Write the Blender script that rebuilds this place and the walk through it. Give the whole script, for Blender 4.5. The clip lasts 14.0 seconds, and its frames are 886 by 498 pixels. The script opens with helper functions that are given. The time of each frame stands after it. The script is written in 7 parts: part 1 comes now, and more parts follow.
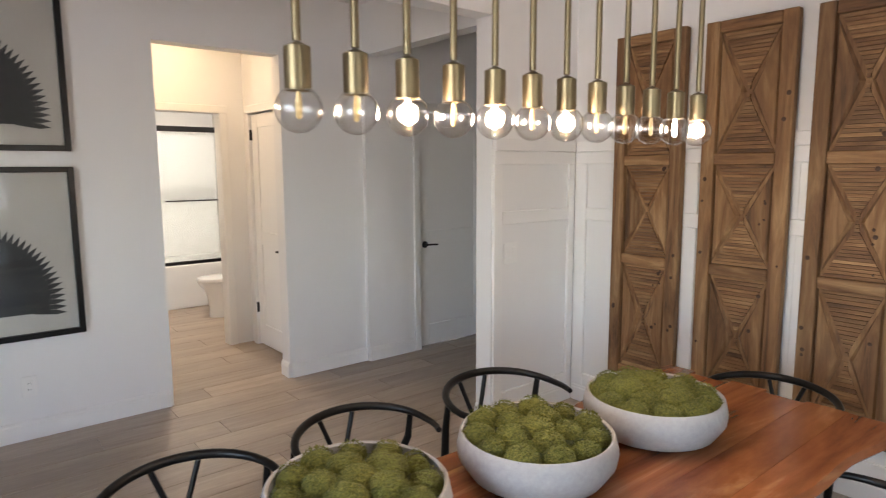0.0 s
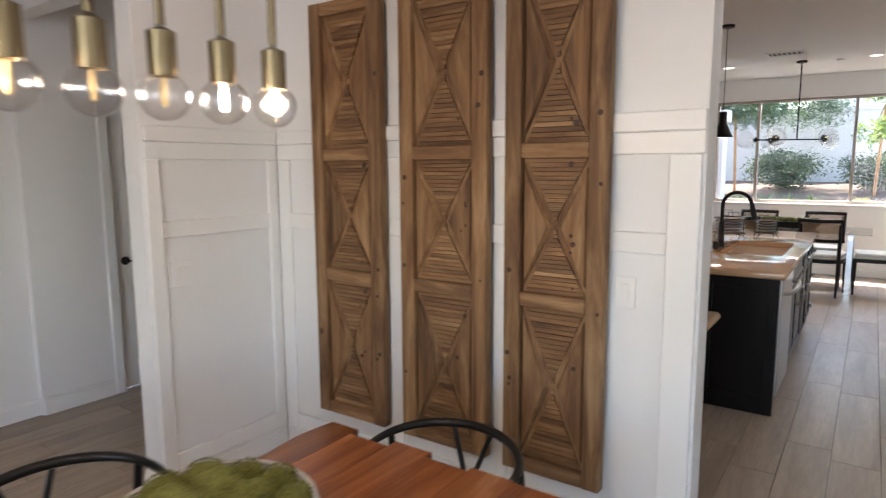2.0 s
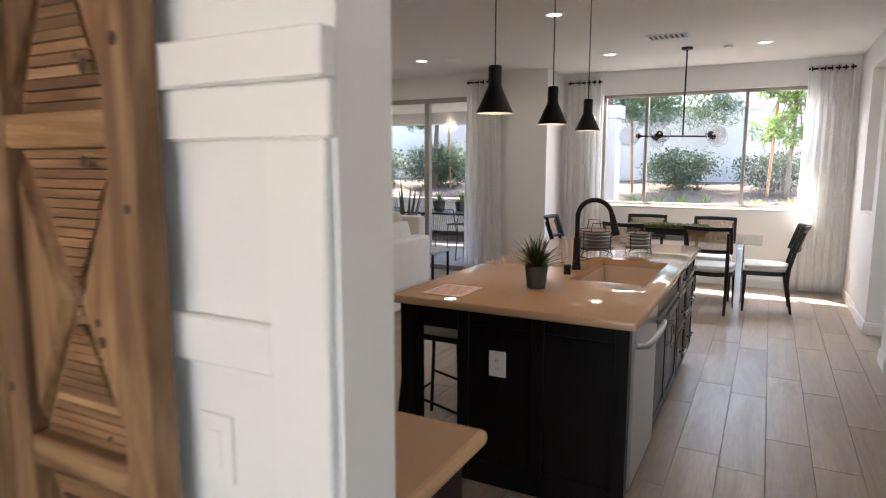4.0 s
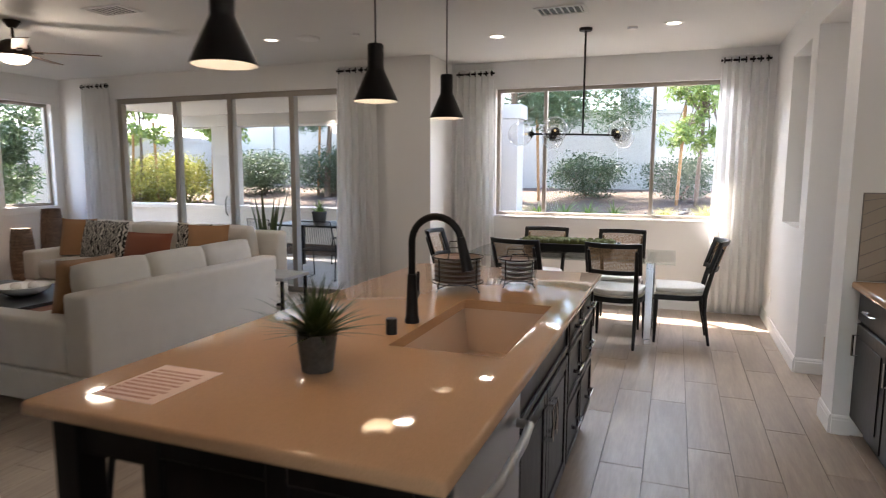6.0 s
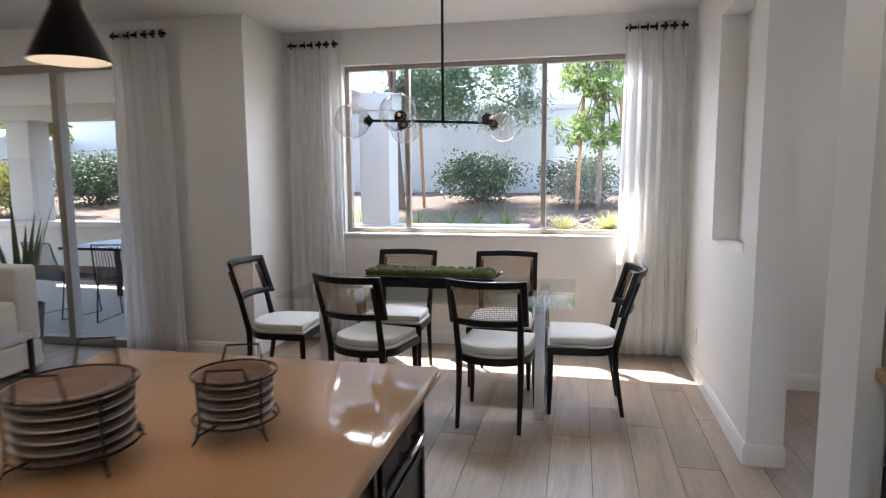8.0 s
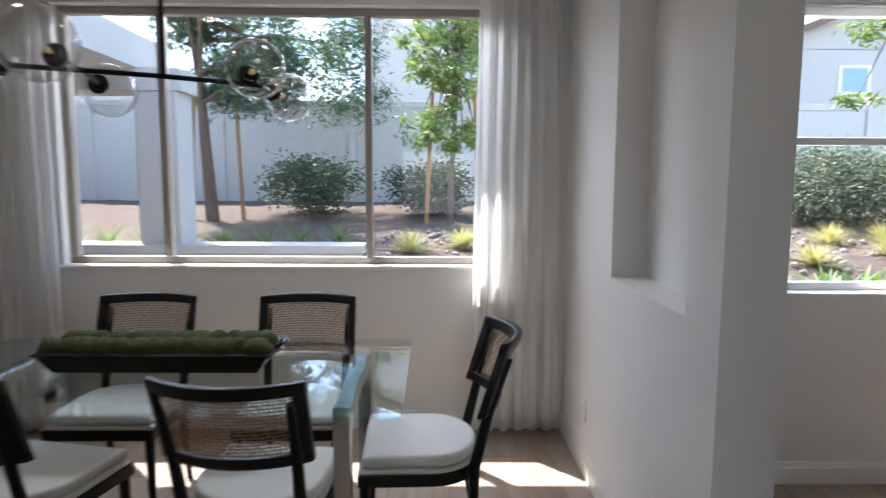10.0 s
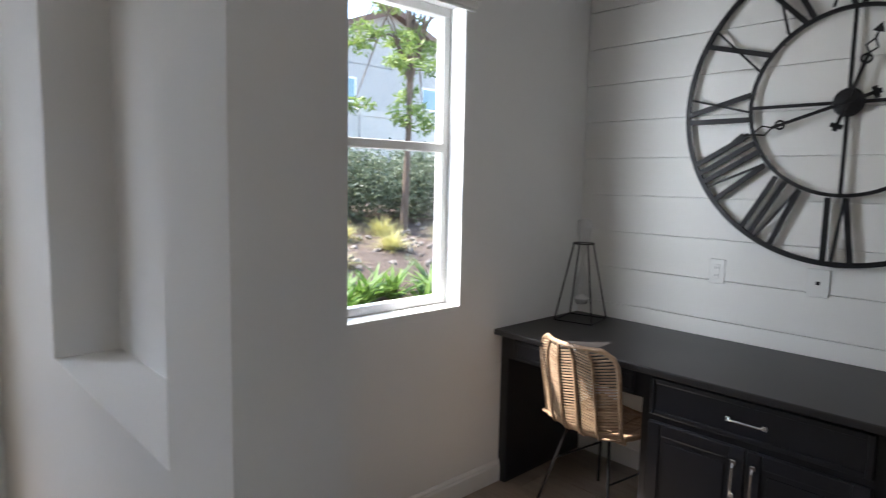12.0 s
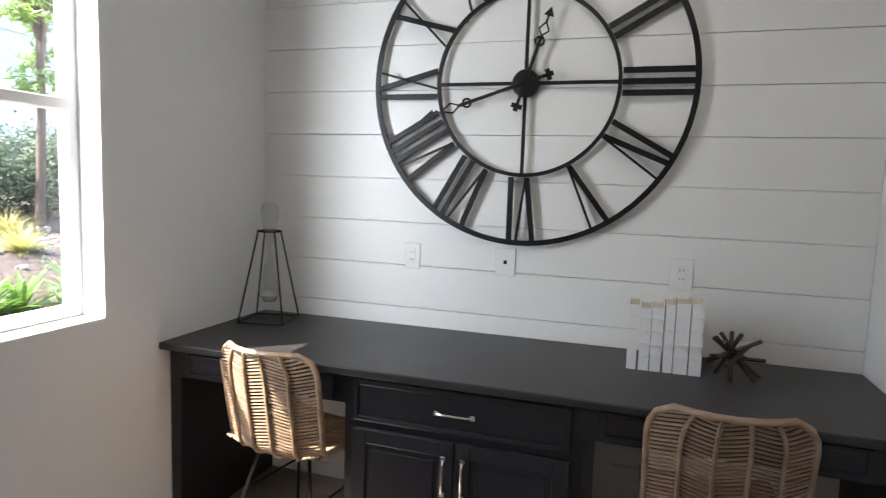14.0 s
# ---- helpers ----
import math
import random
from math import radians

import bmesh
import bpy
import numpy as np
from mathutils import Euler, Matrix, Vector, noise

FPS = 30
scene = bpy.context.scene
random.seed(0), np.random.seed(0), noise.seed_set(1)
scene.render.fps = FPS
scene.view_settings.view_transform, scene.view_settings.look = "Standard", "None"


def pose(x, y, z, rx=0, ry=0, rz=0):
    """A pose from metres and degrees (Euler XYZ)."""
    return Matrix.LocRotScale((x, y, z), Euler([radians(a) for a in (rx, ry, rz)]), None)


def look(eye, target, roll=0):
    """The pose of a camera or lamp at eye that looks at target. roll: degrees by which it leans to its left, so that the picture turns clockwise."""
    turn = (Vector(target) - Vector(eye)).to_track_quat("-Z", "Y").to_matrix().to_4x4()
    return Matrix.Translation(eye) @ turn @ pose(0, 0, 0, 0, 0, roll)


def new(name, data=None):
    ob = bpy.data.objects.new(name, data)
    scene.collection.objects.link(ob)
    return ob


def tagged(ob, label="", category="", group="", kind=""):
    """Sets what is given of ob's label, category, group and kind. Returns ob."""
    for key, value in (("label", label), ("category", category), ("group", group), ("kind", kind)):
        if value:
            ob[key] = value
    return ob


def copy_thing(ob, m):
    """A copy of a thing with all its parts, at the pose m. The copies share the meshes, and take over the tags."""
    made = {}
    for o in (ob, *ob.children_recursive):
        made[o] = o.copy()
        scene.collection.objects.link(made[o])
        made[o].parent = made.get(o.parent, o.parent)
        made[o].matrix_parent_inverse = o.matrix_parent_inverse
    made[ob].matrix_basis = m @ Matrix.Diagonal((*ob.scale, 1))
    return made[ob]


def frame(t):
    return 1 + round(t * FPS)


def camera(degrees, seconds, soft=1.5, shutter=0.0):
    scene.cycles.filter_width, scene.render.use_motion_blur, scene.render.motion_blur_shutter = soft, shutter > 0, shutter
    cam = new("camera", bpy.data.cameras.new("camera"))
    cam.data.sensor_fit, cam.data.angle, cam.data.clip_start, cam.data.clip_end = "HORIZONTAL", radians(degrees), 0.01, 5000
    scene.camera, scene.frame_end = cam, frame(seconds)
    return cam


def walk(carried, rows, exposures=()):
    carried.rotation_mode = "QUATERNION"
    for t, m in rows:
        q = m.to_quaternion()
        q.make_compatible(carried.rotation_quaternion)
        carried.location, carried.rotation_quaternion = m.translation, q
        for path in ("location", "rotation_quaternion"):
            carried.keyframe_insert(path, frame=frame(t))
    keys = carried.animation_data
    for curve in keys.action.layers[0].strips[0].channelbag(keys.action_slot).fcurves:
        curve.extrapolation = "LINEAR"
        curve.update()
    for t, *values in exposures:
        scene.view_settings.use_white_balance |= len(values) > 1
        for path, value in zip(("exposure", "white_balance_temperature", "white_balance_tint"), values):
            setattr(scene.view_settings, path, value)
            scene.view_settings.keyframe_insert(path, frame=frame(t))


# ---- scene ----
cam = camera(71.4, 14.0, soft=1.1, shutter=0.4)
PATH = [
    (0, (1.531, 0.861, 1.578), (2.788, 2.395, 1.319), -0.3),
    (0.5, (1.673, 0.848, 1.57), (2.996, 2.325, 1.309), -0.2),
    (1, (1.907, 0.869, 1.565), (3.318, 2.263, 1.306), -0.3),
    (1.5, (2.191, 0.866, 1.565), (3.734, 2.112, 1.303), -0.2),
    (2, (2.558, 0.828, 1.558), (4.186, 1.959, 1.295), -0.3),
    (2.5, (2.924, 0.827, 1.55), (4.62, 1.857, 1.294), 0.1),
    (3, (3.291, 0.807, 1.573), (5.041, 1.734, 1.292), 0.1),
    (3.2, (3.478, 0.785, 1.579), (5.226, 1.717, 1.305), 0.2),
    (5.3, (5.025, 0.76, 1.533), (6.827, 1.591, 1.283), 0.0),
    (5.5, (5.187, 0.788, 1.537), (7.003, 1.588, 1.291), 0.1),
    (6, (5.609, 0.817, 1.523), (7.467, 1.515, 1.277), 0.2),
    (6.5, (6.07, 0.858, 1.525), (7.944, 1.513, 1.282), 0.0),
    (7, (6.55, 0.871, 1.541), (8.447, 1.455, 1.294), 0.2),
    (7.2, (6.746, 0.854, 1.54), (8.659, 1.385, 1.296), 0.2),
    (9.3, (8.67, 0.754, 1.524), (10.636, 1.042, 1.297), -0.3),
    (9.5, (8.827, 0.744, 1.51), (10.803, 0.961, 1.29), 0.3),
    (10, (9.24, 0.686, 1.507), (11.228, 0.657, 1.293), 0.3),
    (10.5, (9.588, 0.617, 1.513), (11.552, 0.295, 1.312), 0.8),
    (11, (9.833, 0.477, 1.541), (11.69, -0.233, 1.329), 0.8),
    (11.5, (10.031, 0.315, 1.578), (11.688, -0.779, 1.345), 1.0),
    (12, (10.147, 0.232, 1.567), (11.593, -1.132, 1.347), 1.2),
    (12.5, (10.249, 0.194, 1.558), (11.468, -1.376, 1.336), 1.4),
    (13, (10.306, 0.117, 1.529), (11.333, -1.586, 1.313), 1.4),
    (13.5, (10.368, -0.001, 1.515), (11.146, -1.83, 1.297), 1.4),
    (14, (10.389, -0.129, 1.488), (11.002, -2.022, 1.28), 1.9),
]
EXPOSURES = [(0, 3.9, 6800, 14), (2, 3.85, 6700, 14), (3, 4.0, 6700, 14), (5.5, 3.8, 6900, 14), (7, 3.6, 6700, 14), (9.5, 3.0, 6250, 12), (11, 2.5, 6250, 10), (11.5, 2.5, 6250, 10), (12.5, 2.95, 6300, 10), (14, 3.35, 6350, 10)]

walk(cam, [(t, look(eye, target, roll)) for t, eye, target, roll in PATH], EXPOSURES)

# ---------------------------------------------------------------- world and sun
SUN_EL, SUN_AZ = 58.0, 42.0     # degrees; azimuth of the sun from +x towards +y
world = bpy.data.worlds.new("sky")
scene.world = world
world.use_nodes = True
sky = world.node_tree.nodes.new("ShaderNodeTexSky")
sky.sky_type, sky.sun_disc = "NISHITA", False
sky.sun_elevation, sky.sun_rotation = radians(SUN_EL), radians(90 - SUN_AZ)
world.node_tree.links.new(sky.outputs["Color"], world.node_tree.nodes["Background"].inputs["Color"])
world.node_tree.nodes["Background"].inputs["Strength"].default_value = 0.15
sun = new("sun", bpy.data.lights.new("sun", "SUN"))
sun.data.energy, sun.data.angle, sun.data.color = 2.9, radians(0.5), (1, 0.95, 0.88)
_s = Vector((math.cos(radians(SUN_AZ)) * math.cos(radians(SUN_EL)), math.sin(radians(SUN_AZ)) * math.cos(radians(SUN_EL)), math.sin(radians(SUN_EL))))
sun.matrix_basis = look(_s * 30 + Vector((12, 2, 0)), (12, 2, 0))


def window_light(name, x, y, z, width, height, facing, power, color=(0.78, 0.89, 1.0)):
    """An area lamp at a window, standing in for sky light."""
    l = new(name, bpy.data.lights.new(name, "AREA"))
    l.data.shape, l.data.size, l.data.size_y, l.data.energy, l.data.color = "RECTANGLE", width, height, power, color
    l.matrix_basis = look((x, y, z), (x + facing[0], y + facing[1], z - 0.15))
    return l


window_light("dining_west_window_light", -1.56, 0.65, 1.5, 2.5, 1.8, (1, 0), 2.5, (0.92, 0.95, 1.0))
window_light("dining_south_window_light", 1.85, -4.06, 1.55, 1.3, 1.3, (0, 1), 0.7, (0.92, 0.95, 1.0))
# Added fill lamp outside, beside the alcove window and unseen, to brighten the shiplap.
window_light("desk_window_light", 12.58, -0.66, 1.72, 0.72, 1.35, (-0.8, -0.6), 9.5, (0.9, 0.95, 1.0))
# Added fill lamp hidden above the nook window's head, to brighten the nook.
window_light("nook_window_light", 13.25, 1.6, 2.64, 2.4, 0.3, (-1, 0), 9.0, (0.92, 0.96, 1.0)).matrix_basis = look((13.25, 1.6, 2.66), (12.3, 1.6, 1.9))
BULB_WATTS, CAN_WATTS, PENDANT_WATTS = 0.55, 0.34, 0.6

# ---------------------------------------------------------------- helpers
def mesh_of(bm, name):
    me = bpy.data.meshes.new(name)
    bm.normal_update()
    bm.to_mesh(me)
    bm.free()
    return me


def smooth(ob, angle=40):
    me = ob.data
    me.shade_smooth()
    me.set_sharp_from_angle(angle=radians(angle))
    return ob


def part(name, bm, material, parent=None, label="", at=None, round_angle=None):
    ob = new(name, mesh_of(bm, name))
    if material:
        ob.data.materials.append(material)
    if parent:
        ob.parent = parent
    if at is not None:
        ob.matrix_basis = at
    if label:
        ob["label"] = label
    if round_angle:
        smooth(ob, round_angle)
    return ob


def thing(name, label, category, at=None, group=""):
    e = new(name)
    e.empty_display_size = 0.1
    if at is not None:
        e.matrix_basis = at
    return tagged(e, label, category, group)


def box(bm, x0, y0, z0, x1, y1, z1, m=None):
    vs = [bm.verts.new((x, y, z)) for x in (x0, x1) for y in (y0, y1) for z in (z0, z1)]
    for f in ((0, 1, 3, 2), (4, 6, 7, 5), (0, 4, 5, 1), (2, 3, 7, 6), (0, 2, 6, 4), (1, 5, 7, 3)):
        bm.faces.new([vs[i] for i in f])
    if m is not None:
        bmesh.ops.transform(bm, matrix=m, verts=vs)
    return vs


def bevel(bm, width, segments=2):
    bmesh.ops.bevel(bm, geom=bm.edges[:], offset=width, segments=segments, profile=0.5, affect="EDGES", clamp_overlap=True)
    return bm


def block(x0, y0, z0, x1, y1, z1, r=0.0, segments=2):
    bm = bmesh.new()
    box(bm, x0, y0, z0, x1, y1, z1)
    bmesh.ops.recalc_face_normals(bm, faces=bm.faces)
    return bevel(bm, r, segments) if r else bm


def boxes(*rows):
    bm = bmesh.new()
    for r in rows:
        box(bm, *r)
    bmesh.ops.recalc_face_normals(bm, faces=bm.faces)
    return bm


def lathe(profile, n=32, bm=None, m=None):
    """Turn rows of (radius, height) about z."""
    bm = bm or bmesh.new()
    rings, made = [], []
    for r, z in profile:
        if r < 1e-5:
            ring = [bm.verts.new((0, 0, z))]
        else:
            ring = [bm.verts.new((r * math.cos(2 * math.pi * i / n), r * math.sin(2 * math.pi * i / n), z)) for i in range(n)]
        rings.append(ring)
        made += ring
    for a, b in zip(rings, rings[1:]):
        for i in range(n):
            j = (i + 1) % n
            if len(a) == 1 and len(b) > 1:
                bm.faces.new((a[0], b[j], b[i]))
            elif len(b) == 1 and len(a) > 1:
                bm.faces.new((a[i], a[j], b[0]))
            elif len(a) > 1:
                bm.faces.new((a[i], a[j], b[j], b[i]))
    if m is not None:
        bmesh.ops.transform(bm, matrix=m, verts=made)
    return bm


def tube(points, radius, n=10, bm=None, closed=False):
    """A round bar along points; radius a number or one for each point."""
    bm = bm or bmesh.new()
    pts = [Vector(p) for p in points]
    count = len(pts)
    rad = [float(radius)] * count if isinstance(radius, (int, float)) else [float(r) for r in radius]
    rings, side = [], None
    for i, p in enumerate(pts):
        if closed:
            d = pts[(i + 1) % count] - pts[i - 1]
        else:
            d = pts[min(i + 1, count - 1)] - pts[max(i - 1, 0)]
        d.normalize()
        if side is None:
            side = d.cross(Vector((0, 0, 1)) if abs(d.z) < 0.9 else Vector((1, 0, 0))).normalized()
        else:
            side = (side - d * side.dot(d)).normalized()
        up = d.cross(side)
        rings.append([bm.verts.new(p + rad[i] * (math.cos(2 * math.pi * k / n) * side + math.sin(2 * math.pi * k / n) * up)) for k in range(n)])
    pairs = list(zip(rings, rings[1:])) + ([(rings[-1], rings[0])] if closed else [])
    for a, b in pairs:
        for k in range(n):
            j = (k + 1) % n
            bm.faces.new((a[k], a[j], b[j], b[k]))
    if not closed:
        bm.faces.new(rings[0][::-1])
        bm.faces.new(rings[-1])
    bmesh.ops.recalc_face_normals(bm, faces=bm.faces)
    return bm


def arc(cx, cy, r, a0, a1, n, z=0.0, ry=None):
    return [(cx + r * math.cos(radians(a0 + (a1 - a0) * i / n)), cy + (ry or r) * math.sin(radians(a0 + (a1 - a0) * i / n)), z) for i in range(n + 1)]


def structure(name, bm, material, label, category, parent=None):
    ob = part(name, bm, material, parent)
    return tagged(ob, label, category, kind="structure")


def wall_rows(axis, a0, a1, u0, u1, z0, z1, holes=()):
    """Boxes of a wall between a0 and a1 on its axis, from u0 to u1 along it, round holes of (u0, u1, z0, z1)."""
    rows, u = [], u0
    for h0, h1, b, t in sorted(holes):
        if h0 > u:
            rows.append((u, h0, z0, z1))
        if b > z0:
            rows.append((h0, h1, z0, b))
        if t < z1:
            rows.append((h0, h1, t, z1))
        u = h1
    if u < u1:
        rows.append((u, u1, z0, z1))
    return [(a0, p, q, a1, r, s) if axis == "x" else (p, a0, q, r, a1, s) for p, r, q, s in rows]


# ---------------------------------------------------------------- materials
def material(name, color=(0.8, 0.8, 0.8), rough=0.5, metal=0.0, **extra):
    m = bpy.data.materials.new(name)
    m.use_nodes = True
    b = m.node_tree.nodes["Principled BSDF"]
    b.inputs["Base Color"].default_value = (*color, 1)
    b.inputs["Roughness"].default_value = rough
    b.inputs["Metallic"].default_value = metal
    for k, v in extra.items():
        b.inputs[k.replace("_", " ")].default_value = v
    return m


def nodes_of(m):
    t = m.node_tree
    return t, t.nodes["Principled BSDF"]


def add(t, kind, **inputs):
    n = t.nodes.new(kind)
    for k, v in inputs.items():
        n.inputs[k.replace("_", " ")].default_value = v
    return n


def coords(t, scale=(1, 1, 1), space="Object"):
    c = t.nodes.new("ShaderNodeTexCoord")
    mp = t.nodes.new("ShaderNodeMapping")
    mp.inputs["Scale"].default_value = scale
    t.links.new(c.outputs[space], mp.inputs["Vector"])
    return mp.outputs["Vector"]


def noise_of(t, vec, scale, detail=4.0, rough=0.55, distort=0.0):
    n = add(t, "ShaderNodeTexNoise", Scale=scale, Detail=detail, Roughness=rough, Distortion=distort)
    t.links.new(vec, n.inputs["Vector"])
    return n.outputs["Fac"]


def ramp(t, fac, *stops):
    r = t.nodes.new("ShaderNodeValToRGB")
    while len(r.color_ramp.elements) < len(stops):
        r.color_ramp.elements.new(0.5)
    for e, (p, c) in zip(r.color_ramp.elements, stops):
        e.position, e.color = p, (*c, 1)
    t.links.new(fac, r.inputs["Fac"])
    return r.outputs["Color"]


def mixed(t, fac, a, b, mode="MIX"):
    n = t.nodes.new("ShaderNodeMix")
    n.data_type, n.blend_type = "RGBA", mode
    for sock, v in ((n.inputs["Factor"], fac), (n.inputs["A"], a), (n.inputs["B"], b)):
        if isinstance(v, (int, float)):
            sock.default_value = v
        elif isinstance(v, tuple):
            sock.default_value = (*v, 1)
        else:
            t.links.new(v, sock)
    return n.outputs["Result"]


def bump(t, b, height, strength=0.2, distance=0.01):
    n = add(t, "ShaderNodeBump", Strength=strength, Distance=distance)
    t.links.new(height, n.inputs["Height"])
    t.links.new(n.outputs["Normal"], b.inputs["Normal"])


def rough_by(t, b, fac, lo, hi):
    n = add(t, "ShaderNodeMapRange", To_Min=lo, To_Max=hi)
    t.links.new(fac, n.inputs["Value"])
    t.links.new(n.outputs["Result"], b.inputs["Roughness"])


def random_of(t):
    return t.nodes.new("ShaderNodeObjectInfo").outputs["Random"]


def paint(name, color, rough=0.5, texture=0.12, scale=140):
    m = material(name, color, rough)
    t, b = nodes_of(m)
    v = coords(t)
    big, small = noise_of(t, v, 1.3, 3), noise_of(t, v, scale, 2)
    dark = tuple(c * 0.95 for c in color)
    t.links.new(mixed(t, big, dark, color), b.inputs["Base Color"])
    rough_by(t, b, big, rough - 0.06, rough + 0.06)
    bump(t, b, small, texture, 0.002)
    return m


def wood(name, stops, axis="x", scale=6.0, rough=0.45, grain=40, relief=0.15, vary=0.0):
    m = material(name, stops[0][1], rough)
    t, b = nodes_of(m)
    s = {"x": (0.12, 1, 1), "y": (1, 0.12, 1), "z": (1, 1, 0.12)}[axis]
    v = coords(t, s)
    if vary:
        cx = t.nodes.new("ShaderNodeCombineXYZ")
        for k in range(3):
            t.links.new(random_of(t), cx.inputs[k])
        mp = t.nodes.new("ShaderNodeVectorMath")
        mp.operation = "MULTIPLY_ADD"
        t.links.new(cx.outputs[0], mp.inputs[0])
        mp.inputs[1].default_value = (37, 41, 43)
        t.links.new(v, mp.inputs[2])
        v = mp.outputs[0]
    figure, fine = noise_of(t, v, scale, 6, 0.6, 1.2), noise_of(t, v, grain, 5, 0.7)
    c = ramp(t, figure, *stops)
    c = mixed(t, 0.35, c, ramp(t, fine, (0.3, (0.25, 0.25, 0.25)), (0.7, (1, 1, 1))), "MULTIPLY")
    if vary:
        c = mixed(t, 1.0, c, ramp(t, random_of(t), (0.0, (1 - vary,) * 3), (1.0, (1.0,) * 3)), "MULTIPLY")
    t.links.new(c, b.inputs["Base Color"])
    rough_by(t, b, fine, rough - 0.08, rough + 0.1)
    bump(t, b, fine, relief, 0.003)
    return m


WHITE = paint("white_wall_paint", (0.78, 0.772, 0.76), 0.55)
TRIM = paint("white_trim_paint", (0.8, 0.79, 0.77), 0.35, 0.03)
CEIL = paint("ceiling_paint", (0.76, 0.75, 0.73), 0.7, 0.25, 90)
STUCCO = paint("cream_stucco", (0.62, 0.57, 0.5), 0.85, 0.6, 60)
PLANK = wood("wood_look_plank_tile", ((0.25, (0.31, 0.242, 0.188)), (0.5, (0.43, 0.342, 0.268)), (0.75, (0.52, 0.42, 0.335))), "x", 5, 0.38, 50, 0.06, 0.22)
GROUT = paint("grey_grout", (0.2, 0.18, 0.16), 0.85, 0.2)
BLACK = paint("black_satin_paint", (0.006, 0.0058, 0.006), 0.36, 0.04, 200)
ESPRESSO = wood("espresso_stained_wood", ((0.3, (0.006, 0.005, 0.005)), (0.7, (0.012, 0.0095, 0.009))), "z", 8, 0.32, 60, 0.08)
for _m, _v in ((BLACK, 0.3), (ESPRESSO, 0.22)):
    nodes_of(_m)[1].inputs["Specular IOR Level"].default_value = _v
METAL_BLACK = material("matt_black_metal", (0.014, 0.013, 0.014), 0.42, 0.6)
BRONZE = material("dark_bronze_metal", (0.035, 0.025, 0.02), 0.35, 0.8)
BRASS = material("brushed_brass", (0.28, 0.22, 0.13), 0.38, 1.0)
CHROME = material("polished_chrome", (0.75, 0.76, 0.78), 0.12, 1.0)
STEEL = material("brushed_stainless_steel", (0.5, 0.5, 0.5), 0.28, 1.0)
QUARTZ = material("beige_quartz", (0.66, 0.53, 0.41), 0.055)
WFRAME = paint("tan_vinyl_window_frame", (0.33, 0.29, 0.25), 0.4, 0.03)
WHITE_PLASTIC = material("white_plastic", (0.78, 0.77, 0.75), 0.35)


def glass(name, color=(1, 1, 1), rough=0.0, gloss=0.04, fall=4.0):
    """Thin clear glass: what is behind shows through, with a sharp reflection that grows at grazing angles."""
    m = material(name, color, rough)
    t = m.node_tree
    tr, gl, mx = add(t, "ShaderNodeBsdfTransparent", Color=(*color, 1)), add(t, "ShaderNodeBsdfGlossy", Roughness=0.0), t.nodes.new("ShaderNodeMixShader")
    lw = add(t, "ShaderNodeLayerWeight", Blend=0.5)
    pw = t.nodes.new("ShaderNodeMath")
    pw.operation, pw.inputs[1].default_value = "POWER", fall
    ma = t.nodes.new("ShaderNodeMath")
    ma.operation, ma.inputs[1].default_value, ma.inputs[2].default_value = "MULTIPLY_ADD", 0.85, gloss
    t.links.new(lw.outputs["Facing"], pw.inputs[0])
    t.links.new(pw.outputs[0], ma.inputs[0])
    t.links.new(ma.outputs[0], mx.inputs[0])
    t.links.new(tr.outputs[0], mx.inputs[1])
    t.links.new(gl.outputs[0], mx.inputs[2])
    t.links.new(mx.outputs[0], t.nodes["Material Output"].inputs["Surface"])
    return m


PANE = glass("window_glass", (0.985, 0.992, 0.99), 0.0, 0.015)
CLEAR = glass("clear_glass", (0.96, 0.96, 0.96), 0.0, 0.1, 2.4)
TABLE_GLASS = glass("green_edged_table_glass", (0.93, 0.975, 0.96), 0.0, 0.05)


# ---------------------------------------------------------------- large structure
CEILING = 2.83
XE, XN = 12.2, 12.92          # outer wall of the living room and desk alcove; of the nook
YR = -0.105                   # nook's side wall
YS = -2.80                    # shiplap wall
YL = 9.25                     # living room's far wall


def pane(x0, y0, z0, x1, y1, z1, parent, name="pane"):
    ob = part(name, block(x0, y0, z0, x1, y1, z1), PANE, parent)
    ob.visible_shadow = False
    return ob


floor_base = structure("floor", boxes((-1.5, -4.0, -0.15, XE + 0.15, 9.4, -0.006), (XE + 0.15, -0.28, -0.15, XN + 0.15, 3.6, -0.006)), GROUT, "grey-brown wood-look plank tile floor", "floor")
structure("ceiling", boxes((-1.5, -4.0, CEILING, XE + 0.15, 9.4, CEILING + 0.15), (XE + 0.15, -0.28, CEILING, XN + 0.15, 3.6, CEILING + 0.15)), CEIL, "flat white textured plaster ceiling", "ceiling")

# dining room
structure("wall_dining_panel", boxes((4.82, 1.3, 0, 4.96, 3.62, CEILING)), WHITE, "white wall with board-and-batten wainscot", "wall")
structure("wall_dining_hall", boxes((4.055, 3.49, 0, 4.82, 3.62, CEILING), (-1.5, 3.49, 2.44, 4.055, 3.62, CEILING), (-1.5, 3.49, 0, 0.2, 3.62, 2.44)), WHITE, "white wall with wide cased opening to hall", "wall")
structure("wall_hall", boxes(*wall_rows("y", 5.11, 5.24, -1.5, 4.19, 0, CEILING, [(2.655, 3.505, 0, 2.39)])), WHITE, "white hall wall with tall plain opening", "wall")
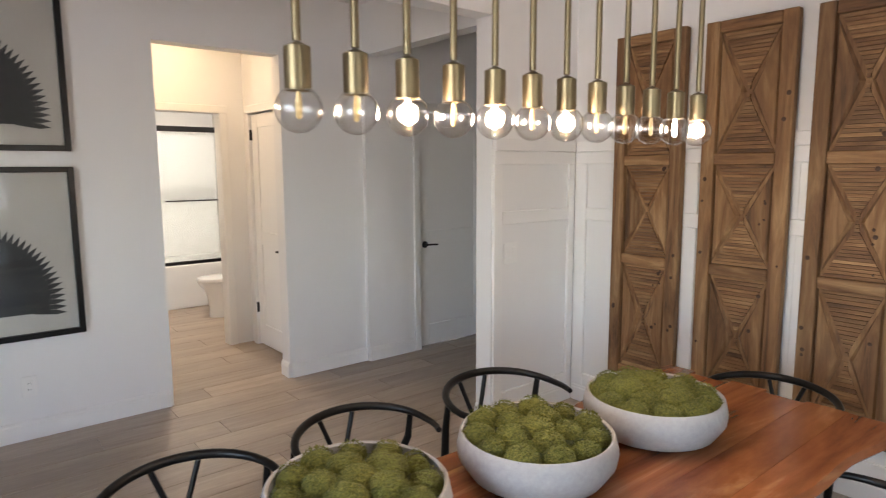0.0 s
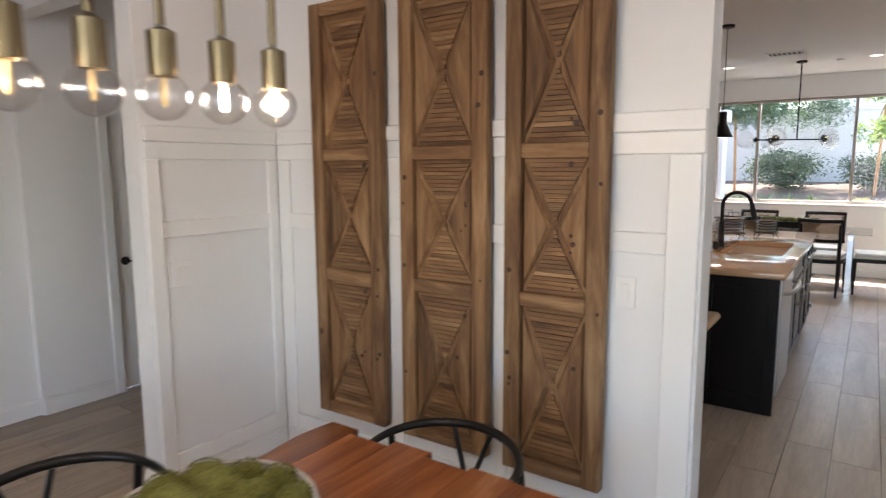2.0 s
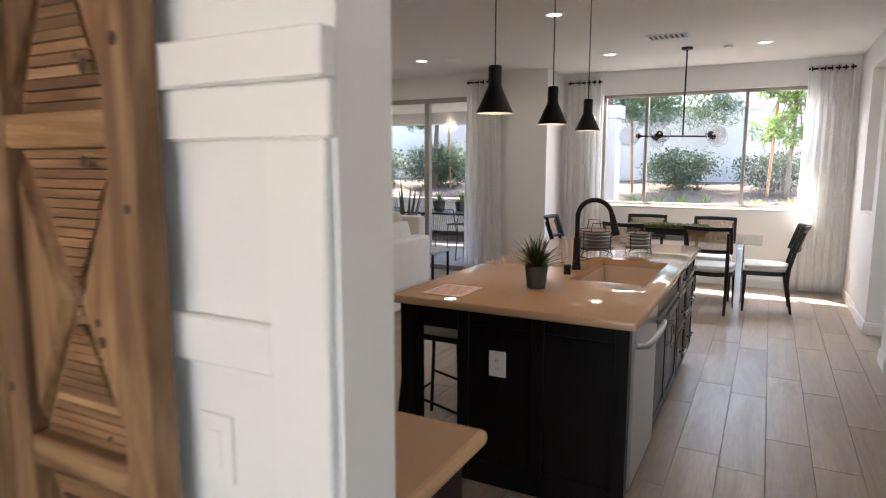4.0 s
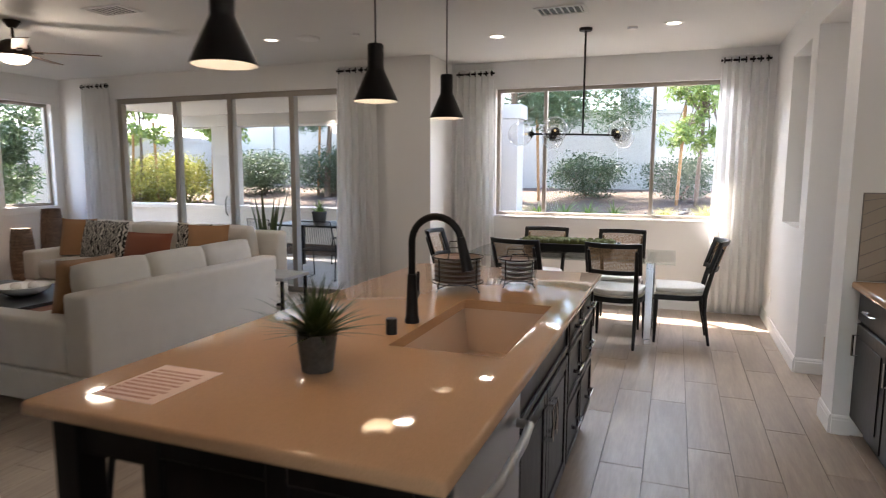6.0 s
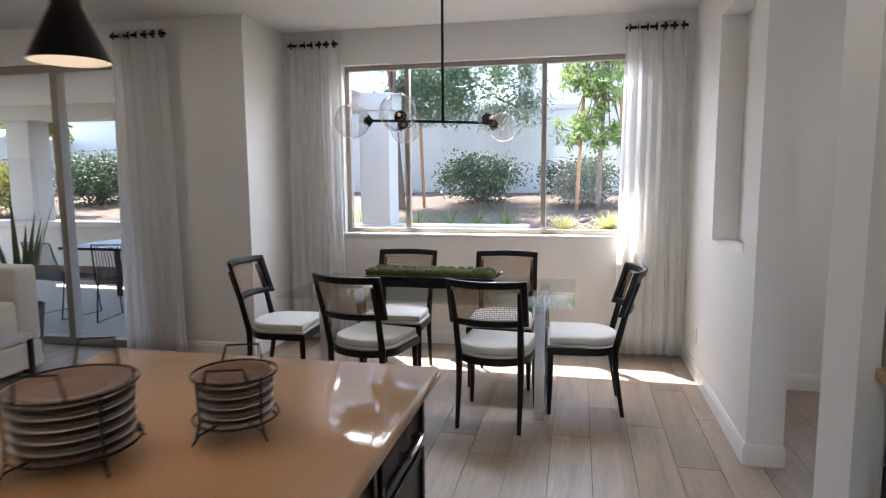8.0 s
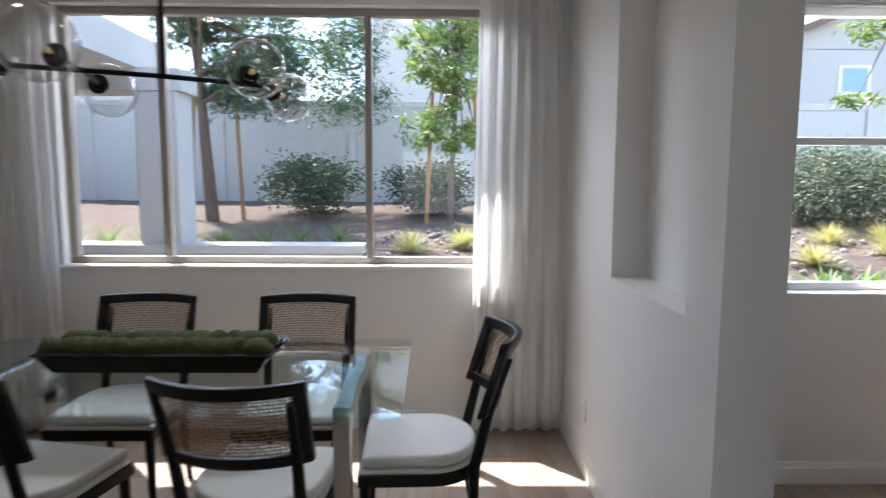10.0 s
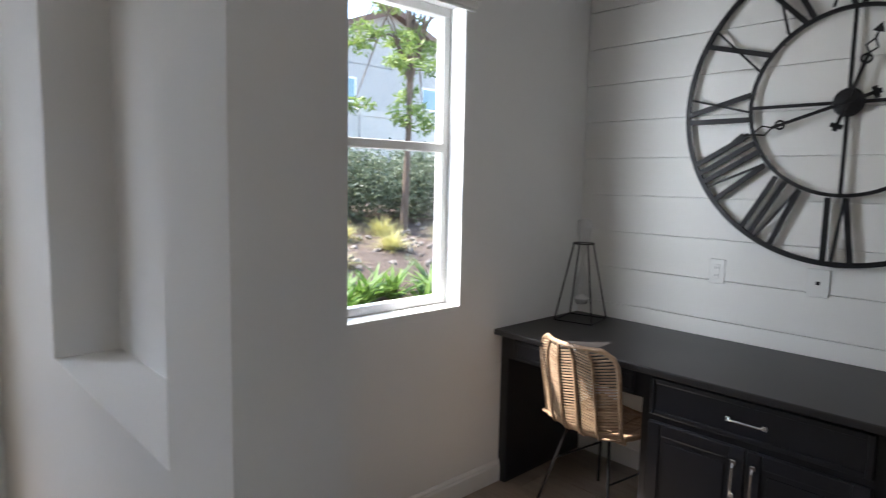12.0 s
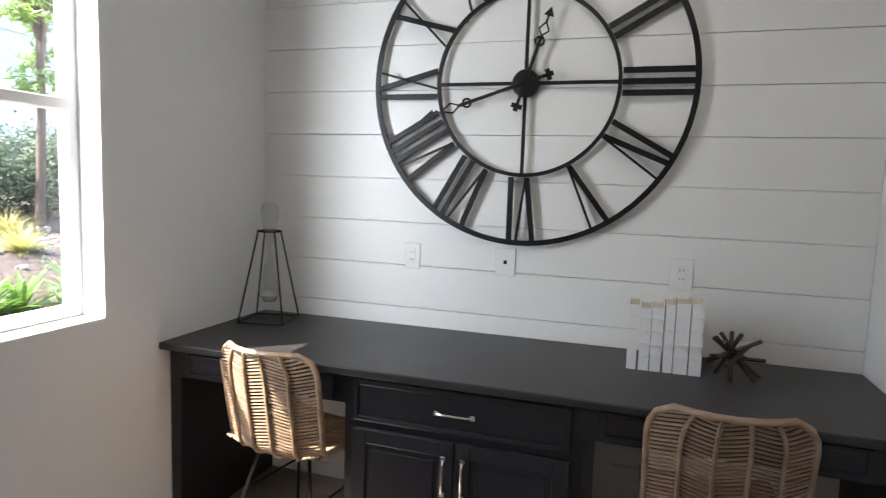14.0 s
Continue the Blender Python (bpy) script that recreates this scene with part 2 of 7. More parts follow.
structure("wall_hall_door", boxes(*wall_rows("y", 5.07, 5.24, 4.19, 6.2, 0, CEILING, [(4.72, 5.5, 0, 2.06)]), (4.19, 3.62, 2.45, 4.31, 5.07, CEILING), (6.06, 3.62, 0, 6.2, 5.07, CEILING)), WHITE, "white hall wall with recessed door", "wall")
structure("wall_hall_kitchen", boxes((4.96, 3.48, 0, 6.2, 3.62, CEILING)), WHITE, "plain white wall between hall and kitchen", "wall")
structure("wall_vestibule", boxes((3.7, 5.24, 0, 3.82, 5.45, CEILING), (3.7, 5.45, 2.06, 3.82, 6.16, CEILING), (3.7, 6.16, 0, 3.82, 6.29, CEILING),
          (2.2, 5.24, 0, 2.32, 6.29, CEILING), *wall_rows("y", 6.29, 6.41, 2.2, 4.9, 0, CEILING, [(2.7, 3.48, 0, 2.06)]), (3.82, 5.3, 0, 4.5, 6.29, CEILING)), WHITE, "white walls of small vestibule before bathroom", "wall")
structure("wall_bathroom", boxes((4.38, 6.41, 0, 4.5, 9.2, CEILING), (1.9, 6.41, 0, 2.02, 9.2, CEILING), (1.9, 9.0, 0, 4.5, 9.12, CEILING)), WHITE, "white bathroom walls", "wall")
structure("wall_dining_west", boxes(*wall_rows("x", -1.5, -1.35, -4.0, 5.24, 0, CEILING, [(-0.6, 1.9, 0.6, 2.4)])), WHITE, "white dining room wall with a wide window", "wall")
structure("wall_south", boxes(*wall_rows("y", -4.0, -3.85, -1.5, 4.9, 0, CEILING, [(1.2, 2.5, 0.9, 2.2)])), WHITE, "white dining room wall with a wide window", "wall")

# kitchen side
structure("wall_kitchen_south", boxes((4.82, -4.0, 0, 4.96, -0.85, CEILING), (4.96, -0.99, 0, 9.69, -0.85, CEILING), (9.4, -2.95, 0, 9.56, -0.99, CEILING), (9.69, -0.99, 0, 9.98, YR, CEILING)), WHITE, "white kitchen wall ending at the desk alcove", "wall")
structure("wall_nook_side", boxes((10.9, -0.285, 0, XN + 0.15, -0.263, CEILING), *wall_rows("y", -0.263, YR, 10.9, XN + 0.15, 0, CEILING, [(11.14, 11.955, 1.09, 2.55)]), (9.98, -0.285, 2.6, 10.9, YR, CEILING)), WHITE, "white nook wall with tall recessed art niche", "wall")
structure("wall_nook_window", boxes(*wall_rows("x", XN, XN + 0.15, YR, 3.6, 0, CEILING, [(0.33, 2.89, 1.01, 2.52)])), WHITE, "white nook wall with wide slider window", "wall")
structure("wall_nook_pier", boxes((XE, 3.45, 0, XN, 3.6, CEILING)), WHITE, "white return wall beside the breakfast nook", "wall")
structure("wall_living_slider", boxes(*wall_rows("x", XE, XE + 0.15, 3.6, YL, 0, CEILING, [(4.4, 8.17, 0, 2.52)])), WHITE, "white living room wall with wide sliding glass doors", "wall")
structure("wall_living_far", boxes(*wall_rows("y", YL, YL + 0.15, 6.2, XE + 0.15, 0, CEILING, [(11.3, 12.05, 1.03, 2.47)])), WHITE, "white living room wall with tall side window", "wall")
structure("wall_living_west", boxes((6.06, 5.24, 0, 6.2, YL + 0.15, CEILING)), WHITE, "plain white living room wall", "wall")
structure("wall_desk_window", boxes(*wall_rows("x", XE, XE + 0.15, YS - 0.15, -0.285, 0, CEILING, [(-1.82, -1.0, 0.975, 2.36)])), WHITE, "white alcove wall with a single-hung window", "wall")
structure("wall_shiplap", boxes((9.55, YS - 0.15, 0, XE + 0.15, YS - 0.016, CEILING)), WHITE, "wall behind white shiplap boards", "wall")


# ---------------------------------------------------------------- more materials
def fabric(name, color, scale=900, relief=0.3):
    m = material(name, color, 0.9, 0.0, Sheen_Weight=0.2)
    t, b = nodes_of(m)
    v = coords(t)
    w, big = noise_of(t, v, scale, 2), noise_of(t, v, 7, 3)
    t.links.new(mixed(t, big, tuple(c * 0.86 for c in color), color), b.inputs["Base Color"])
    bump(t, b, w, relief, 0.002)
    return m


def speckled(name, lo, hi, scale, rough=0.9, relief=0.6, distance=0.01):
    m = material(name, hi, rough)
    t, b = nodes_of(m)
    v = coords(t)
    a, big = noise_of(t, v, scale, 6, 0.7), noise_of(t, v, scale * 0.08, 3)
    c = ramp(t, a, (0.3, lo), (0.7, hi))
    t.links.new(mixed(t, big, mixed(t, 0.5, c, lo), c), b.inputs["Base Color"])
    bump(t, b, a, relief, distance)
    return m


RECLAIMED = wood("reclaimed_pine", ((0.28, (0.07, 0.03, 0.011)), (0.42, (0.22, 0.105, 0.042)), (0.54, (0.31, 0.165, 0.07)), (0.7, (0.48, 0.29, 0.14))), "z", 13, 0.68, 85, 1.0, 0.35)
RECLAIMED_H = wood("reclaimed_pine_across", ((0.28, (0.07, 0.03, 0.011)), (0.42, (0.21, 0.1, 0.04)), (0.54, (0.3, 0.16, 0.068)), (0.7, (0.47, 0.285, 0.138))), "y", 12, 0.68, 85, 0.8, 0.35)
ACACIA = wood("acacia_slab", ((0.24, (0.07, 0.02, 0.009)), (0.42, (0.24, 0.072, 0.027)), (0.58, (0.36, 0.125, 0.045)), (0.72, (0.62, 0.33, 0.14))), "x", 4.6, 0.22, 26, 0.06, 0.5)
KNOT = paint("dark_knot", (0.05, 0.022, 0.01), 0.7)
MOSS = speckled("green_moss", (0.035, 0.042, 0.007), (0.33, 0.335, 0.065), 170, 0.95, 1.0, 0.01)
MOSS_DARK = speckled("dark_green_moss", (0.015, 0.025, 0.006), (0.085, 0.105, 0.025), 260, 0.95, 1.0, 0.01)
CONCRETE = speckled("pale_grey_concrete", (0.32, 0.32, 0.325), (0.42, 0.42, 0.42), 60, 0.8, 0.15, 0.003)
CORD = fabric("black_cord", (0.03, 0.028, 0.026))
ART_PAPER = paint("warm_grey_paper", (0.5, 0.48, 0.44), 0.8)
FEATHER = paint("charcoal_ink", (0.025, 0.027, 0.03), 0.6)
BULB_ON = material("lit_filament", (1, 0.95, 0.9), 0.5, 0.0, Emission_Color=(1, 0.95, 0.9, 1), Emission_Strength=14.0)
BULB_OFF = material("amber_filament", (0.7, 0.52, 0.24), 0.5, 0.0, Emission_Color=(1, 0.75, 0.4, 1), Emission_Strength=0.02)
CERAMIC = material("white_ceramic", (0.8, 0.79, 0.77), 0.12)
TILE_WHITE = paint("white_bath_surround", (0.8, 0.8, 0.79), 0.2, 0.02)
FROST = material("shower_glass", (0.93, 0.97, 0.97), 0.15, 0.0, Transmission_Weight=0.85, IOR=1.1)


# ---------------------------------------------------------------- trim
def baseboard(x0, y0, x1, y1, side, height=0.115, depth=0.015):
    """A moulded board along a wall's foot; side: the way that the wall faces."""
    bm = bmesh.new()
    prof = [(0, 0), (depth, 0), (depth, height - 0.03), (depth * 0.75, height - 0.022), (depth * 0.75, height - 0.012), (depth * 0.35, height), (0, height)]
    rows = []
    for x, y in ((x0, y0), (x1, y1)):
        rows.append([bm.verts.new((x + side[0] * d, y + side[1] * d, z)) for d, z in prof])
    n = len(prof)
    for i in range(n):
        j = (i + 1) % n
        bm.faces.new((rows[0][i], rows[0][j], rows[1][j], rows[1][i]))
    bm.faces.new(rows[0])
    bm.faces.new(rows[1][::-1])
    bmesh.ops.recalc_face_normals(bm, faces=bm.faces)
    return structure("baseboard", bm, TRIM, "white moulded wooden baseboard along the wall", "baseboard")


for row in ((-1.35, 5.11, 2.64, 5.11, (0, -1)), (3.52, 5.11, 4.19, 5.11, (0, -1)), (4.2, 5.07, 4.65, 5.07, (0, -1)), (3.505, 5.11, 3.505, 5.24, (-1, 0)),
            (4.82, 1.315, 4.82, 3.47, (-1, 0)), (4.07, 3.49, 4.8, 3.49, (0, -1)), (4.055, 3.49, 4.055, 3.62, (-1, 0)), (4.82, 1.3, 4.96, 1.3, (0, -1)), (3.7, 5.24, 3.7, 5.39, (-1, 0)),
            (10.9, YR, XN, YR, (0, 1)), (XN, -0.09, XN, 3.43, (-1, 0)), (XE + 0.015, 3.45, XN, 3.45, (0, -1)), (XE, 3.45, XE, 4.36, (-1, 0)), (XE, 8.2, XE, YL, (-1, 0)),
            (6.2, YL, XE, YL, (0, -1)), (10.9, -0.285, 10.9, YR, (-1, 0)), (9.98, -0.99, 9.98, YR, (1, 0)), (9.69, YR, 9.98, YR, (0, 1)), (10.9, -0.285, XE, -0.285, (0, -1)), (XE, -2.25, XE, -0.3, (-1, 0)), (9.69, -0.2, 9.69, YR, (-1, 0))):
    baseboard(*row)


def casing(name, rows, label):
    return structure(name, bevel(boxes(*rows), 0.004, 1), TRIM, label, "trim")


casing("trim_hall_door", ((4.655, 5.05, 0, 4.72, 5.07, 2.06), (5.5, 5.05, 0, 5.565, 5.07, 2.06), (4.655, 5.05, 2.06, 5.565, 5.07, 2.125)), "white door casing")
casing("trim_bathroom_door", ((2.635, 6.272, 0, 2.7, 6.29, 2.06), (3.48, 6.272, 0, 3.545, 6.29, 2.06), (2.635, 6.272, 2.06, 3.545, 6.29, 2.125)), "white door casing round the bathroom doorway")
casing("trim_closet_door", ((3.682, 6.16, 0, 3.7, 6.225, 2.06), (3.682, 5.39, 0, 3.7, 5.45, 2.06), (3.682, 5.39, 2.06, 3.7, 6.225, 2.125)), "white door casing round the closet door")

# wainscot of the dining room
wx, wy = 4.82, 3.49
casing("trim_wainscot_panel_wall", ((wx - 0.02, 1.3, 1.60, wx, 3.47, 1.68), (wx - 0.034, 1.3, 1.68, wx, 3.456, 1.75), (wx - 0.02, 1.42, 1.24, wx, 3.38, 1.32),
       (wx - 0.02, 1.31, 0.116, wx, 1.42, 1.60), (wx - 0.02, 3.38, 0.116, wx, 3.47, 1.60), (wx - 0.02, 1.42, 0.116, wx, 3.38, 0.2), (wx - 0.02, 2.62, 0.2, wx, 2.70, 1.24), (wx - 0.02, 2.62, 1.32, wx, 2.70, 1.6),
       (wx - 0.02, 2.06, 0.2, wx, 2.10, 1.24), (wx - 0.02, 2.06, 1.32, wx, 2.10, 1.6)), "white board-and-batten wainscot with flat rails")
casing("trim_wainscot_hall_wall", ((4.06, wy - 0.02, 1.60, 4.80, wy, 1.68), (4.06, wy - 0.034, 1.68, 4.786, wy, 1.75), (4.13, wy - 0.02, 1.24, 4.74, wy, 1.32),
       (4.06, wy - 0.02, 0.116, 4.13, wy, 1.60), (4.74, wy - 0.02, 0.116, 4.80, wy, 1.60), (4.13, wy - 0.02, 0.116, 4.74, wy, 0.2)), "white board-and-batten wainscot with flat rails")


# ---------------------------------------------------------------- doors
def lever(parent, x, y, z, dx, dy):
    """Rosette and lever of a door handle; (dx, dy) points out of the door."""
    h = part("handle", lathe([(0, 0), (0.03, 0), (0.03, 0.008), (0.01, 0.014), (0.01, 0.045), (0, 0.045)], 20), METAL_BLACK, parent, "matt black lever handle",
             Matrix.Translation((x, y, z)) @ Vector((dx, dy, 0)).to_track_quat("Z", "Y").to_matrix().to_4x4(), 40)
    px, py = x + dx * 0.045, y + dy * 0.045
    part("lever", tube([(px, py, z), (px - dy * 0.04, py + dx * 0.04, z), (px - dy * 0.11, py + dx * 0.11, z - 0.004)], 0.008, 8), METAL_BLACK, h, "", h.matrix_basis.inverted())
    return h


def panel_door(name, label, width, height, thick=0.035):
    """A two-panel door in the xz plane, its face at y = 0 looking to -y."""
    e = thing(name, label, "door")
    s = 0.115
    part("door_leaf", block(0, 0.012, 0.012, width, thick, height), TRIM, e)
    for k, r in enumerate(((0, 0.012, s, height), (width - s, 0.012, width, height), (s, 0.012, width - s, 0.2), (s, 0.92, width - s, 1.04), (s, height - s, width - s, height))):
        part("rail" if k > 1 else "stile", block(r[0], 0, r[1], r[2], 0.012, r[3], 0.003, 1), TRIM, e)
    return e


d = panel_door("door_1", "closed white two-panel hall door with black lever", 0.774, 2.05)
d.matrix_basis = pose(4.723, 5.10, 0)
lever(d, 0.075, 0, 0.92, 0, -1)
tagged(d, kind="structure")
d = panel_door("door_2", "closed white two-panel closet door with black hinges", 0.7, 2.05)
d.matrix_basis = pose(3.712, 6.155, 0, 0, 0, -90)
tagged(d, kind="structure")
for z in (0.3, 1.83):
    part("hinge", block(-0.004, -0.02, z, 0.012, 0.0, z + 0.09, 0.002, 1), METAL_BLACK, d, "matt black hinge")
part("latch", block(0.45, -0.03, 0.885, 0.5, 0.0, 0.9, 0.004, 1), METAL_BLACK, d, "small black pull")


def wall_plate(name, label, at, width=0.08, height=0.12, gangs=1, slots="rocker"):
    e = thing(name, label, "outlet" if slots == "outlet" else "switch", at)
    part("plate", block(-width / 2, -0.007, -height / 2, width / 2, 0, height / 2, 0.002, 1), WHITE_PLASTIC, e)
    for g in range(gangs):
        x = (g - (gangs - 1) / 2) * 0.046
        if slots == "outlet":
            part("socket_face", block(x - 0.017, -0.010, -0.035, x + 0.017, -0.007, 0.035, 0.001, 1), WHITE_PLASTIC, e)
            for z in (-0.018, 0.018):
                for dx in (-0.006, 0.006):
                    part("slot", block(x + dx - 0.0012, -0.0108, z - 0.005, x + dx + 0.0012, -0.0098, z + 0.005), BLACK, e)
        elif slots == "jack":
            part("jack", block(x - 0.008, -0.0095, -0.008, x + 0.008, -0.006, 0.008), BLACK, e)
        else:
            part("rocker", block(x - 0.016, -0.011, -0.033, x + 0.016, -0.007, 0.033, 0.002, 1), WHITE_PLASTIC, e)
    return e


wall_plate("light_switch", "white two-gang rocker switch on wainscot", pose(4.215, wy, 1.065), 0.115, 0.125, 2)
wall_plate("light_switch", "white single rocker switch beside wood panel", pose(wx, 1.565, 1.09, 0, 0, -90))
wall_plate("wall_outlet", "white wall outlet above the baseboard", pose(1.86, 5.11, 0.32), slots="outlet")


# ---------------------------------------------------------------- carved wood panels
def carved_panel(y0, y1, z0, z1):
    """An old shutter with hourglass panels; its face looks to -x."""
    e = thing("carved_panel", "tall reclaimed pine panel with carved hourglass pattern", "wall panel", pose(wx - 0.034, y0, z0), "carved panels")
    w, h = y1 - y0, z1 - z0
    part("back_board", block(-0.015, 0.004, 0.004, 0, w - 0.004, h - 0.004), RECLAIMED, e)
    s = 0.072
    for a, b in ((0, s), (w - s, w)):
        part("stile", block(-0.052, a, 0, -0.0, b, h, 0.006), RECLAIMED, e)
    cuts = [0.0, 1.03 - z0, 1.62 - z0, h]
    for k, c in enumerate(cuts):
        a, b = (c, c + 0.06) if k == 0 else (c - 0.06, c) if k == 3 else (c - 0.03, c + 0.03)
        part("rail", block(-0.05, s, a, -0.0, w - s, b, 0.008), RECLAIMED_H, e)
    for k in range(3):
        a = cuts[k] + (0.06 if k == 0 else 0.03)
        b = cuts[k + 1] - (0.06 if k == 2 else 0.03)
        ya, yb, mid, zc = s, w - s, w / 2, (a + b) / 2
        for side in (0, 1):
            bm = bmesh.new()
            edge, tip = (ya, mid - 0.012) if side == 0 else (yb, mid + 0.012)
            pts = [(edge, a + 0.01), (edge, b - 0.01), (tip, zc)]
            inner = [(edge + (0.014 if side == 0 else -0.014), a + 0.05), (edge + (0.014 if side == 0 else -0.014), b - 0.05), (tip + (-0.02 if side == 0 else 0.02), zc)]
            lo = [bm.verts.new((-0.015, y, z)) for y, z in pts]
            hi = [bm.verts.new((-0.038, y, z)) for y, z in inner]
            bm.faces.new(lo)
            bm.faces.new(hi)
            for i in range(3):
                bm.faces.new((lo[i], lo[(i + 1) % 3], hi[(i + 1) % 3], hi[i]))
            bmesh.ops.recalc_face_normals(bm, faces=bm.faces)
            part("side_panel", bm, RECLAIMED, e)
        half, rows = (b - a) / 2, 15
        for end in (0, 1):
            for i in range(rows):
                f0, f1 = i / (rows + 0.6), (i + 1.0) / (rows + 0.6)
                bm = bmesh.new()
                def at(f):
                    return (a + f * half) if end == 0 else (b - f * half)
                wid = lambda f: max(0.008, (yb - ya) / 2 * (1 - f) - 0.012)
                depth = -0.02 - 0.008 * random.random()
                q = [(mid - wid(f0), at(f0)), (mid + wid(f0), at(f0)), (mid + wid(f1), at(f1)), (mid - wid(f1), at(f1))]
                lo = [bm.verts.new((-0.015, y, z)) for y, z in q]
                hi = [bm.verts.new((depth, y, z * 0.84 + 0.16 * (q[0][1] + q[2][1]) / 2)) for y, z in q]
                bm.faces.new(lo)
                bm.faces.new(hi)
                for j in range(4):
                    bm.faces.new((lo[j], lo[(j + 1) % 4], hi[(j + 1) % 4], hi[j]))
                bmesh.ops.recalc_face_normals(bm, faces=bm.faces)
                part("slat", bm, RECLAIMED_H, e)
    for n in range(17):
        part("knot", lathe([(0, 0), (0.005 + 0.007 * random.random(), 0.0), (0.004, 0.0015), (0, 0.002)], 10), KNOT, e, "",
             Matrix.Translation((-0.0525 if n < 7 else -0.0385, random.choice((0.02 + 0.02 * random.random(), w - 0.02 - 0.02 * random.random())) if n < 7 else s + 0.03 + 0.05 * random.random(), 0.3 + random.random() * (h - 0.6))) @ pose(0, 0, 0, 0, -90, 0))
    return e


carved_panel(2.69, 3.13, 0.305, 2.335)
carved_panel(2.125, 2.577, 0.305, 2.325)
carved_panel(1.617, 2.041, 0.3, 2.32)


# ---------------------------------------------------------------- pictures
def picture(z0, z1):
    e = thing("framed_picture", "black-framed print of dark radiating feathers", "picture", pose(1.17, 5.108, z0), "feather prints")
    w, h, f = 1.0, z1 - z0, 0.032
    for r in ((0, 0, f, h), (w - f, 0, w, h), (f, 0, w - f, f), (f, h - f, w - f, h)):
        part("frame_rail", block(r[0], -0.045, r[1], r[2], 0, r[3], 0.003, 1), BLACK, e)
    part("paper", block(f, -0.012, f, w - f, -0.002, h - f), ART_PAPER, e)
    bm = bmesh.new()
    cx, cz, r0 = w / 2 - 0.02, 0.19, 0.33
    ring = [bm.verts.new((cx + r0 * 0.98 * math.cos(a), -0.0135, cz + r0 * 1.12 * math.sin(a))) for a in np.linspace(-0.12, math.pi + 0.12, 60)]
    bm.faces.new(ring)
    for a in np.linspace(-0.12, math.pi + 0.12, 46):
        d0, d1, p = r0 * 0.8, r0 + 0.105, 0.013
        ux, uz = math.cos(a), math.sin(a) * 1.12
        tx, tz = -math.sin(a), math.cos(a)
        pts = [(d0, -p), ((d0 + d1) / 2 + 0.03, -p * 1.15), (d1, 0), ((d0 + d1) / 2 + 0.03, p * 1.15), (d0, p)]
        bm.faces.new([bm.verts.new((cx + d * ux + s * tx, -0.0145, cz + d * uz + s * tz)) for d, s in pts])
    part("feather_print", bm, FEATHER, e)
    g = part("glass", block(f, -0.03, f, w - f, -0.027, h - f), PANE, e)
    g.visible_shadow = False


picture(0.605, 1.6)
picture(1.69, 2.685)


# ---------------------------------------------------------------- dining table
def live_table():
    e = thing("dining_table", "live-edge acacia slab dining table with reddish boards", "table")
    x0, x1, ya, yb, z0, z1 = 1.34, 3.94, 1.41, 2.28, 0.665, 0.72
    n, cuts = 40, (0.0, 0.17, 0.33, 0.5, 0.66, 0.84, 1.0)
    def edge(k, u):
        x = x0 + (x1 - x0) * u
        base = ya + (yb - ya) * cuts[k]
        if k == 0:
            return base + 0.028 * math.sin(4.3 * x + 1) + 0.014 * math.sin(11 * x) + 0.03 * u
        if k == len(cuts) - 1:
            return base + 0.03 * math.sin(3.7 * x) + 0.012 * math.sin(13 * x + 2) - 0.05 * u
        return base + 0.03 * (u - 0.5) * (0.5 - cuts[k])
    for k in range(len(cuts) - 1):
        bm = bmesh.new()
        rows = []
        for i in range(n + 1):
            u = i / n
            x = x0 + (x1 - x0) * u + (0.02 * math.sin(9 * k) if i in (0, n) else 0)
            a, b = edge(k, u) + 0.0006, edge(k + 1, u) - 0.0006
            la = 0.022 if k == 0 else 0
            lb = 0.022 if k == len(cuts) - 2 else 0
            rows.append([bm.verts.new(p) for p in ((x, a + la * 0.4, z1), (x, a - la * 0.3, z1 - 0.018), (x, a + la * 1.3, z0), (x, b - lb * 1.3, z0), (x, b + lb * 0.3, z1 - 0.018), (x, b - lb * 0.4, z1))])
        for p, q in zip(rows, rows[1:]):
            for j in range(6):
                bm.faces.new((p[j], p[(j + 1) % 6], q[(j + 1) % 6], q[j]))
        bm.faces.new(rows[0])
        bm.faces.new(rows[-1][::-1])
        bmesh.ops.recalc_face_normals(bm, faces=bm.faces)
        part("board", bm, ACACIA, e)
    for x in (1.74, 3.49):
        for y in (1.56, 2.06):
            part("leg", block(x - 0.04, y - 0.01, 0.0, x + 0.04, y + 0.01, 0.665, 0.002, 1), METAL_BLACK, e, "flat black steel leg")
        part("foot_bar", block(x - 0.04, 1.57, 0.0, x + 0.04, 2.05, 0.012, 0.002, 1), METAL_BLACK, e)
    return e


live_table()


def mound(r, h, seed, bm=None, at=None, detail=3):
    bm = bm or bmesh.new()
    made = bmesh.ops.create_icosphere(bm, subdivisions=detail, radius=1.0)["verts"]
    for v in made:
        p = v.co.copy()
        k = 1 + 0.11 * noise.noise(p * 2.1 + Vector((seed * 3.1, seed, 0))) + 0.07 * noise.noise(p * 7 + Vector((seed, 0, seed * 2.3))) + 0.05 * noise.noise(p * 19 + Vector((0, seed, 0)))
        v.co = Vector((p.x * r * k, p.y * r * k, p.z * h * k))
    if at is not None:
        bmesh.ops.transform(bm, matrix=at, verts=made)
    return bm


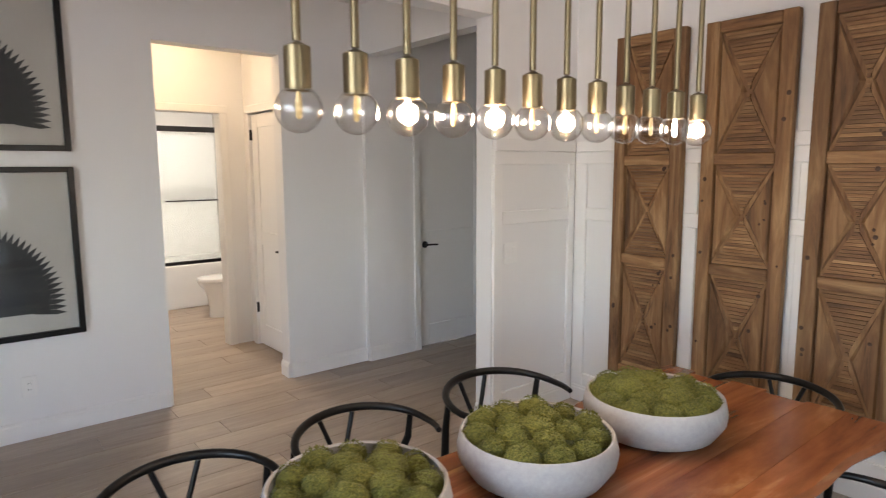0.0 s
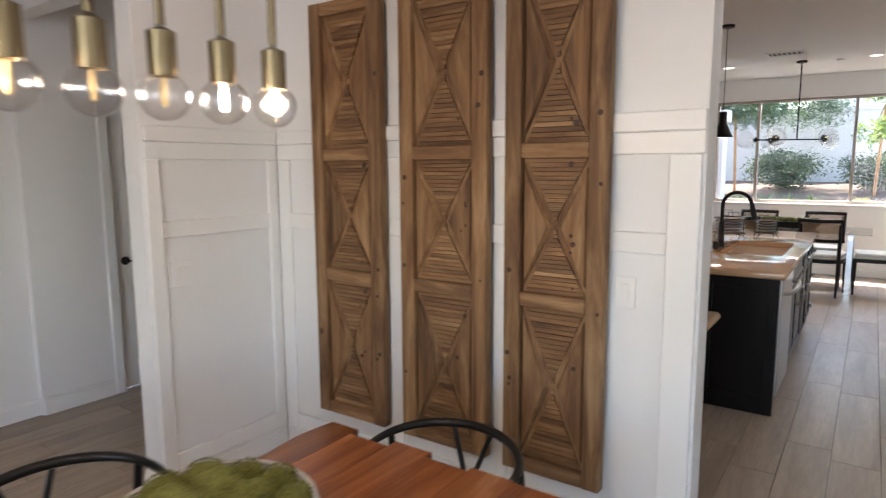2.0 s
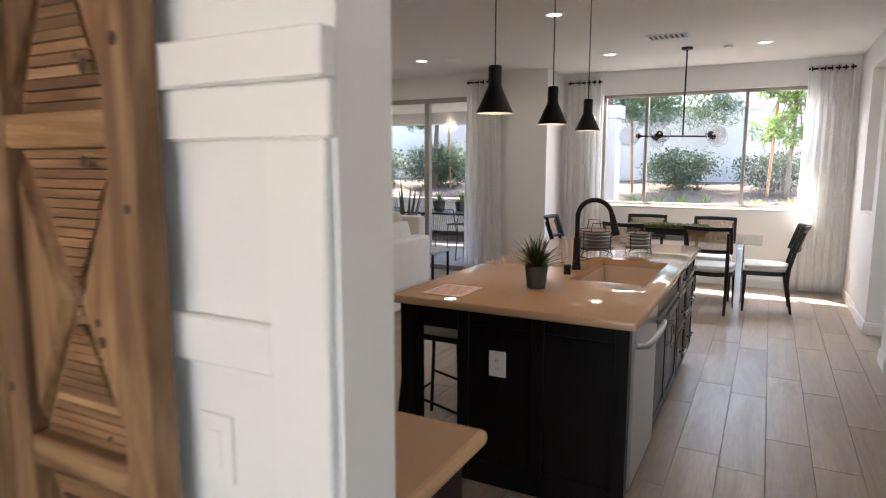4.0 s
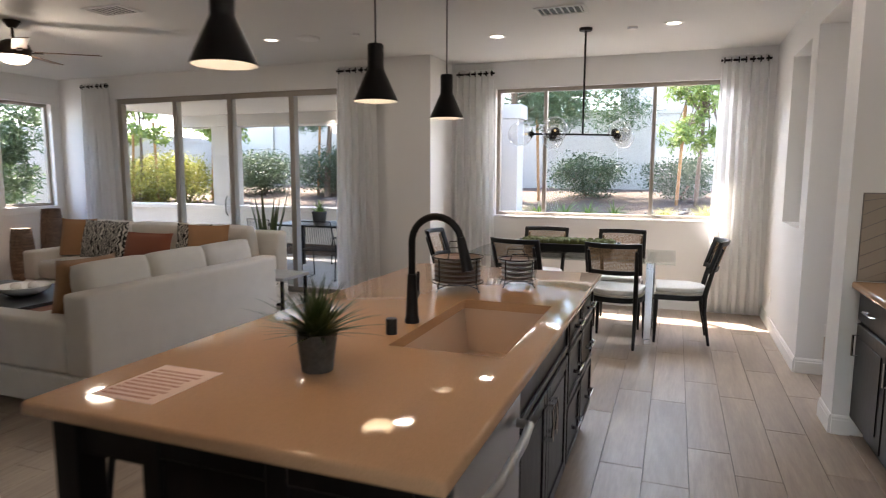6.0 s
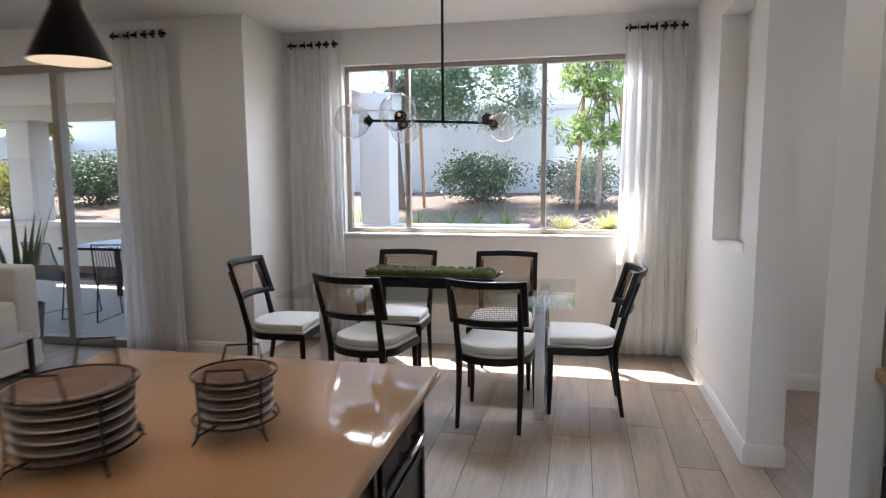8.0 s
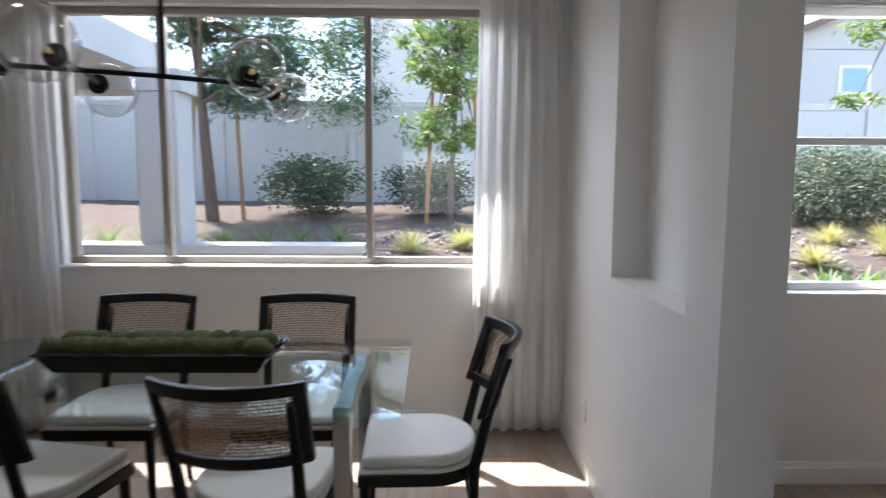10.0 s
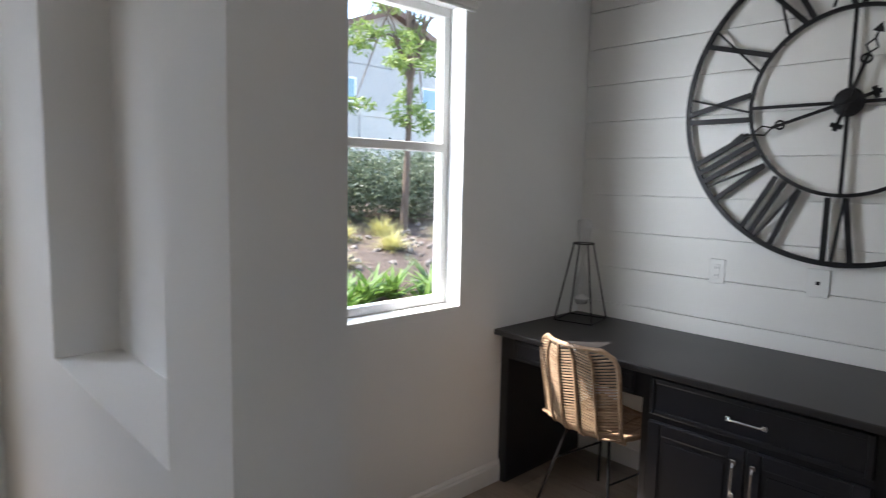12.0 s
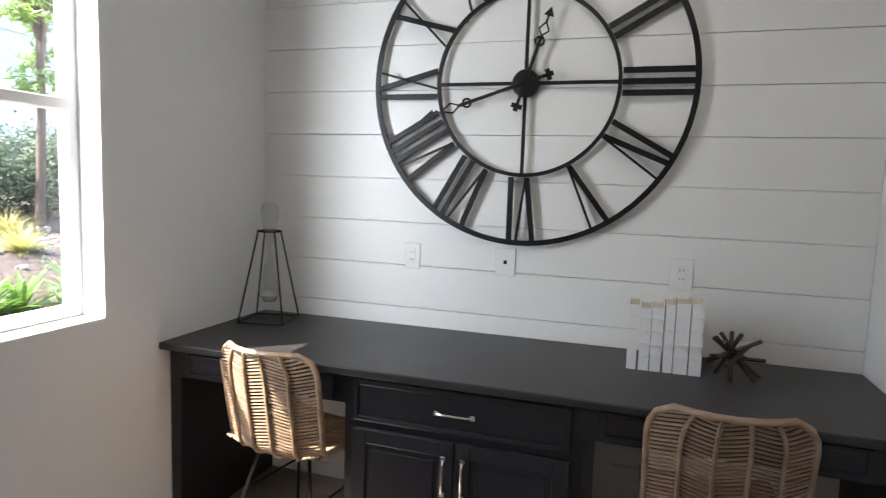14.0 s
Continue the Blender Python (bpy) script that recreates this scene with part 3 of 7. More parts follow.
def moss_bowl(x, y, seed):
    e = thing("moss_bowl", "wide pale concrete bowl heaped with green moss on table", "bowl", pose(x, y, 0.722, 0, 0, seed * 50) @ Matrix.Scale(1.08, 4), "moss bowls")
    part("bowl", lathe([(0, 0), (0.13, 0), (0.175, 0.018), (0.203, 0.06), (0.207, 0.085), (0.199, 0.122), (0.194, 0.126), (0.188, 0.122), (0.192, 0.088), (0.18, 0.05), (0, 0.03)], 48), CONCRETE, e, "", None, 40)
    # A bed darker than the clumps, showing in the gaps between them.
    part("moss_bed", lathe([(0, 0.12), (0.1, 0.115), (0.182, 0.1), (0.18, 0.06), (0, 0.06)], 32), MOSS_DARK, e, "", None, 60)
    fuzz = bmesh.new()
    spots = [(0, 0)] + [(0.078 * math.cos(a), 0.078 * math.sin(a)) for a in np.arange(5) * 2 * math.pi / 5] + [(0.15 * math.cos(a), 0.15 * math.sin(a)) for a in np.arange(11) * 2 * math.pi / 11 + 0.2]
    for i, (a, b) in enumerate(spots):
        r = (0.047 if i < 6 else 0.038) * (0.85 + 0.4 * random.random())
        part("moss_clump", mound(r, r * 0.8, seed * 20 + i), MOSS, e, "", Matrix.Translation((a, b, 0.117 - (0.008 if i > 5 else 0))), 180)
        for k in range(330):
            d = Vector((random.gauss(0, 1), random.gauss(0, 1), abs(random.gauss(0, 1)) * 0.9 + 0.05)).normalized()
            p = Vector((a + d.x * r * 0.95, b + d.y * r * 0.95, 0.117 + d.z * r * 0.78))
            s_ = d.orthogonal().normalized() * 0.0021
            q = p + d * random.uniform(0.002, 0.006) + Vector((random.uniform(-1, 1), random.uniform(-1, 1), random.uniform(-1, 1))) * 0.003
            fuzz.faces.new([fuzz.verts.new(v) for v in (p - s_, p + s_, q)])
    tagged(part("moss_fibre", fuzz, MOSS, e), kind="stuff")
    return e


moss_bowl(3.275, 1.915, 1)
moss_bowl(2.77, 1.965, 2)
moss_bowl(2.235, 2.04, 3)


def wishbone_chair():
    """Seat at the origin, its back towards +y."""
    e = thing("dining_chair", "black wooden wishbone armchair with curved back rail", "chair", group="chairs round the wooden table")
    rail = []
    for i in range(29):
        a = radians(-28 + 236 * i / 28)
        y = 0.02 + 0.25 * math.sin(a)
        rail.append((0.275 * math.cos(a), y, 0.70 + 0.03 * max(0, math.sin(a))))
    part("back_rail", tube(rail, [0.011 + 0.006 * math.sin(math.pi * i / 28) for i in range(29)], 10), BLACK, e, "", None, 60)
    part("seat", bevel(boxes((-0.24, -0.22, 0.41, 0.24, 0.2, 0.445)), 0.018, 3), CORD, e, "woven black cord seat", None, 60)
    for s in (-1, 1):
        part("front_leg", tube([(s * 0.235, -0.2, 0), (s * 0.24, -0.21, 0.25), (s * 0.235, -0.21, 0.45)], [0.012, 0.018, 0.016], 10), BLACK, e, "", None, 60)
        part("back_leg", tube([(s * 0.19, 0.24, 0), (s * 0.215, 0.19, 0.3), (s * 0.225, 0.17, 0.45), (s * 0.262, 0.12, 0.6), (s * 0.262, 0.105, 0.70)], [0.011, 0.016, 0.018, 0.015, 0.012], 10), BLACK, e, "", None, 60)
        part("spindle", tube([(s * 0.012, 0.2, 0.44), (s * 0.02, 0.225, 0.56), (s * 0.075, 0.25, 0.715)], 0.010, 8), BLACK, e, "", None, 60)
        part("side_stretcher", tube([(s * 0.235, -0.2, 0.26), (s * 0.21, 0.2, 0.26)], 0.010, 8), BLACK, e)
    part("front_stretcher", tube([(-0.235, -0.205, 0.19), (0.235, -0.205, 0.19)], 0.010, 8), BLACK, e)
    return e


c = wishbone_chair()
c.matrix_basis = pose(3.23, 2.50, 0) @ Matrix.Scale(0.965, 4)
for x, y, a in ((2.62, 2.58, 2), (2.02, 2.56, -3), (4.02, 1.88, -88), (3.35, 1.38, 180), (2.7, 1.38, 180)):
    copy_thing(c, pose(x, y, 0, 0, 0, a) @ Matrix.Scale(0.965, 4))


# ---------------------------------------------------------------- globe chandelier
def globe_bulb(parent, lit, m, r=0.047):
    g = part("bulb", lathe([(0.016, 0.03), (0.017, 0.012)] + [(r * math.sin(a), -0.035 - r * (math.cos(a) - 0) + 0.0) for a in []] +
                           [(r * math.sin(t), -0.034 + r * math.cos(t)) for t in np.linspace(0.38, math.pi, 16)], 24), CLEAR, parent, "clear glass globe bulb", m, 180)
    g.visible_shadow = False
    f = part("filament", lathe([(0, -0.055), (0.006, -0.05), (0.007, -0.02), (0.004, 0.0), (0, 0.0)], 10), BULB_ON if lit else BULB_OFF, parent, "", m, 60)
    return g


def chandelier():
    e = thing("linear_chandelier", "brass chandelier with twelve hanging clear globe bulbs", "chandelier")
    part("canopy", block(1.95, 1.90, 2.79, 3.6, 2.0, CEILING, 0.004), BRASS, e)
    for i in range(12):
        x, y, z = 3.494 - 0.1275 * (11 - i), 1.985 - 0.005 * i, 1.693
        arm = part("rod", tube([(x, y, z + 0.13), (x, y, 2.14)], 0.0085, 12), BRASS, e, "", None, 60)
        part("swivel", lathe([(0, 0), (0.011, 0.004), (0.011, 0.02), (0.006, 0.026), (0.006, 0.05), (0, 0.05)], 12), BRONZE, arm, "", pose(x, y, 2.135), 60)
        part("upper_rod", tube([(x, y, 2.18), (x, y, 2.80)], 0.0075, 10), BRASS, arm, "", None, 60)
        part("socket", lathe([(0, 0.13), (0.012, 0.125), (0.026, 0.118), (0.026, 0.036), (0.022, 0.036), (0.022, 0.1), (0, 0.1)], 24), BRASS, e, "", pose(x, y, z), 40)
        globe_bulb(e, i in (2, 4, 6, 10, 11), pose(x, y, z + 0.035))
        if i in (2, 4, 6, 11):
            l = new("bulb_light", bpy.data.lights.new("bulb_light", "POINT"))
            l.data.energy, l.data.color, l.data.shadow_soft_size = BULB_WATTS, (1, 0.74, 0.5), 0.03
            l.matrix_basis = pose(x, y, z - 0.005)
    return e


chandelier()

# ---------------------------------------------------------------- bathroom
tub = thing("bathtub", "white alcove bathtub with flat apron", "bathtub")
part("apron", block(2.03, 8.1, 0, 4.37, 8.16, 0.5, 0.012), TILE_WHITE, tub)
part("basin", boxes((2.03, 8.16, 0, 4.37, 8.98, 0.3), (2.03, 8.9, 0.3, 4.37, 8.98, 0.5)), TILE_WHITE, tub)
sh = thing("shower_door", "black-framed sliding shower doors above the bathtub", "shower door")
for r in ((2.05, 8.11, 0.505, 4.36, 8.15, 0.54), (2.05, 8.105, 2.0, 4.36, 8.155, 2.06), (4.33, 8.115, 0.54, 4.36, 8.145, 2.0)):
    part("frame_rail", block(*r, 0.003, 1), METAL_BLACK, sh)
for a, b, y in ((2.06, 3.35, 8.12), (3.3, 4.32, 8.135)):
    g = part("pane", block(a, y, 0.541, b, y + 0.006, 1.995), FROST, sh, "softly reflecting shower glass")
    g.visible_shadow = False
bar = part("towel_bar", tube([(3.49, 8.09, 1.23), (4.14, 8.09, 1.23)], 0.008, 10), METAL_BLACK, sh)
for x in (3.52, 4.1):
    part("bracket", tube([(x, 8.09, 1.23), (x, 8.135, 1.23)], 0.007, 8), METAL_BLACK, bar)
surround = structure("wall_bath_surround", boxes((2.021, 8.97, 0.5, 4.379, 8.999, 2.3), (4.355, 8.16, 0.5, 4.379, 8.97, 2.3)), TILE_WHITE, "white smooth shower surround", "wall")
wc = thing("toilet", "white ceramic toilet with closed lid", "toilet", pose(4.31, 7.5, 0, 0, 0, 90))
part("pedestal", lathe([(0, 0), (0.105, 0), (0.1, 0.1), (0.12, 0.26), (0.175, 0.37), (0.18, 0.39), (0, 0.39)], 28), CERAMIC, wc, "", Matrix.Translation((0, 0.46, 0)) @ Matrix.Diagonal((1, 1.35, 1, 1)), 50)
part("lid", lathe([(0, 0.395), (0.185, 0.395), (0.19, 0.41), (0.185, 0.43), (0.1, 0.437), (0, 0.438)], 28), CERAMIC, wc, "", Matrix.Translation((0, 0.46, 0)) @ Matrix.Diagonal((1, 1.32, 1, 1)), 50)
part("tank", block(-0.2, 0.0, 0.36, 0.2, 0.2, 0.74, 0.02, 3), CERAMIC, wc)
part("tank_lid", block(-0.21, -0.005, 0.74, 0.21, 0.21, 0.775, 0.01), CERAMIC, wc)


def flush_light(x, y, watts, color):
    e = thing("flush_light", "small round frosted ceiling light, lit", "ceiling light", pose(x, y, CEILING), "hall ceiling lights")
    part("ring", lathe([(0.1, 0), (0.1, -0.02), (0.09, -0.025), (0.085, -0.02)], 28), TRIM, e)
    part("diffuser", lathe([(0, -0.022), (0.088, -0.02)], 28), BULB_OFF, e)
    l = new("flush_lamp", bpy.data.lights.new("flush_lamp", "AREA"))
    l.data.shape, l.data.size, l.data.energy, l.data.color = "DISK", 0.17, watts, color
    l.matrix_basis = pose(x, y, CEILING - 0.03)


flush_light(3.0, 5.75, 0.85, (1, 0.74, 0.46))
flush_light(3.4, 7.3, 2.9, (1, 0.9, 0.78))

# ---------------------------------------------------------------- kitchen
MOSS_TRAY = speckled("olive_moss", (0.03, 0.04, 0.008), (0.17, 0.185, 0.045), 220, 0.95, 1.0, 0.01)
LINEN = fabric("cream_linen", (0.68, 0.64, 0.58))
WHITE_FABRIC = fabric("white_upholstery", (0.72, 0.70, 0.67))
RUST = fabric("rust_velvet", (0.24, 0.075, 0.04), 400)
TAN = fabric("tan_leather", (0.36, 0.19, 0.09), 300, 0.15)
CANE = wood("woven_cane", ((0.3, (0.3, 0.17, 0.08)), (0.7, (0.44, 0.28, 0.14))), "x", 30, 0.5, 90, 0.2)
RATTAN = wood("rattan", ((0.25, (0.28, 0.165, 0.095)), (0.5, (0.43, 0.285, 0.18)), (0.8, (0.56, 0.41, 0.28))), "x", 14, 0.45, 70, 0.2, 0.25)
WALNUT = wood("walnut_veneer", ((0.3, (0.1, 0.05, 0.028)), (0.7, (0.2, 0.105, 0.058))), "x", 7, 0.4, 60, 0.1)
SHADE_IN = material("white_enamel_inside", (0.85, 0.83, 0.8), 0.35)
SINK = material("cream_composite_sink", (0.6, 0.45, 0.34), 0.3)
PAPER = material("pink_printed_paper", (0.78, 0.6, 0.54), 0.6)
INK = material("rust_ink", (0.35, 0.12, 0.08), 0.7)
POT = speckled("dark_grey_pot", (0.05, 0.048, 0.046), (0.11, 0.105, 0.1), 50, 0.75, 0.1, 0.002)
LEAF = speckled("dark_leaf", (0.02, 0.035, 0.008), (0.075, 0.11, 0.025), 30, 0.5, 0.1, 0.002)
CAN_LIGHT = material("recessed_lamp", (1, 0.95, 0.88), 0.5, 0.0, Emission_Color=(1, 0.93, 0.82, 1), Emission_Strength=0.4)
LAMP_GLOW = material("pendant_lamp", (1, 0.9, 0.78), 0.5, 0.0, Emission_Color=(1, 0.85, 0.66, 1), Emission_Strength=0.5)


def shaker(parent, x0, z0, x1, z1, mat, name="door", face=0.0, rail=0.055):
    """A raised-frame front in the xz plane that looks to -y, its back at y = face."""
    e = part(name, block(x0, face - 0.012, z0, x1, face, z1), mat, parent)
    for k, r in enumerate(((x0, z0, x0 + rail, z1), (x1 - rail, z0, x1, z1), (x0 + rail, z0, x1 - rail, z0 + rail), (x0 + rail, z1 - rail, x1 - rail, z1))):
        part("frame", block(r[0], face - 0.022, r[1], r[2], face - 0.012, r[3], 0.004, 1), mat, e)
    if x1 - x0 > 0.3 and z1 - z0 > 0.3:
        part("raised_panel", block(x0 + rail + 0.02, face - 0.018, z0 + rail + 0.02, x1 - rail - 0.02, face - 0.011, z1 - rail - 0.02, 0.006, 1), mat, e)
    return e


def bar_pull(parent, x, y, z, length, vertical, mat):
    h = length / 2
    a, b = ((x, z - h), (x, z + h)) if vertical else ((x - h, z), (x + h, z))
    e = part("handle", tube([(a[0], y - 0.03, a[1]), (x, y - 0.034, z), (b[0], y - 0.03, b[1])], 0.006, 8), mat, parent, "polished chrome pull")
    for p in (a, b):
        part("mount", block(p[0] - 0.009, y - 0.036, p[1] - 0.009, p[0] + 0.009, y, p[1] + 0.009, 0.002, 1), mat, e)
    return e


isl = thing("kitchen_island", "dark espresso kitchen island with paneled end", "kitchen island")
Y0, XA, XB = 1.25, 6.76, 9.37
part("cabinet_body", block(XA + 0.02, Y0 + 0.024, 0.1, XB, 2.05, 0.66), ESPRESSO, isl)
part("cabinet_rim", boxes((XA + 0.02, Y0 + 0.024, 0.66, 7.48, 2.05, 0.872), (8.43, Y0 + 0.024, 0.66, XB, 2.05, 0.872), (7.48, Y0 + 0.024, 0.66, 8.43, 1.3, 0.872), (7.48, 1.77, 0.66, 8.43, 2.05, 0.872)), ESPRESSO, isl)
part("toe_kick", block(XA + 0.03, Y0 + 0.08, 0, XB - 0.02, 2.0, 0.1), ESPRESSO, isl)
part("end_panel", block(XA, Y0, 0.0, XA + 0.02, 2.07, 0.873), ESPRESSO, isl)
for a, b in ((Y0, Y0 + 0.06), (1.63, 1.69), (2.01, 2.07)):
    part("stile", block(XA - 0.014, a, 0.0, XA, b, 0.873, 0.003, 1), ESPRESSO, isl)
for a, b in ((0, 0.12), (0.8, 0.873)):
    part("rail", block(XA - 0.013, Y0 + 0.06, a, XA, 1.63, b, 0.003, 1), ESPRESSO, isl)
    part("rail", block(XA - 0.013, 1.69, a, XA, 2.01, b, 0.003, 1), ESPRESSO, isl)
for x in (XA - 0.005, XB - 0.095):
    part("post", block(x, 2.31, 0, x + 0.09, 2.4, 0.873, 0.004), ESPRESSO, isl)
    part("apron", block(x + 0.02, 2.07, 0.755, x + 0.07, 2.31, 0.873), ESPRESSO, isl)
part("back_apron", block(XA + 0.085, 2.33, 0.755, XB - 0.095, 2.38, 0.873), ESPRESSO, isl)
f0 = Y0 + 0.024
part("corner_stile", block(XA + 0.02, Y0, 0.1, 6.81, f0, 0.873, 0.002, 1), ESPRESSO, isl)
for x0, x1, n in ((7.44, 8.44, 2), (8.47, 8.88, 1), (8.91, 9.35, 1)):
    if n == 2:
        shaker(isl, x0, 0.70, x1, 0.855, ESPRESSO, "false_drawer", f0, 0.03)
        m = (x0 + x1) / 2
        for a, b, hx in ((x0, m - 0.003, m - 0.04), (m + 0.003, x1, m + 0.04)):
            dd = shaker(isl, a, 0.12, b, 0.68, ESPRESSO, "door", f0)
            bar_pull(dd, hx, f0 - 0.022, 0.56, 0.13, True, CHROME)
    else:
        for a, b in ((0.70, 0.855), (0.42, 0.68), (0.12, 0.40)):
            dd = shaker(isl, x0, a, x1, b, ESPRESSO, "drawer_front", f0, 0.03)
            bar_pull(dd, (x0 + x1) / 2, f0 - 0.022, (a + b) / 2, 0.13, False, CHROME)
dw = thing("dishwasher", "stainless steel dishwasher built into the island", "dishwasher")
part("front_panel", block(6.815, Y0 - 0.012, 0.11, 7.42, f0 - 0.001, 0.86, 0.006), STEEL, dw)
part("handle", tube([(6.86, Y0 - 0.012, 0.765), (6.88, Y0 - 0.055, 0.77), (7.0, Y0 - 0.065, 0.77), (7.24, Y0 - 0.065, 0.77), (7.36, Y0 - 0.055, 0.77), (7.38, Y0 - 0.012, 0.765)], 0.014, 10), STEEL, dw, "curved steel bar handle", None, 60)
part("vent_strip", block(6.82, Y0 - 0.004, 0.862, 7.415, f0 - 0.001, 0.872), BLACK, dw)


def slab_with_hole(x0, y0, x1, y1, hx0, hy0, hx1, hy1, z0, z1, r):
    bm = bmesh.new()
    def ring(a, b, c, d, z):
        return [bm.verts.new(p) for p in ((a, b, z), (c, b, z), (c, d, z), (a, d, z))]
    to, ti, bo, bi = ring(x0, y0, x1, y1, z1), ring(hx0, hy0, hx1, hy1, z1), ring(x0, y0, x1, y1, z0), ring(hx0, hy0, hx1, hy1, z0)
    for i in range(4):
        j = (i + 1) % 4
        for f in ((to[i], to[j], ti[j], ti[i]), (bo[j], bo[i], bi[i], bi[j]), (bo[i], bo[j], to[j], to[i]), (ti[i], ti[j], bi[j], bi[i])):
            bm.faces.new(f)
    bm.normal_update()
    outer = [e for e in bm.edges if all(v in to or v in bo for v in e.verts)]
    bmesh.ops.bevel(bm, geom=outer, offset=r, segments=3, profile=0.5, affect="EDGES")
    bmesh.ops.recalc_face_normals(bm, faces=bm.faces)
    return bm


t_, b_ = nodes_of(QUARTZ)
t_.links.new(ramp(t_, noise_of(t_, coords(t_), 350, 3), (0.35, (0.44, 0.27, 0.155)), (0.7, (0.53, 0.325, 0.19))), b_.inputs["Base Color"])
wt = thing("island_worktop", "polished beige quartz worktop with undermount sink opening", "worktop")
part("slab", slab_with_hole(6.69, 1.215, 9.43, 2.43, 7.53, 1.325, 8.385, 1.745, 0.874, 0.916, 0.012), QUARTZ, wt, "", None, 40)
sk = thing("kitchen_sink", "cream undermount sink with sloping sides", "sink")
bm = bmesh.new()
box(bm, 7.525, 1.32, 0.68, 8.39, 1.75, 0.873)
for f in [f for f in bm.faces if all(v.co.z > 0.8 for v in f.verts)]:
    bm.faces.remove(f)
for v in bm.verts:
    if v.co.z < 0.7:
        v.co.x += 0.05 if v.co.x < 8 else -0.05
        v.co.y += 0.04 if v.co.y < 1.5 else -0.04
so = part("basin", bm, SINK, sk)
md = so.modifiers.new("thickness", "SOLIDIFY")
md.thickness, md.offset = 0.008, 1
part("drain", lathe([(0, 0.002), (0.035, 0.002), (0.045, 0.006), (0.045, 0.0), (0, 0.0)], 20), STEEL, sk, "steel drain", pose(7.95, 1.54, 0.681))

fa = thing("kitchen_faucet", "matt black gooseneck pull-down faucet", "faucet", pose(7.87, 1.80, 0.916))
part("base", lathe([(0, 0), (0.03, 0), (0.03, 0.012), (0.026, 0.03), (0.022, 0.12), (0.019, 0.2), (0.0, 0.2)], 24), METAL_BLACK, fa, "", None, 40)
neck = [(0, 0, 0.19), (0, 0, 0.33)] + [(0, -0.105 + 0.105 * math.cos(a), 0.33 + 0.105 * math.sin(a)) for a in np.linspace(0.15, math.pi - 0.25, 14)]
part("neck", tube(neck, 0.0145, 12), METAL_BLACK, fa, "", None, 60)
ex, ey, ez = neck[-1]
part("spray_head", tube([(0, ey, ez), (0, ey - 0.012, ez - 0.05), (0, ey - 0.03, ez - 0.13)], [0.016, 0.02, 0.024], 14), METAL_BLACK, fa, "", None, 60)
part("lever", tube([(0.02, 0, 0.1), (0.05, 0.0, 0.11), (0.06, 0.0, 0.12), (0.066, 0.0, 0.2)], [0.016, 0.014, 0.008, 0.006], 10), METAL_BLACK, fa, "", None, 60)
sp = thing("air_switch", "small matt black cylinder beside the faucet", "soap dispenser", pose(7.675, 1.80, 0.916))
part("cap", lathe([(0, 0), (0.022, 0), (0.022, 0.055), (0.02, 0.06), (0, 0.06)], 20), METAL_BLACK, sp, "", None, 40)


def blade(length, width, lean, turn, bend=0.5, n=6, bm=None):
    bm = bm or bmesh.new()
    prev = None
    for i in range(n + 1):
        u = i / n
        out = length * (math.sin(lean) * u + bend * 0.35 * u * u)
        z = length * (math.cos(lean) * u - bend * 0.25 * u * u)
        w = width * (1 - u) ** 0.8 * (0.6 + 1.2 * u if u < 0.3 else 1) / 2 + 0.0004
        c, s = math.cos(turn), math.sin(turn)
        row = [bm.verts.new((out * c - k * w * s, out * s + k * w * c, z + (0.25 * w if k else 0))) for k in (-1, 0, 1)]
        if prev:
            for k in (0, 1):
                bm.faces.new((prev[k], prev[k + 1], row[k + 1], row[k]))
        prev = row
    return bm


pl = thing("potted_plant", "small spiky green plant in a grey pot", "plant", pose(7.205, 1.83, 0.916))
part("pot", lathe([(0, 0), (0.048, 0), (0.062, 0.115), (0.064, 0.12), (0.058, 0.12), (0.054, 0.1), (0, 0.1)], 28), POT, pl, "", None, 40)
for i in range(150):
    u = i / 150
    part("leaf", blade(0.12 + 0.1 * random.random(), 0.016, 0.1 + 1.15 * u, i * 2.399, 0.3 + 0.5 * u), LEAF, pl, "", pose(0.012 * math.cos(i), 0.012 * math.sin(i), 0.1))

br = thing("brochure", "pink printed sheet lying on the worktop", "paper")
part("sheet", block(6.795, 2.075, 0.9165, 7.065, 2.295, 0.9185), PAPER, br)
for i in range(9):
    part("text_line", block(6.815 + i * 0.025, 2.1 + 0.02 * random.random(), 0.9186, 6.823 + i * 0.025, 2.28, 0.919), INK, br)


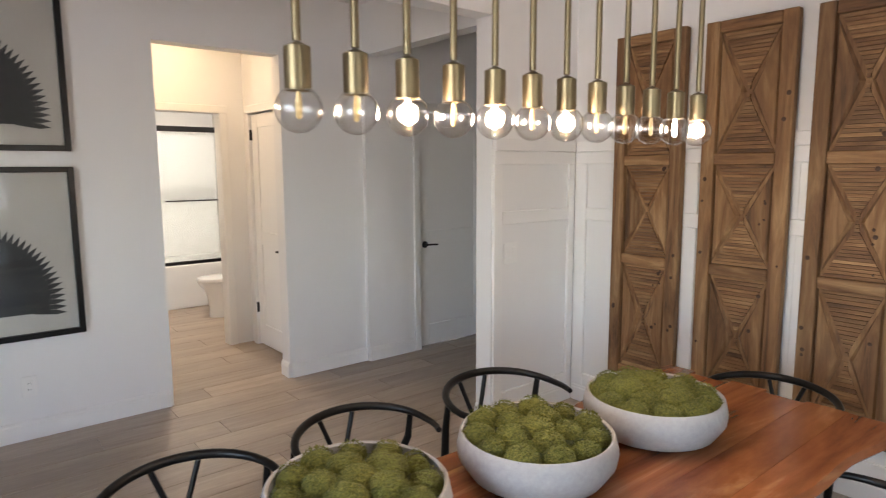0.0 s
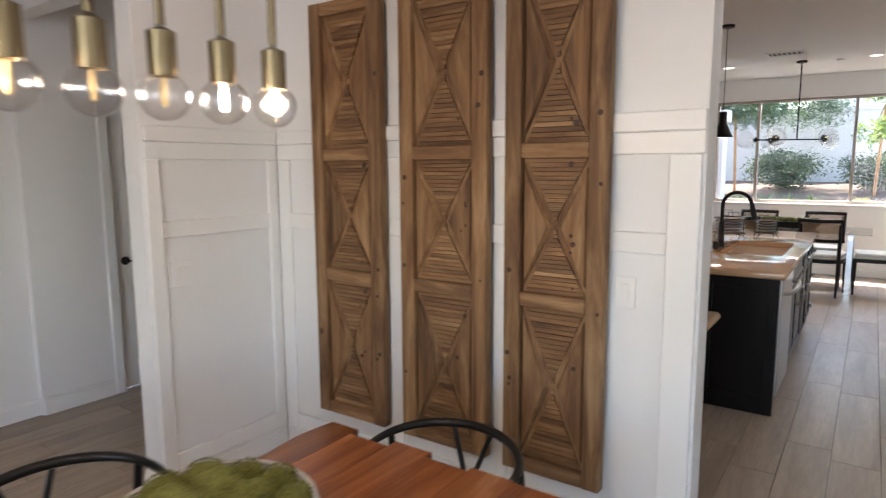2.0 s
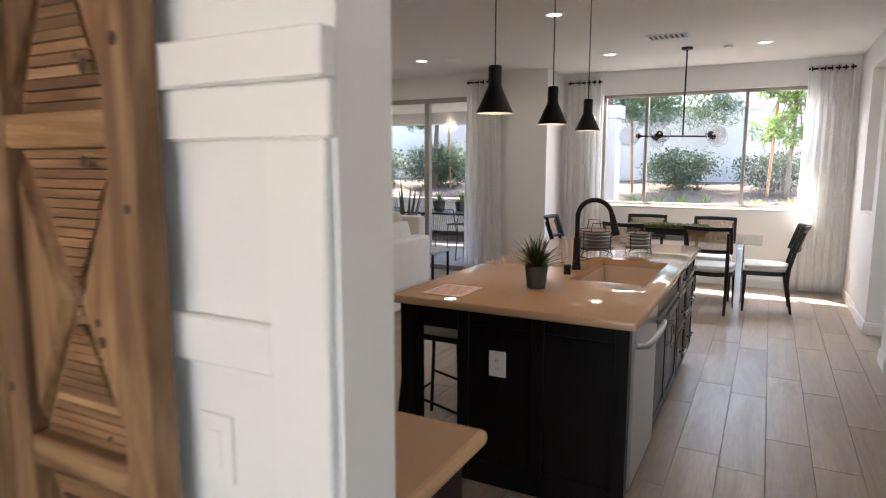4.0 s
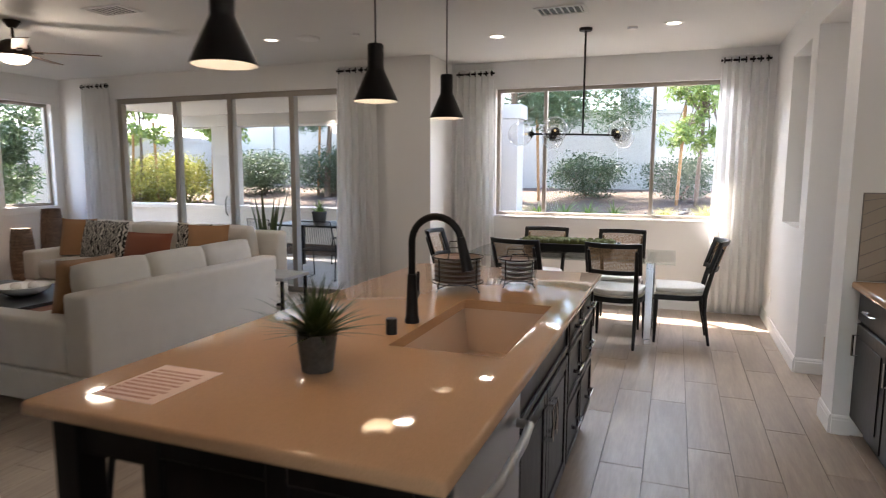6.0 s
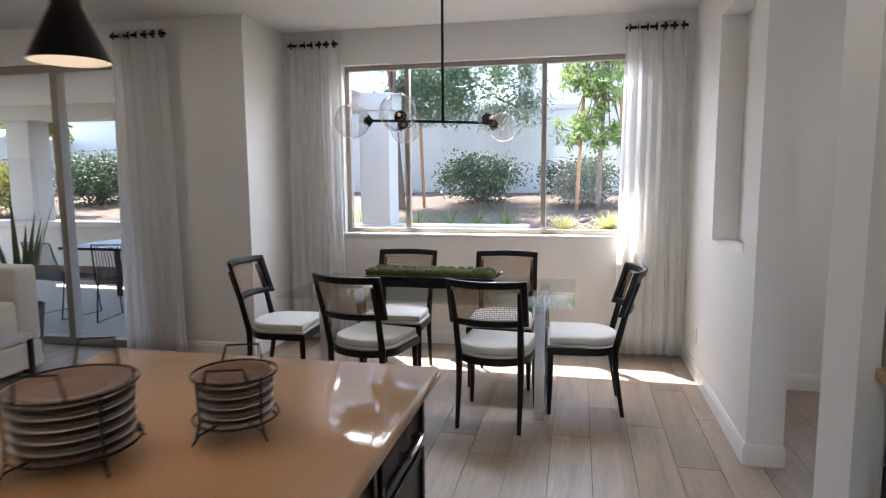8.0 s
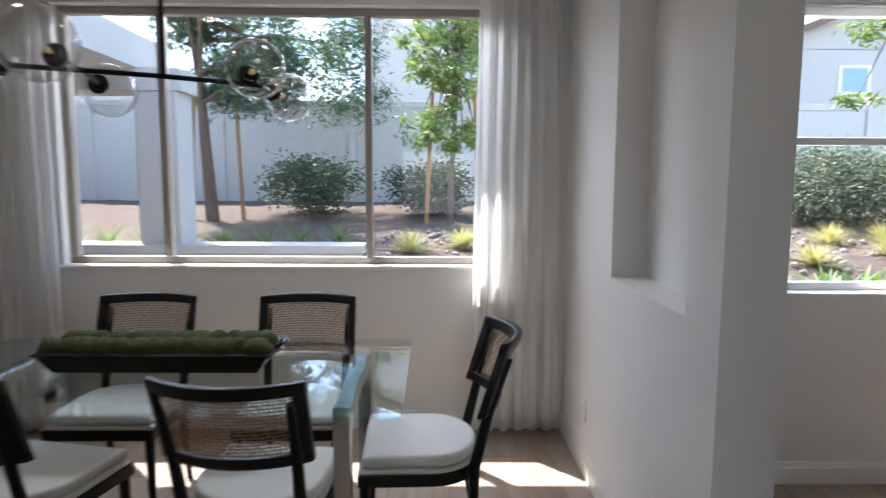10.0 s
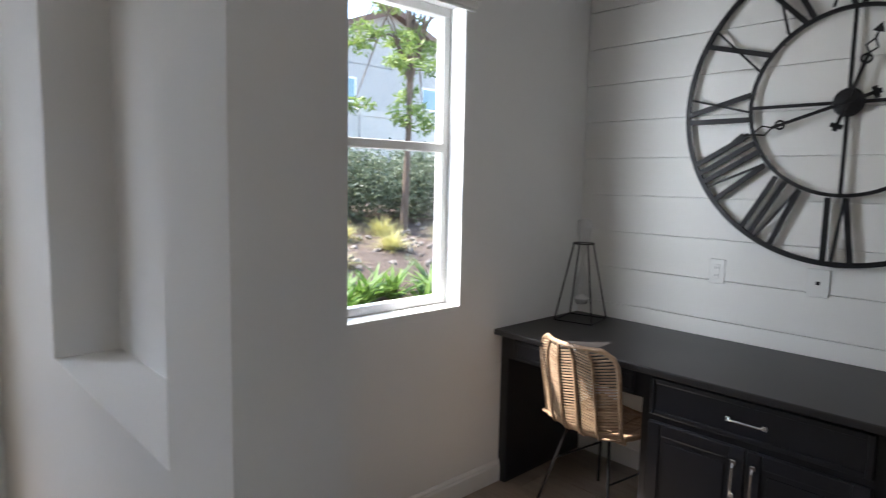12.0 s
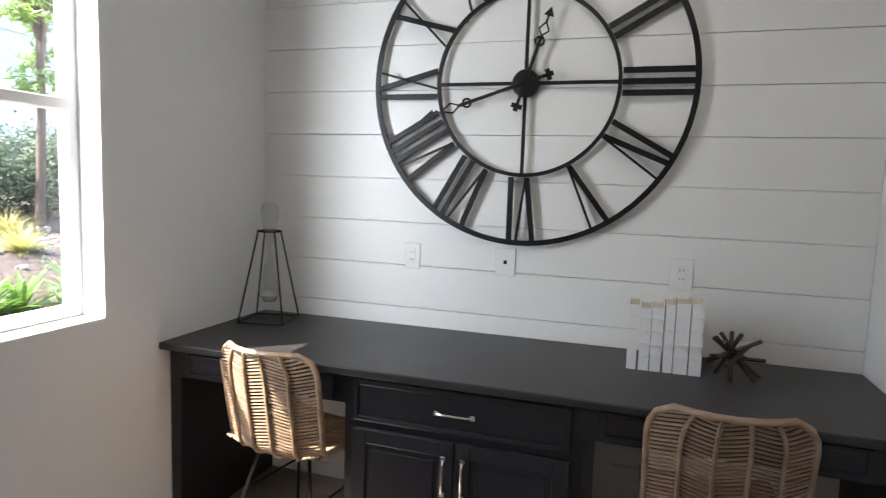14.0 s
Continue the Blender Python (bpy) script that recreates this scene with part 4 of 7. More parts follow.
def plate_rack(x, y, r, count, tall):
    e = thing("plate_rack", "black wire rack holding a stack of cream plates", "dishes", pose(x, y, 0.916, 0, 0, 20), "plate racks")
    for i in range(count):
        # Every other plate is brown: the shaded gaps of the stack put into colour.
        part("plate", lathe([(0, 0), (r * 0.6, 0.0), (r * 0.95, 0.009), (r, 0.012), (r * 0.94, 0.013), (r * 0.6, 0.004), (0, 0.004)], 32), CERAMIC if i % 2 else WALNUT, e, "", pose(0, 0, 0.035 + i * 0.0125))
    for k in range(4):
        a = math.pi / 4 + k * math.pi / 2
        c, s = math.cos(a), math.sin(a)
        part("wire_leg", tube([(c * (r + 0.03), s * (r + 0.03), 0), (c * (r + 0.012), s * (r + 0.012), 0.02), (c * 0.5 * r, s * 0.5 * r, 0.03), (0, 0, 0.03)], 0.003, 6), METAL_BLACK, e)
        part("wire_post", tube([(c * (r + 0.02), s * (r + 0.02), 0.012), (c * (r + 0.008), s * (r + 0.008), 0.05), (c * (r + 0.012), s * (r + 0.012), 0.035 + count * 0.0125)], 0.003, 6), METAL_BLACK, e)
    for s in (-1, 1):
        part("wire_handle", tube([(s * (r + 0.01), -0.05, 0.035 + count * 0.0125), (s * (r + 0.02), -0.04, tall), (s * (r + 0.02), 0.04, tall), (s * (r + 0.01), 0.05, 0.035 + count * 0.0125)], 0.003, 6), METAL_BLACK, e)
    for z in (0.04, 0.035 + count * 0.0125):
        part("wire_ring", tube(arc(0, 0, r + 0.011, 0, 345, 30, z), 0.003, 6, None, True), METAL_BLACK, e)


plate_rack(8.63, 1.87, 0.124, 11, 0.235)
plate_rack(8.84, 1.60, 0.09, 9, 0.185)


def pendant(x, y):
    e = thing("pendant_lamp", "black metal cone pendant lamp over the island", "pendant lamp", pose(x, y, 1.82), "pendant lamps")
    part("shade", lathe([(0.092, 0.0), (0.094, 0.002), (0.036, 0.13), (0.034, 0.135), (0.034, 0.228), (0.03, 0.235), (0.0, 0.235)], 36), METAL_BLACK, e, "", None, 35)
    part("shade_lining", lathe([(0.092, 0.0005), (0.033, 0.128), (0.0, 0.13)], 36), SHADE_IN, e, "white inside of shade", None, 60)
    part("lamp", lathe([(0, 0.03), (0.03, 0.034), (0.04, 0.05), (0.03, 0.08), (0, 0.1)], 18), LAMP_GLOW, e, "glowing lamp", None, 60)
    part("cord", tube([(0, 0, 0.233), (0, 0, CEILING - 1.82 - 0.02)], 0.0035, 8), METAL_BLACK, e)
    part("canopy", lathe([(0, -0.022), (0.055, -0.022), (0.06, -0.016), (0.06, 0), (0, 0)], 24), METAL_BLACK, e, "", pose(0, 0, CEILING - 1.82), 40)
    l = new("pendant_lamp_light", bpy.data.lights.new("pendant_lamp_light", "SPOT"))
    l.data.energy, l.data.color, l.data.spot_size, l.data.spot_blend, l.data.shadow_soft_size = PENDANT_WATTS, (1, 0.72, 0.45), radians(130), 0.7, 0.085
    l.matrix_basis = pose(x, y, 1.84)


for x in (7.06, 8.0, 8.86):
    pendant(x, 2.02)

wc_ = thing("side_counter", "low dark cabinet with cream worktop behind the dining wall", "cabinet")
part("cabinet_body", block(4.962, 1.39, 0.0, 5.41, 3.47, 0.872, 0.003, 1), ESPRESSO, wc_)
part("worktop", block(4.962, 1.34, 0.874, 5.46, 3.475, 0.916, 0.018, 3), QUARTZ, wc_)

rc = thing("wall_counter", "dark base cabinets with quartz worktop along kitchen wall", "cabinet")
part("cabinet_body", block(6.2, -0.845, 0.1, 9.685, -0.21, 0.872), ESPRESSO, rc)
part("toe_kick", block(6.2, -0.84, 0, 9.68, -0.27, 0.1), ESPRESSO, rc)
for k in range(6):
    x1 = 9.67 - k * 0.57
    dr = part("drawer_front", block(x1 - 0.55, -0.21, 0.70, x1, -0.19, 0.855, 0.004, 1), ESPRESSO, rc)
    do = part("door", block(x1 - 0.55, -0.21, 0.12, x1, -0.19, 0.68, 0.004, 1), ESPRESSO, rc)
    part("door_panel", block(x1 - 0.48, -0.19, 0.19, x1 - 0.07, -0.184, 0.61, 0.004, 1), ESPRESSO, do)
    part("handle", tube([(x1 - 0.06, -0.19, 0.5), (x1 - 0.06, -0.16, 0.5), (x1 - 0.06, -0.16, 0.62), (x1 - 0.06, -0.19, 0.62)], 0.006, 8), CHROME, do)
    part("handle", tube([(x1 - 0.34, -0.19, 0.78), (x1 - 0.34, -0.16, 0.78), (x1 - 0.2, -0.16, 0.78), (x1 - 0.2, -0.19, 0.78)], 0.006, 8), CHROME, dr)
part("worktop", block(6.2, -0.848, 0.874, 9.688, -0.15, 0.916, 0.012, 3), QUARTZ, rc)
bs = thing("backsplash", "taupe herringbone tile backsplash above the counter", "backsplash")
TAUPE = paint("taupe_tile", (0.33, 0.27, 0.22), 0.25, 0.03)
part("grout", block(9.678, -0.84, 0.918, 9.689, -0.17, 1.42), GROUT, bs)
for i in range(3):
    for j in range(9):
        y0, y1 = -0.172 - i * 0.22, -0.172 - (i + 1) * 0.22 + 0.004
        bm = bmesh.new()
        sl = 0.11 if i % 2 == 0 else -0.11
        za = 0.94 + j * 0.078 - (0.11 if sl > 0 else 0) + (0 if sl > 0 else 0)
        q = [(y0, max(0.92, min(1.415, za + (0.11 if sl < 0 else 0) + 0))), (y1, max(0.92, min(1.415, za + (0.11 if sl > 0 else 0)))), (y1, max(0.92, min(1.415, za + 0.073 + (0.11 if sl > 0 else 0)))), (y0, max(0.92, min(1.415, za + 0.073 + (0.11 if sl < 0 else 0))))]
        if q[2][1] - q[1][1] < 0.01 and q[3][1] - q[0][1] < 0.01:
            continue
        lo = [bm.verts.new((9.679, y, z)) for y, z in q]
        hi = [bm.verts.new((9.671, y, z)) for y, z in q]
        bm.faces.new(hi)
        for k in range(4):
            bm.faces.new((lo[k], lo[(k + 1) % 4], hi[(k + 1) % 4], hi[k]))
        bmesh.ops.recalc_face_normals(bm, faces=bm.faces)
        part("tile", bm, TAUPE, bs)


def bar_stool(x, y):
    e = thing("bar_stool", "counter stool with cream seat and black metal frame", "stool", pose(x, y, 0), "island stools")
    part("seat", block(-0.19, -0.19, 0.62, 0.19, 0.19, 0.67, 0.03, 4), LINEN, e)
    part("seat_frame", block(-0.18, -0.18, 0.59, 0.18, 0.18, 0.62, 0.004, 1), METAL_BLACK, e)
    for a in (-1, 1):
        for b in (-1, 1):
            part("leg", tube([(a * 0.21, b * 0.21, 0), (a * 0.16, b * 0.16, 0.6)], 0.011, 8), METAL_BLACK, e)
    for b in (-1, 1):
        part("footrest", tube([(-0.195, b * 0.195, 0.2), (0.195, b * 0.195, 0.2)], 0.008, 8), METAL_BLACK, e)
        part("brace", tube([(b * 0.195, -0.195, 0.2), (b * 0.195, 0.195, 0.28)], 0.008, 8), METAL_BLACK, e)


bar_stool(7.22, 2.38)
bar_stool(8.05, 2.38)
wall_plate("wall_outlet", "white outlet on the dark island end panel", pose(XA, 1.86, 0.62, 0, 0, -90), 0.085, 0.125, slots="outlet")


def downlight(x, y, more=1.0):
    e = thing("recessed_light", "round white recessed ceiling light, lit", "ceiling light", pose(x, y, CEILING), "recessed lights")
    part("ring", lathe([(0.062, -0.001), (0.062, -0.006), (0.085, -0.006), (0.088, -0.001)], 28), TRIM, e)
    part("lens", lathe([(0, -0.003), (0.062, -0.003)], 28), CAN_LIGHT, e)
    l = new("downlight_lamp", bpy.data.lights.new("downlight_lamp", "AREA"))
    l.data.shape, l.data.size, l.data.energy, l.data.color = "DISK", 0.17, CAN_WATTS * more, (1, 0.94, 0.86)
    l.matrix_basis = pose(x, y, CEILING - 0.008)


# The pair at x 7.3 and 5.6 is assumed, added to brighten the aisle.
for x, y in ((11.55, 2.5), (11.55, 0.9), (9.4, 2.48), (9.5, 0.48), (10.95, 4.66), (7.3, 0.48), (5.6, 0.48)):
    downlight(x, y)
# Added lamp with no known fixture here; it brightens the shiplap wall.
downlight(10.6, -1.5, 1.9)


def vent(x, y, w, d):
    e = thing("ceiling_vent", "white slatted ceiling air vent", "vent", pose(x, y, CEILING))
    for r in ((-w, -d, w, -d + 0.025), (-w, d - 0.025, w, d), (-w, -d + 0.025, -w + 0.025, d - 0.025), (w - 0.025, -d + 0.025, w, d - 0.025)):
        part("frame", block(r[0], r[1], -0.012, r[2], r[3], 0, 0.002, 1), TRIM, e)
    part("backing", block(-w + 0.025, -d + 0.025, -0.003, w - 0.025, d - 0.025, -0.001), BLACK, e)
    n = 7
    for i in range(n):
        y0 = -d + 0.025 + (2 * d - 0.05) * (i + 0.2) / n
        part("slat", block(-w + 0.025, y0, -0.011, w - 0.025, y0 + 0.012, -0.004), TRIM, e)


vent(9.55, 5.18, 0.13, 0.2)
vent(10.78, 1.75, 0.13, 0.2)
for x, y, r in ((11.0, 4.26, 0.11), (11.0, 3.74, 0.04), (11.6, 1.25, 0.045)):
    e = thing("smoke_detector", "flat round white ceiling disc", "detector", pose(x, y, CEILING))
    part("disc", lathe([(0, -0.02), (r * 0.9, -0.018), (r, -0.006), (r, 0), (0, 0)], 28), TRIM, e, "", None, 40)


# ---------------------------------------------------------------- windows
def window(name, axis, at, u0, u1, z0, z1, cuts, rails, label, depth=0.06, bar=0.042, frame_mat=None):
    """A framed window in a wall across the axis; cuts: upright bars, rails: level bars."""
    e = thing(name, label, "window")
    tagged(e, kind="structure")
    fm = frame_mat or WFRAME
    def put(nm, a0, a1, p0, p1, q0, q1, mat, r=0.003):
        row = (a0, p0, q0, a1, p1, q1) if axis == "x" else (p0, a0, q0, p1, a1, q1)
        return part(nm, block(*row, r, 1) if r else block(*row), mat, e)
    a0, a1 = at, at + depth
    put("sill_rail", a0, a1, u0, u1, z0, z0 + bar, fm)
    put("head_rail", a0, a1, u0, u1, z1 - bar, z1, fm)
    put("jamb", a0, a1, u0, u0 + bar, z0 + bar, z1 - bar, fm)
    put("jamb", a0, a1, u1 - bar, u1, z0 + bar, z1 - bar, fm)
    for c in cuts:
        put("mullion", a0 - 0.008, a1, c - bar / 2, c + bar / 2, z0 + bar, z1 - bar, fm)
    for c in rails:
        put("meeting_rail", a0 - 0.008, a1, u0 + bar, u1 - bar, c - bar / 2, c + bar / 2, fm)
    edges = [u0 + bar] + [v for c in cuts for v in (c - bar / 2, c + bar / 2)] + [u1 - bar]
    lev = [z0 + bar] + [v for c in rails for v in (c - bar / 2, c + bar / 2)] + [z1 - bar]
    for i in range(0, len(edges), 2):
        for j in range(0, len(lev), 2):
            g = put("pane", a0 + 0.025, a0 + 0.029, edges[i], edges[i + 1], lev[j], lev[j + 1], PANE, 0)
            g.visible_shadow = False
    return e


window("window_1", "x", XN + 0.07, 0.33, 2.89, 1.01, 2.52, (2.3, 1.08), (), "wide tan-framed three-part sliding window")
window("window_2", "x", XE + 0.1, -1.82, -1.0, 0.975, 2.36, (), (1.72,), "single-hung window with pale frame over the alcove", 0.05, 0.04, TRIM)
window("window_3", "y", YL + 0.07, 11.3, 12.05, 1.03, 2.47, (), (), "tall fixed window with white surround")
sd = window("sliding_door", "x", XE + 0.03, 4.4, 8.17, 0.0, 2.52, (7.15, 6.25, 5.31), (), "wide four-panel sliding glass patio door", 0.09, 0.07)
part("pull_handle", tube([(XE + 0.02, 6.33, 0.95), (XE - 0.02, 6.33, 1.0), (XE - 0.02, 6.33, 1.15), (XE + 0.02, 6.33, 1.2)], 0.008, 8), METAL_BLACK, sd)
casing("trim_nook_sill", ((XN - 0.02, 0.3, 0.985, XN + 0.069, 2.92, 1.008),), "white wooden window sill")
casing("trim_desk_sill", ((XE - 0.002, -1.819, 0.97, XE + 0.099, -1.001, 0.9755),), "white painted window ledge")
casing("trim_living_window", ((11.2, YL - 0.018, 0.93, 12.15, YL, 1.03), (11.2, YL - 0.018, 2.47, 12.15, YL, 2.57), (11.2, YL - 0.018, 1.03, 11.3, YL, 2.47), (12.05, YL - 0.018, 1.03, 12.15, YL, 2.47)), "white flat window trim")
casing("trim_living_battens", tuple((x, YL - 0.015, 0.116, x + 0.06, YL, 2.8) for x in (6.9, 8.0)) + ((10.95, YL - 0.015, 0.116, 11.01, YL, 2.8), (6.96, YL - 0.014, 0.62, 11.2, YL, 0.68)), "white wall battens behind the television")


bl_ = thing("window_blind", "raised white blind in its headrail above window", "blind")
part("headrail", block(XE - 0.05, -1.87, 2.375, XE - 0.001, -0.95, 2.43, 0.006), TRIM, bl_)
part("rolled_fabric", tube([(XE - 0.028, -1.85, 2.36), (XE - 0.028, -0.97, 2.36)], 0.018, 12), WHITE_FABRIC, bl_, "rolled white fabric", None, 60)
part("bottom_bar", block(XE - 0.034, -1.85, 2.33, XE - 0.022, -0.97, 2.343, 0.003, 1), TRIM, bl_)


# ---------------------------------------------------------------- curtains
SHEER = bpy.data.materials.new("white_sheer_curtain")
SHEER.use_nodes = True
t_, b_ = nodes_of(SHEER)
b_.inputs["Base Color"].default_value, b_.inputs["Roughness"].default_value = (0.9, 0.895, 0.885, 1), 0.9
tl = add(t_, "ShaderNodeBsdfTranslucent", Color=(0.92, 0.915, 0.905, 1))
mx = add(t_, "ShaderNodeMixShader", Fac=0.58)
t_.links.new(b_.outputs[0], mx.inputs[1])
t_.links.new(tl.outputs[0], mx.inputs[2])
t_.links.new(mx.outputs[0], t_.nodes["Material Output"].inputs["Surface"])
bump(t_, b_, noise_of(t_, coords(t_), 700, 2), 0.2, 0.001)


def curtain(x, y0, y1, folds):
    e = thing("curtain", "white floor-length curtain panel on black rod", "curtain", group="curtains")
    bm = bmesh.new()
    nu, nv, rows = folds * 10, 24, []
    for j in range(nv + 1):
        v = j / nv
        z = 0.025 + (2.735 - 0.025) * (1 - v)
        spread = 0.88 + 0.12 * v
        row = []
        for i in range(nu + 1):
            u = i / nu
            yy = (y0 + y1) / 2 + (u - 0.5) * (y1 - y0) * spread
            ph = u * folds * 2 * math.pi
            amp = 0.024 + 0.009 * math.sin(3.1 * u * folds + 4 * v)
            xx = x + amp * math.sin(ph + 0.5 * v * math.sin(5 * u)) + 0.008 * math.sin(2 * ph + 5 * v) * v
            row.append(bm.verts.new((xx, yy + 0.008 * math.sin(ph * 2 + v * 3), z)))
        rows.append(row)
    for a, b in zip(rows, rows[1:]):
        for i in range(nu):
            bm.faces.new((a[i], a[i + 1], b[i + 1], b[i]))
    s = part("fabric", bm, SHEER, e, "", None, 180)
    m = s.modifiers.new("thickness", "SOLIDIFY")
    m.thickness = 0.003
    yc, w = (y0 + y1) / 2, (y1 - y0) * 0.4 + 0.03
    rod = part("rod", tube([(x, yc - w, 2.69), (x, yc + w, 2.69)], 0.012, 10), METAL_BLACK, e, "black curtain rod")
    for k in range(folds + 1):
        yy = yc + (k / folds - 0.5) * (y1 - y0) * 0.78
        part("grommet", tube([(x + 0.026 * math.cos(a), yy, 2.69 + 0.026 * math.sin(a)) for a in np.arange(16) * math.pi / 8], 0.007, 6, None, True), METAL_BLACK, e)
    part("bracket", tube([(x, yc, 2.69), (x + 0.07, yc, 2.69)], 0.007, 8), METAL_BLACK, rod)


curtain(XN - 0.1, -0.06, 0.46, 6)
curtain(XN - 0.1, 2.86, 3.38, 6)
curtain(XE - 0.1, 4.05, 4.62, 6)
curtain(XE - 0.1, 8.15, 8.72, 6)

# ---------------------------------------------------------------- nook table
gt = thing("glass_table", "rectangular clear glass table with chrome legs", "table")
g = part("tabletop", block(11.16, 0.79, 0.745, 12.16, 2.70, 0.757, 0.001, 1), TABLE_GLASS, gt)
g.visible_shadow = False
for y in (1.0, 2.42):
    for x in (11.3, 12.0):
        part("leg", block(x - 0.03, y - 0.03, 0.05, x + 0.03, y + 0.03, 0.69, 0.002, 1), CHROME, gt)
    part("floor_bar", block(11.27, y - 0.03, 0.0, 12.03, y + 0.03, 0.05, 0.002, 1), CHROME, gt)
    part("top_bar", block(11.27, y - 0.03, 0.69, 12.03, y + 0.03, 0.744, 0.002, 1), CHROME, gt)

tr = thing("moss_tray", "long black tray filled with green moss", "centerpiece", pose(11.72, 1.78, 0.758, 0, 0, 90))
bm = bmesh.new()
box(bm, -0.4, -0.11, 0, 0.4, 0.11, 0.075)
for v in bm.verts:
    if v.co.z > 0.05:
        v.co.x *= 1.12
        v.co.y *= 1.3
part("tray", bm, BLACK, tr)
part("rim", block(-0.46, -0.155, 0.075, 0.46, 0.155, 0.081, 0.002, 1), BLACK, tr)
for i in range(26):
    x = -0.4 + 0.8 * (i // 2) / 12
    part("moss_clump", mound(0.045 + 0.022 * random.random(), 0.05, 90 + i, None, None, 2), MOSS_TRAY, tr, "", pose(x + 0.02 * random.random(), (0.06 if i % 2 else -0.06) + 0.02 * random.random(), 0.085), 180)
for s in (-1, 1):
    part("handle", tube([(s * (0.455 + 0.035 * math.sin(a)), -0.05 * math.cos(a), 0.085 + 0.02 * math.sin(a)) for a in np.linspace(0, math.pi, 9)], 0.008, 8), BLACK, tr)


def cane_chair():
    """Seat at the origin, the back towards -x; the sitter looks to +x."""
    e = thing("cane_chair", "dark wood chair with curved woven cane back and white cushion", "chair", group="chairs round the glass table")
    def outline(r, z0, z1, rnd=0.0):
        pts = [(0.23, -0.235), (0.23, 0.235)] + [(-0.05 - 0.19 * math.sin(a), 0.235 * math.cos(a)) for a in np.linspace(0.0, math.pi, 15)]
        bm = bmesh.new()
        lo = [bm.verts.new((x * r, y * r, z0)) for x, y in pts]
        hi = [bm.verts.new((x * r, y * r, z1)) for x, y in pts]
        bm.faces.new(lo)
        bm.faces.new(hi)
        for i in range(len(pts)):
            j = (i + 1) % len(pts)
            bm.faces.new((lo[i], lo[j], hi[j], hi[i]))
        bmesh.ops.recalc_face_normals(bm, faces=bm.faces)
        if rnd:
            bmesh.ops.bevel(bm, geom=[ed for ed in bm.edges if abs(ed.verts[0].co.z - ed.verts[1].co.z) < 1e-6], offset=rnd, segments=4, profile=0.6, affect="EDGES")
        return bm
    part("seat_frame", outline(1.0, 0.40, 0.445, 0.004), BLACK, e)
    part("seat_pad", outline(0.97, 0.446, 0.462, 0.004), LINEN, e, "thin cream pad", None, 50)
    part("cushion", outline(0.93, 0.463, 0.51, 0.02), WHITE_FABRIC, e, "white seat cushion with piping", None, 60)
    for s in (-1, 1):
        part("front_leg", tube([(0.205, s * 0.21, 0.41), (0.207, s * 0.212, 0.2), (0.21, s * 0.215, 0)], [0.021, 0.018, 0.011], 10), BLACK, e, "", None, 60)
        part("back_leg", tube([(-0.25, s * 0.19, 0), (-0.2, s * 0.19, 0.3), (-0.2, s * 0.19, 0.45), (-0.25, s * 0.195, 0.66), (-0.325, s * 0.2, 0.87)], [0.013, 0.019, 0.022, 0.019, 0.012], 10), BLACK, e, "", None, 60)
    def back(u, z, off=0.0):
        k = (z - 0.66) / 0.27
        return (-0.215 - 0.085 * k - 0.085 * (1 - (2 * u - 1) ** 2) + off, (u - 0.5) * 0.48, z)
    def bent(u0, u1, za, zb, thick, n):
        """A bar of the back, bent along the sitter's shoulders; za and zb: its edges' heights."""
        bm = bmesh.new()
        rows = []
        for u in np.linspace(u0, u1, n + 1):
            rows.append([bm.verts.new(back(u, z, o)) for z, o in ((za, -thick / 2), (zb, -thick / 2), (zb, thick / 2), (za, thick / 2))])
        for p, q in zip(rows, rows[1:]):
            for i in range(4):
                bm.faces.new((p[i], p[(i + 1) % 4], q[(i + 1) % 4], q[i]))
        bm.faces.new(rows[0])
        bm.faces.new(rows[-1])
        bmesh.ops.recalc_face_normals(bm, faces=bm.faces)
        bmesh.ops.bevel(bm, geom=[ed for ed in bm.edges if ed.is_manifold and ed.calc_face_angle(0) > 0.9], offset=0.005, segments=2, profile=0.5, affect="EDGES")
        return bm
    bf = part("top_rail", bent(0, 1, 0.892, 0.935, 0.032, 16), BLACK, e, "", None, 40)
    part("bottom_rail", bent(0, 1, 0.655, 0.695, 0.03, 16), BLACK, bf, "", None, 40)
    for u0, u1 in ((0, 0.075), (0.925, 1)):
        part("back_stile", bent(u0, u1, 0.69, 0.897, 0.03, 2), BLACK, bf, "", None, 40)
    bm = bmesh.new()
    n = 17
    for i in range(1, n):
        tube([back(u, 0.69 + 0.205 * i / n) for u in np.linspace(0.06, 0.94, 9)], 0.0019, 4, bm)
    for i in range(3, 32):
        tube([back(i / 34, z) for z in (0.69, 0.795, 0.9)], 0.0019, 4, bm)
    for i in range(-18, 40, 3):
        pts = [(i / 40 + 0.4 * k / 8, 0.69 + 0.21 * k / 8) for k in range(9)]
        pts = [p for p in pts if 0.06 < p[0] < 0.94]
        if len(pts) > 1:
            tube([back(*p) for p in pts], 0.0016, 4, bm)
    tagged(part("cane_weave", bm, CANE, bf, "open woven natural cane"), kind="stuff")
    return e


c = cane_chair()
c.matrix_basis = pose(11.30, 1.27, 0, 0, 0, -5)
for x, y, a in ((11.32, 2.1, -12), (11.62, 0.74, 92), (11.6, 2.85, -88), (12.02, 2.12, 180), (12.02, 1.32, 180)):
    copy_thing(c, pose(x, y, 0, 0, 0, a))

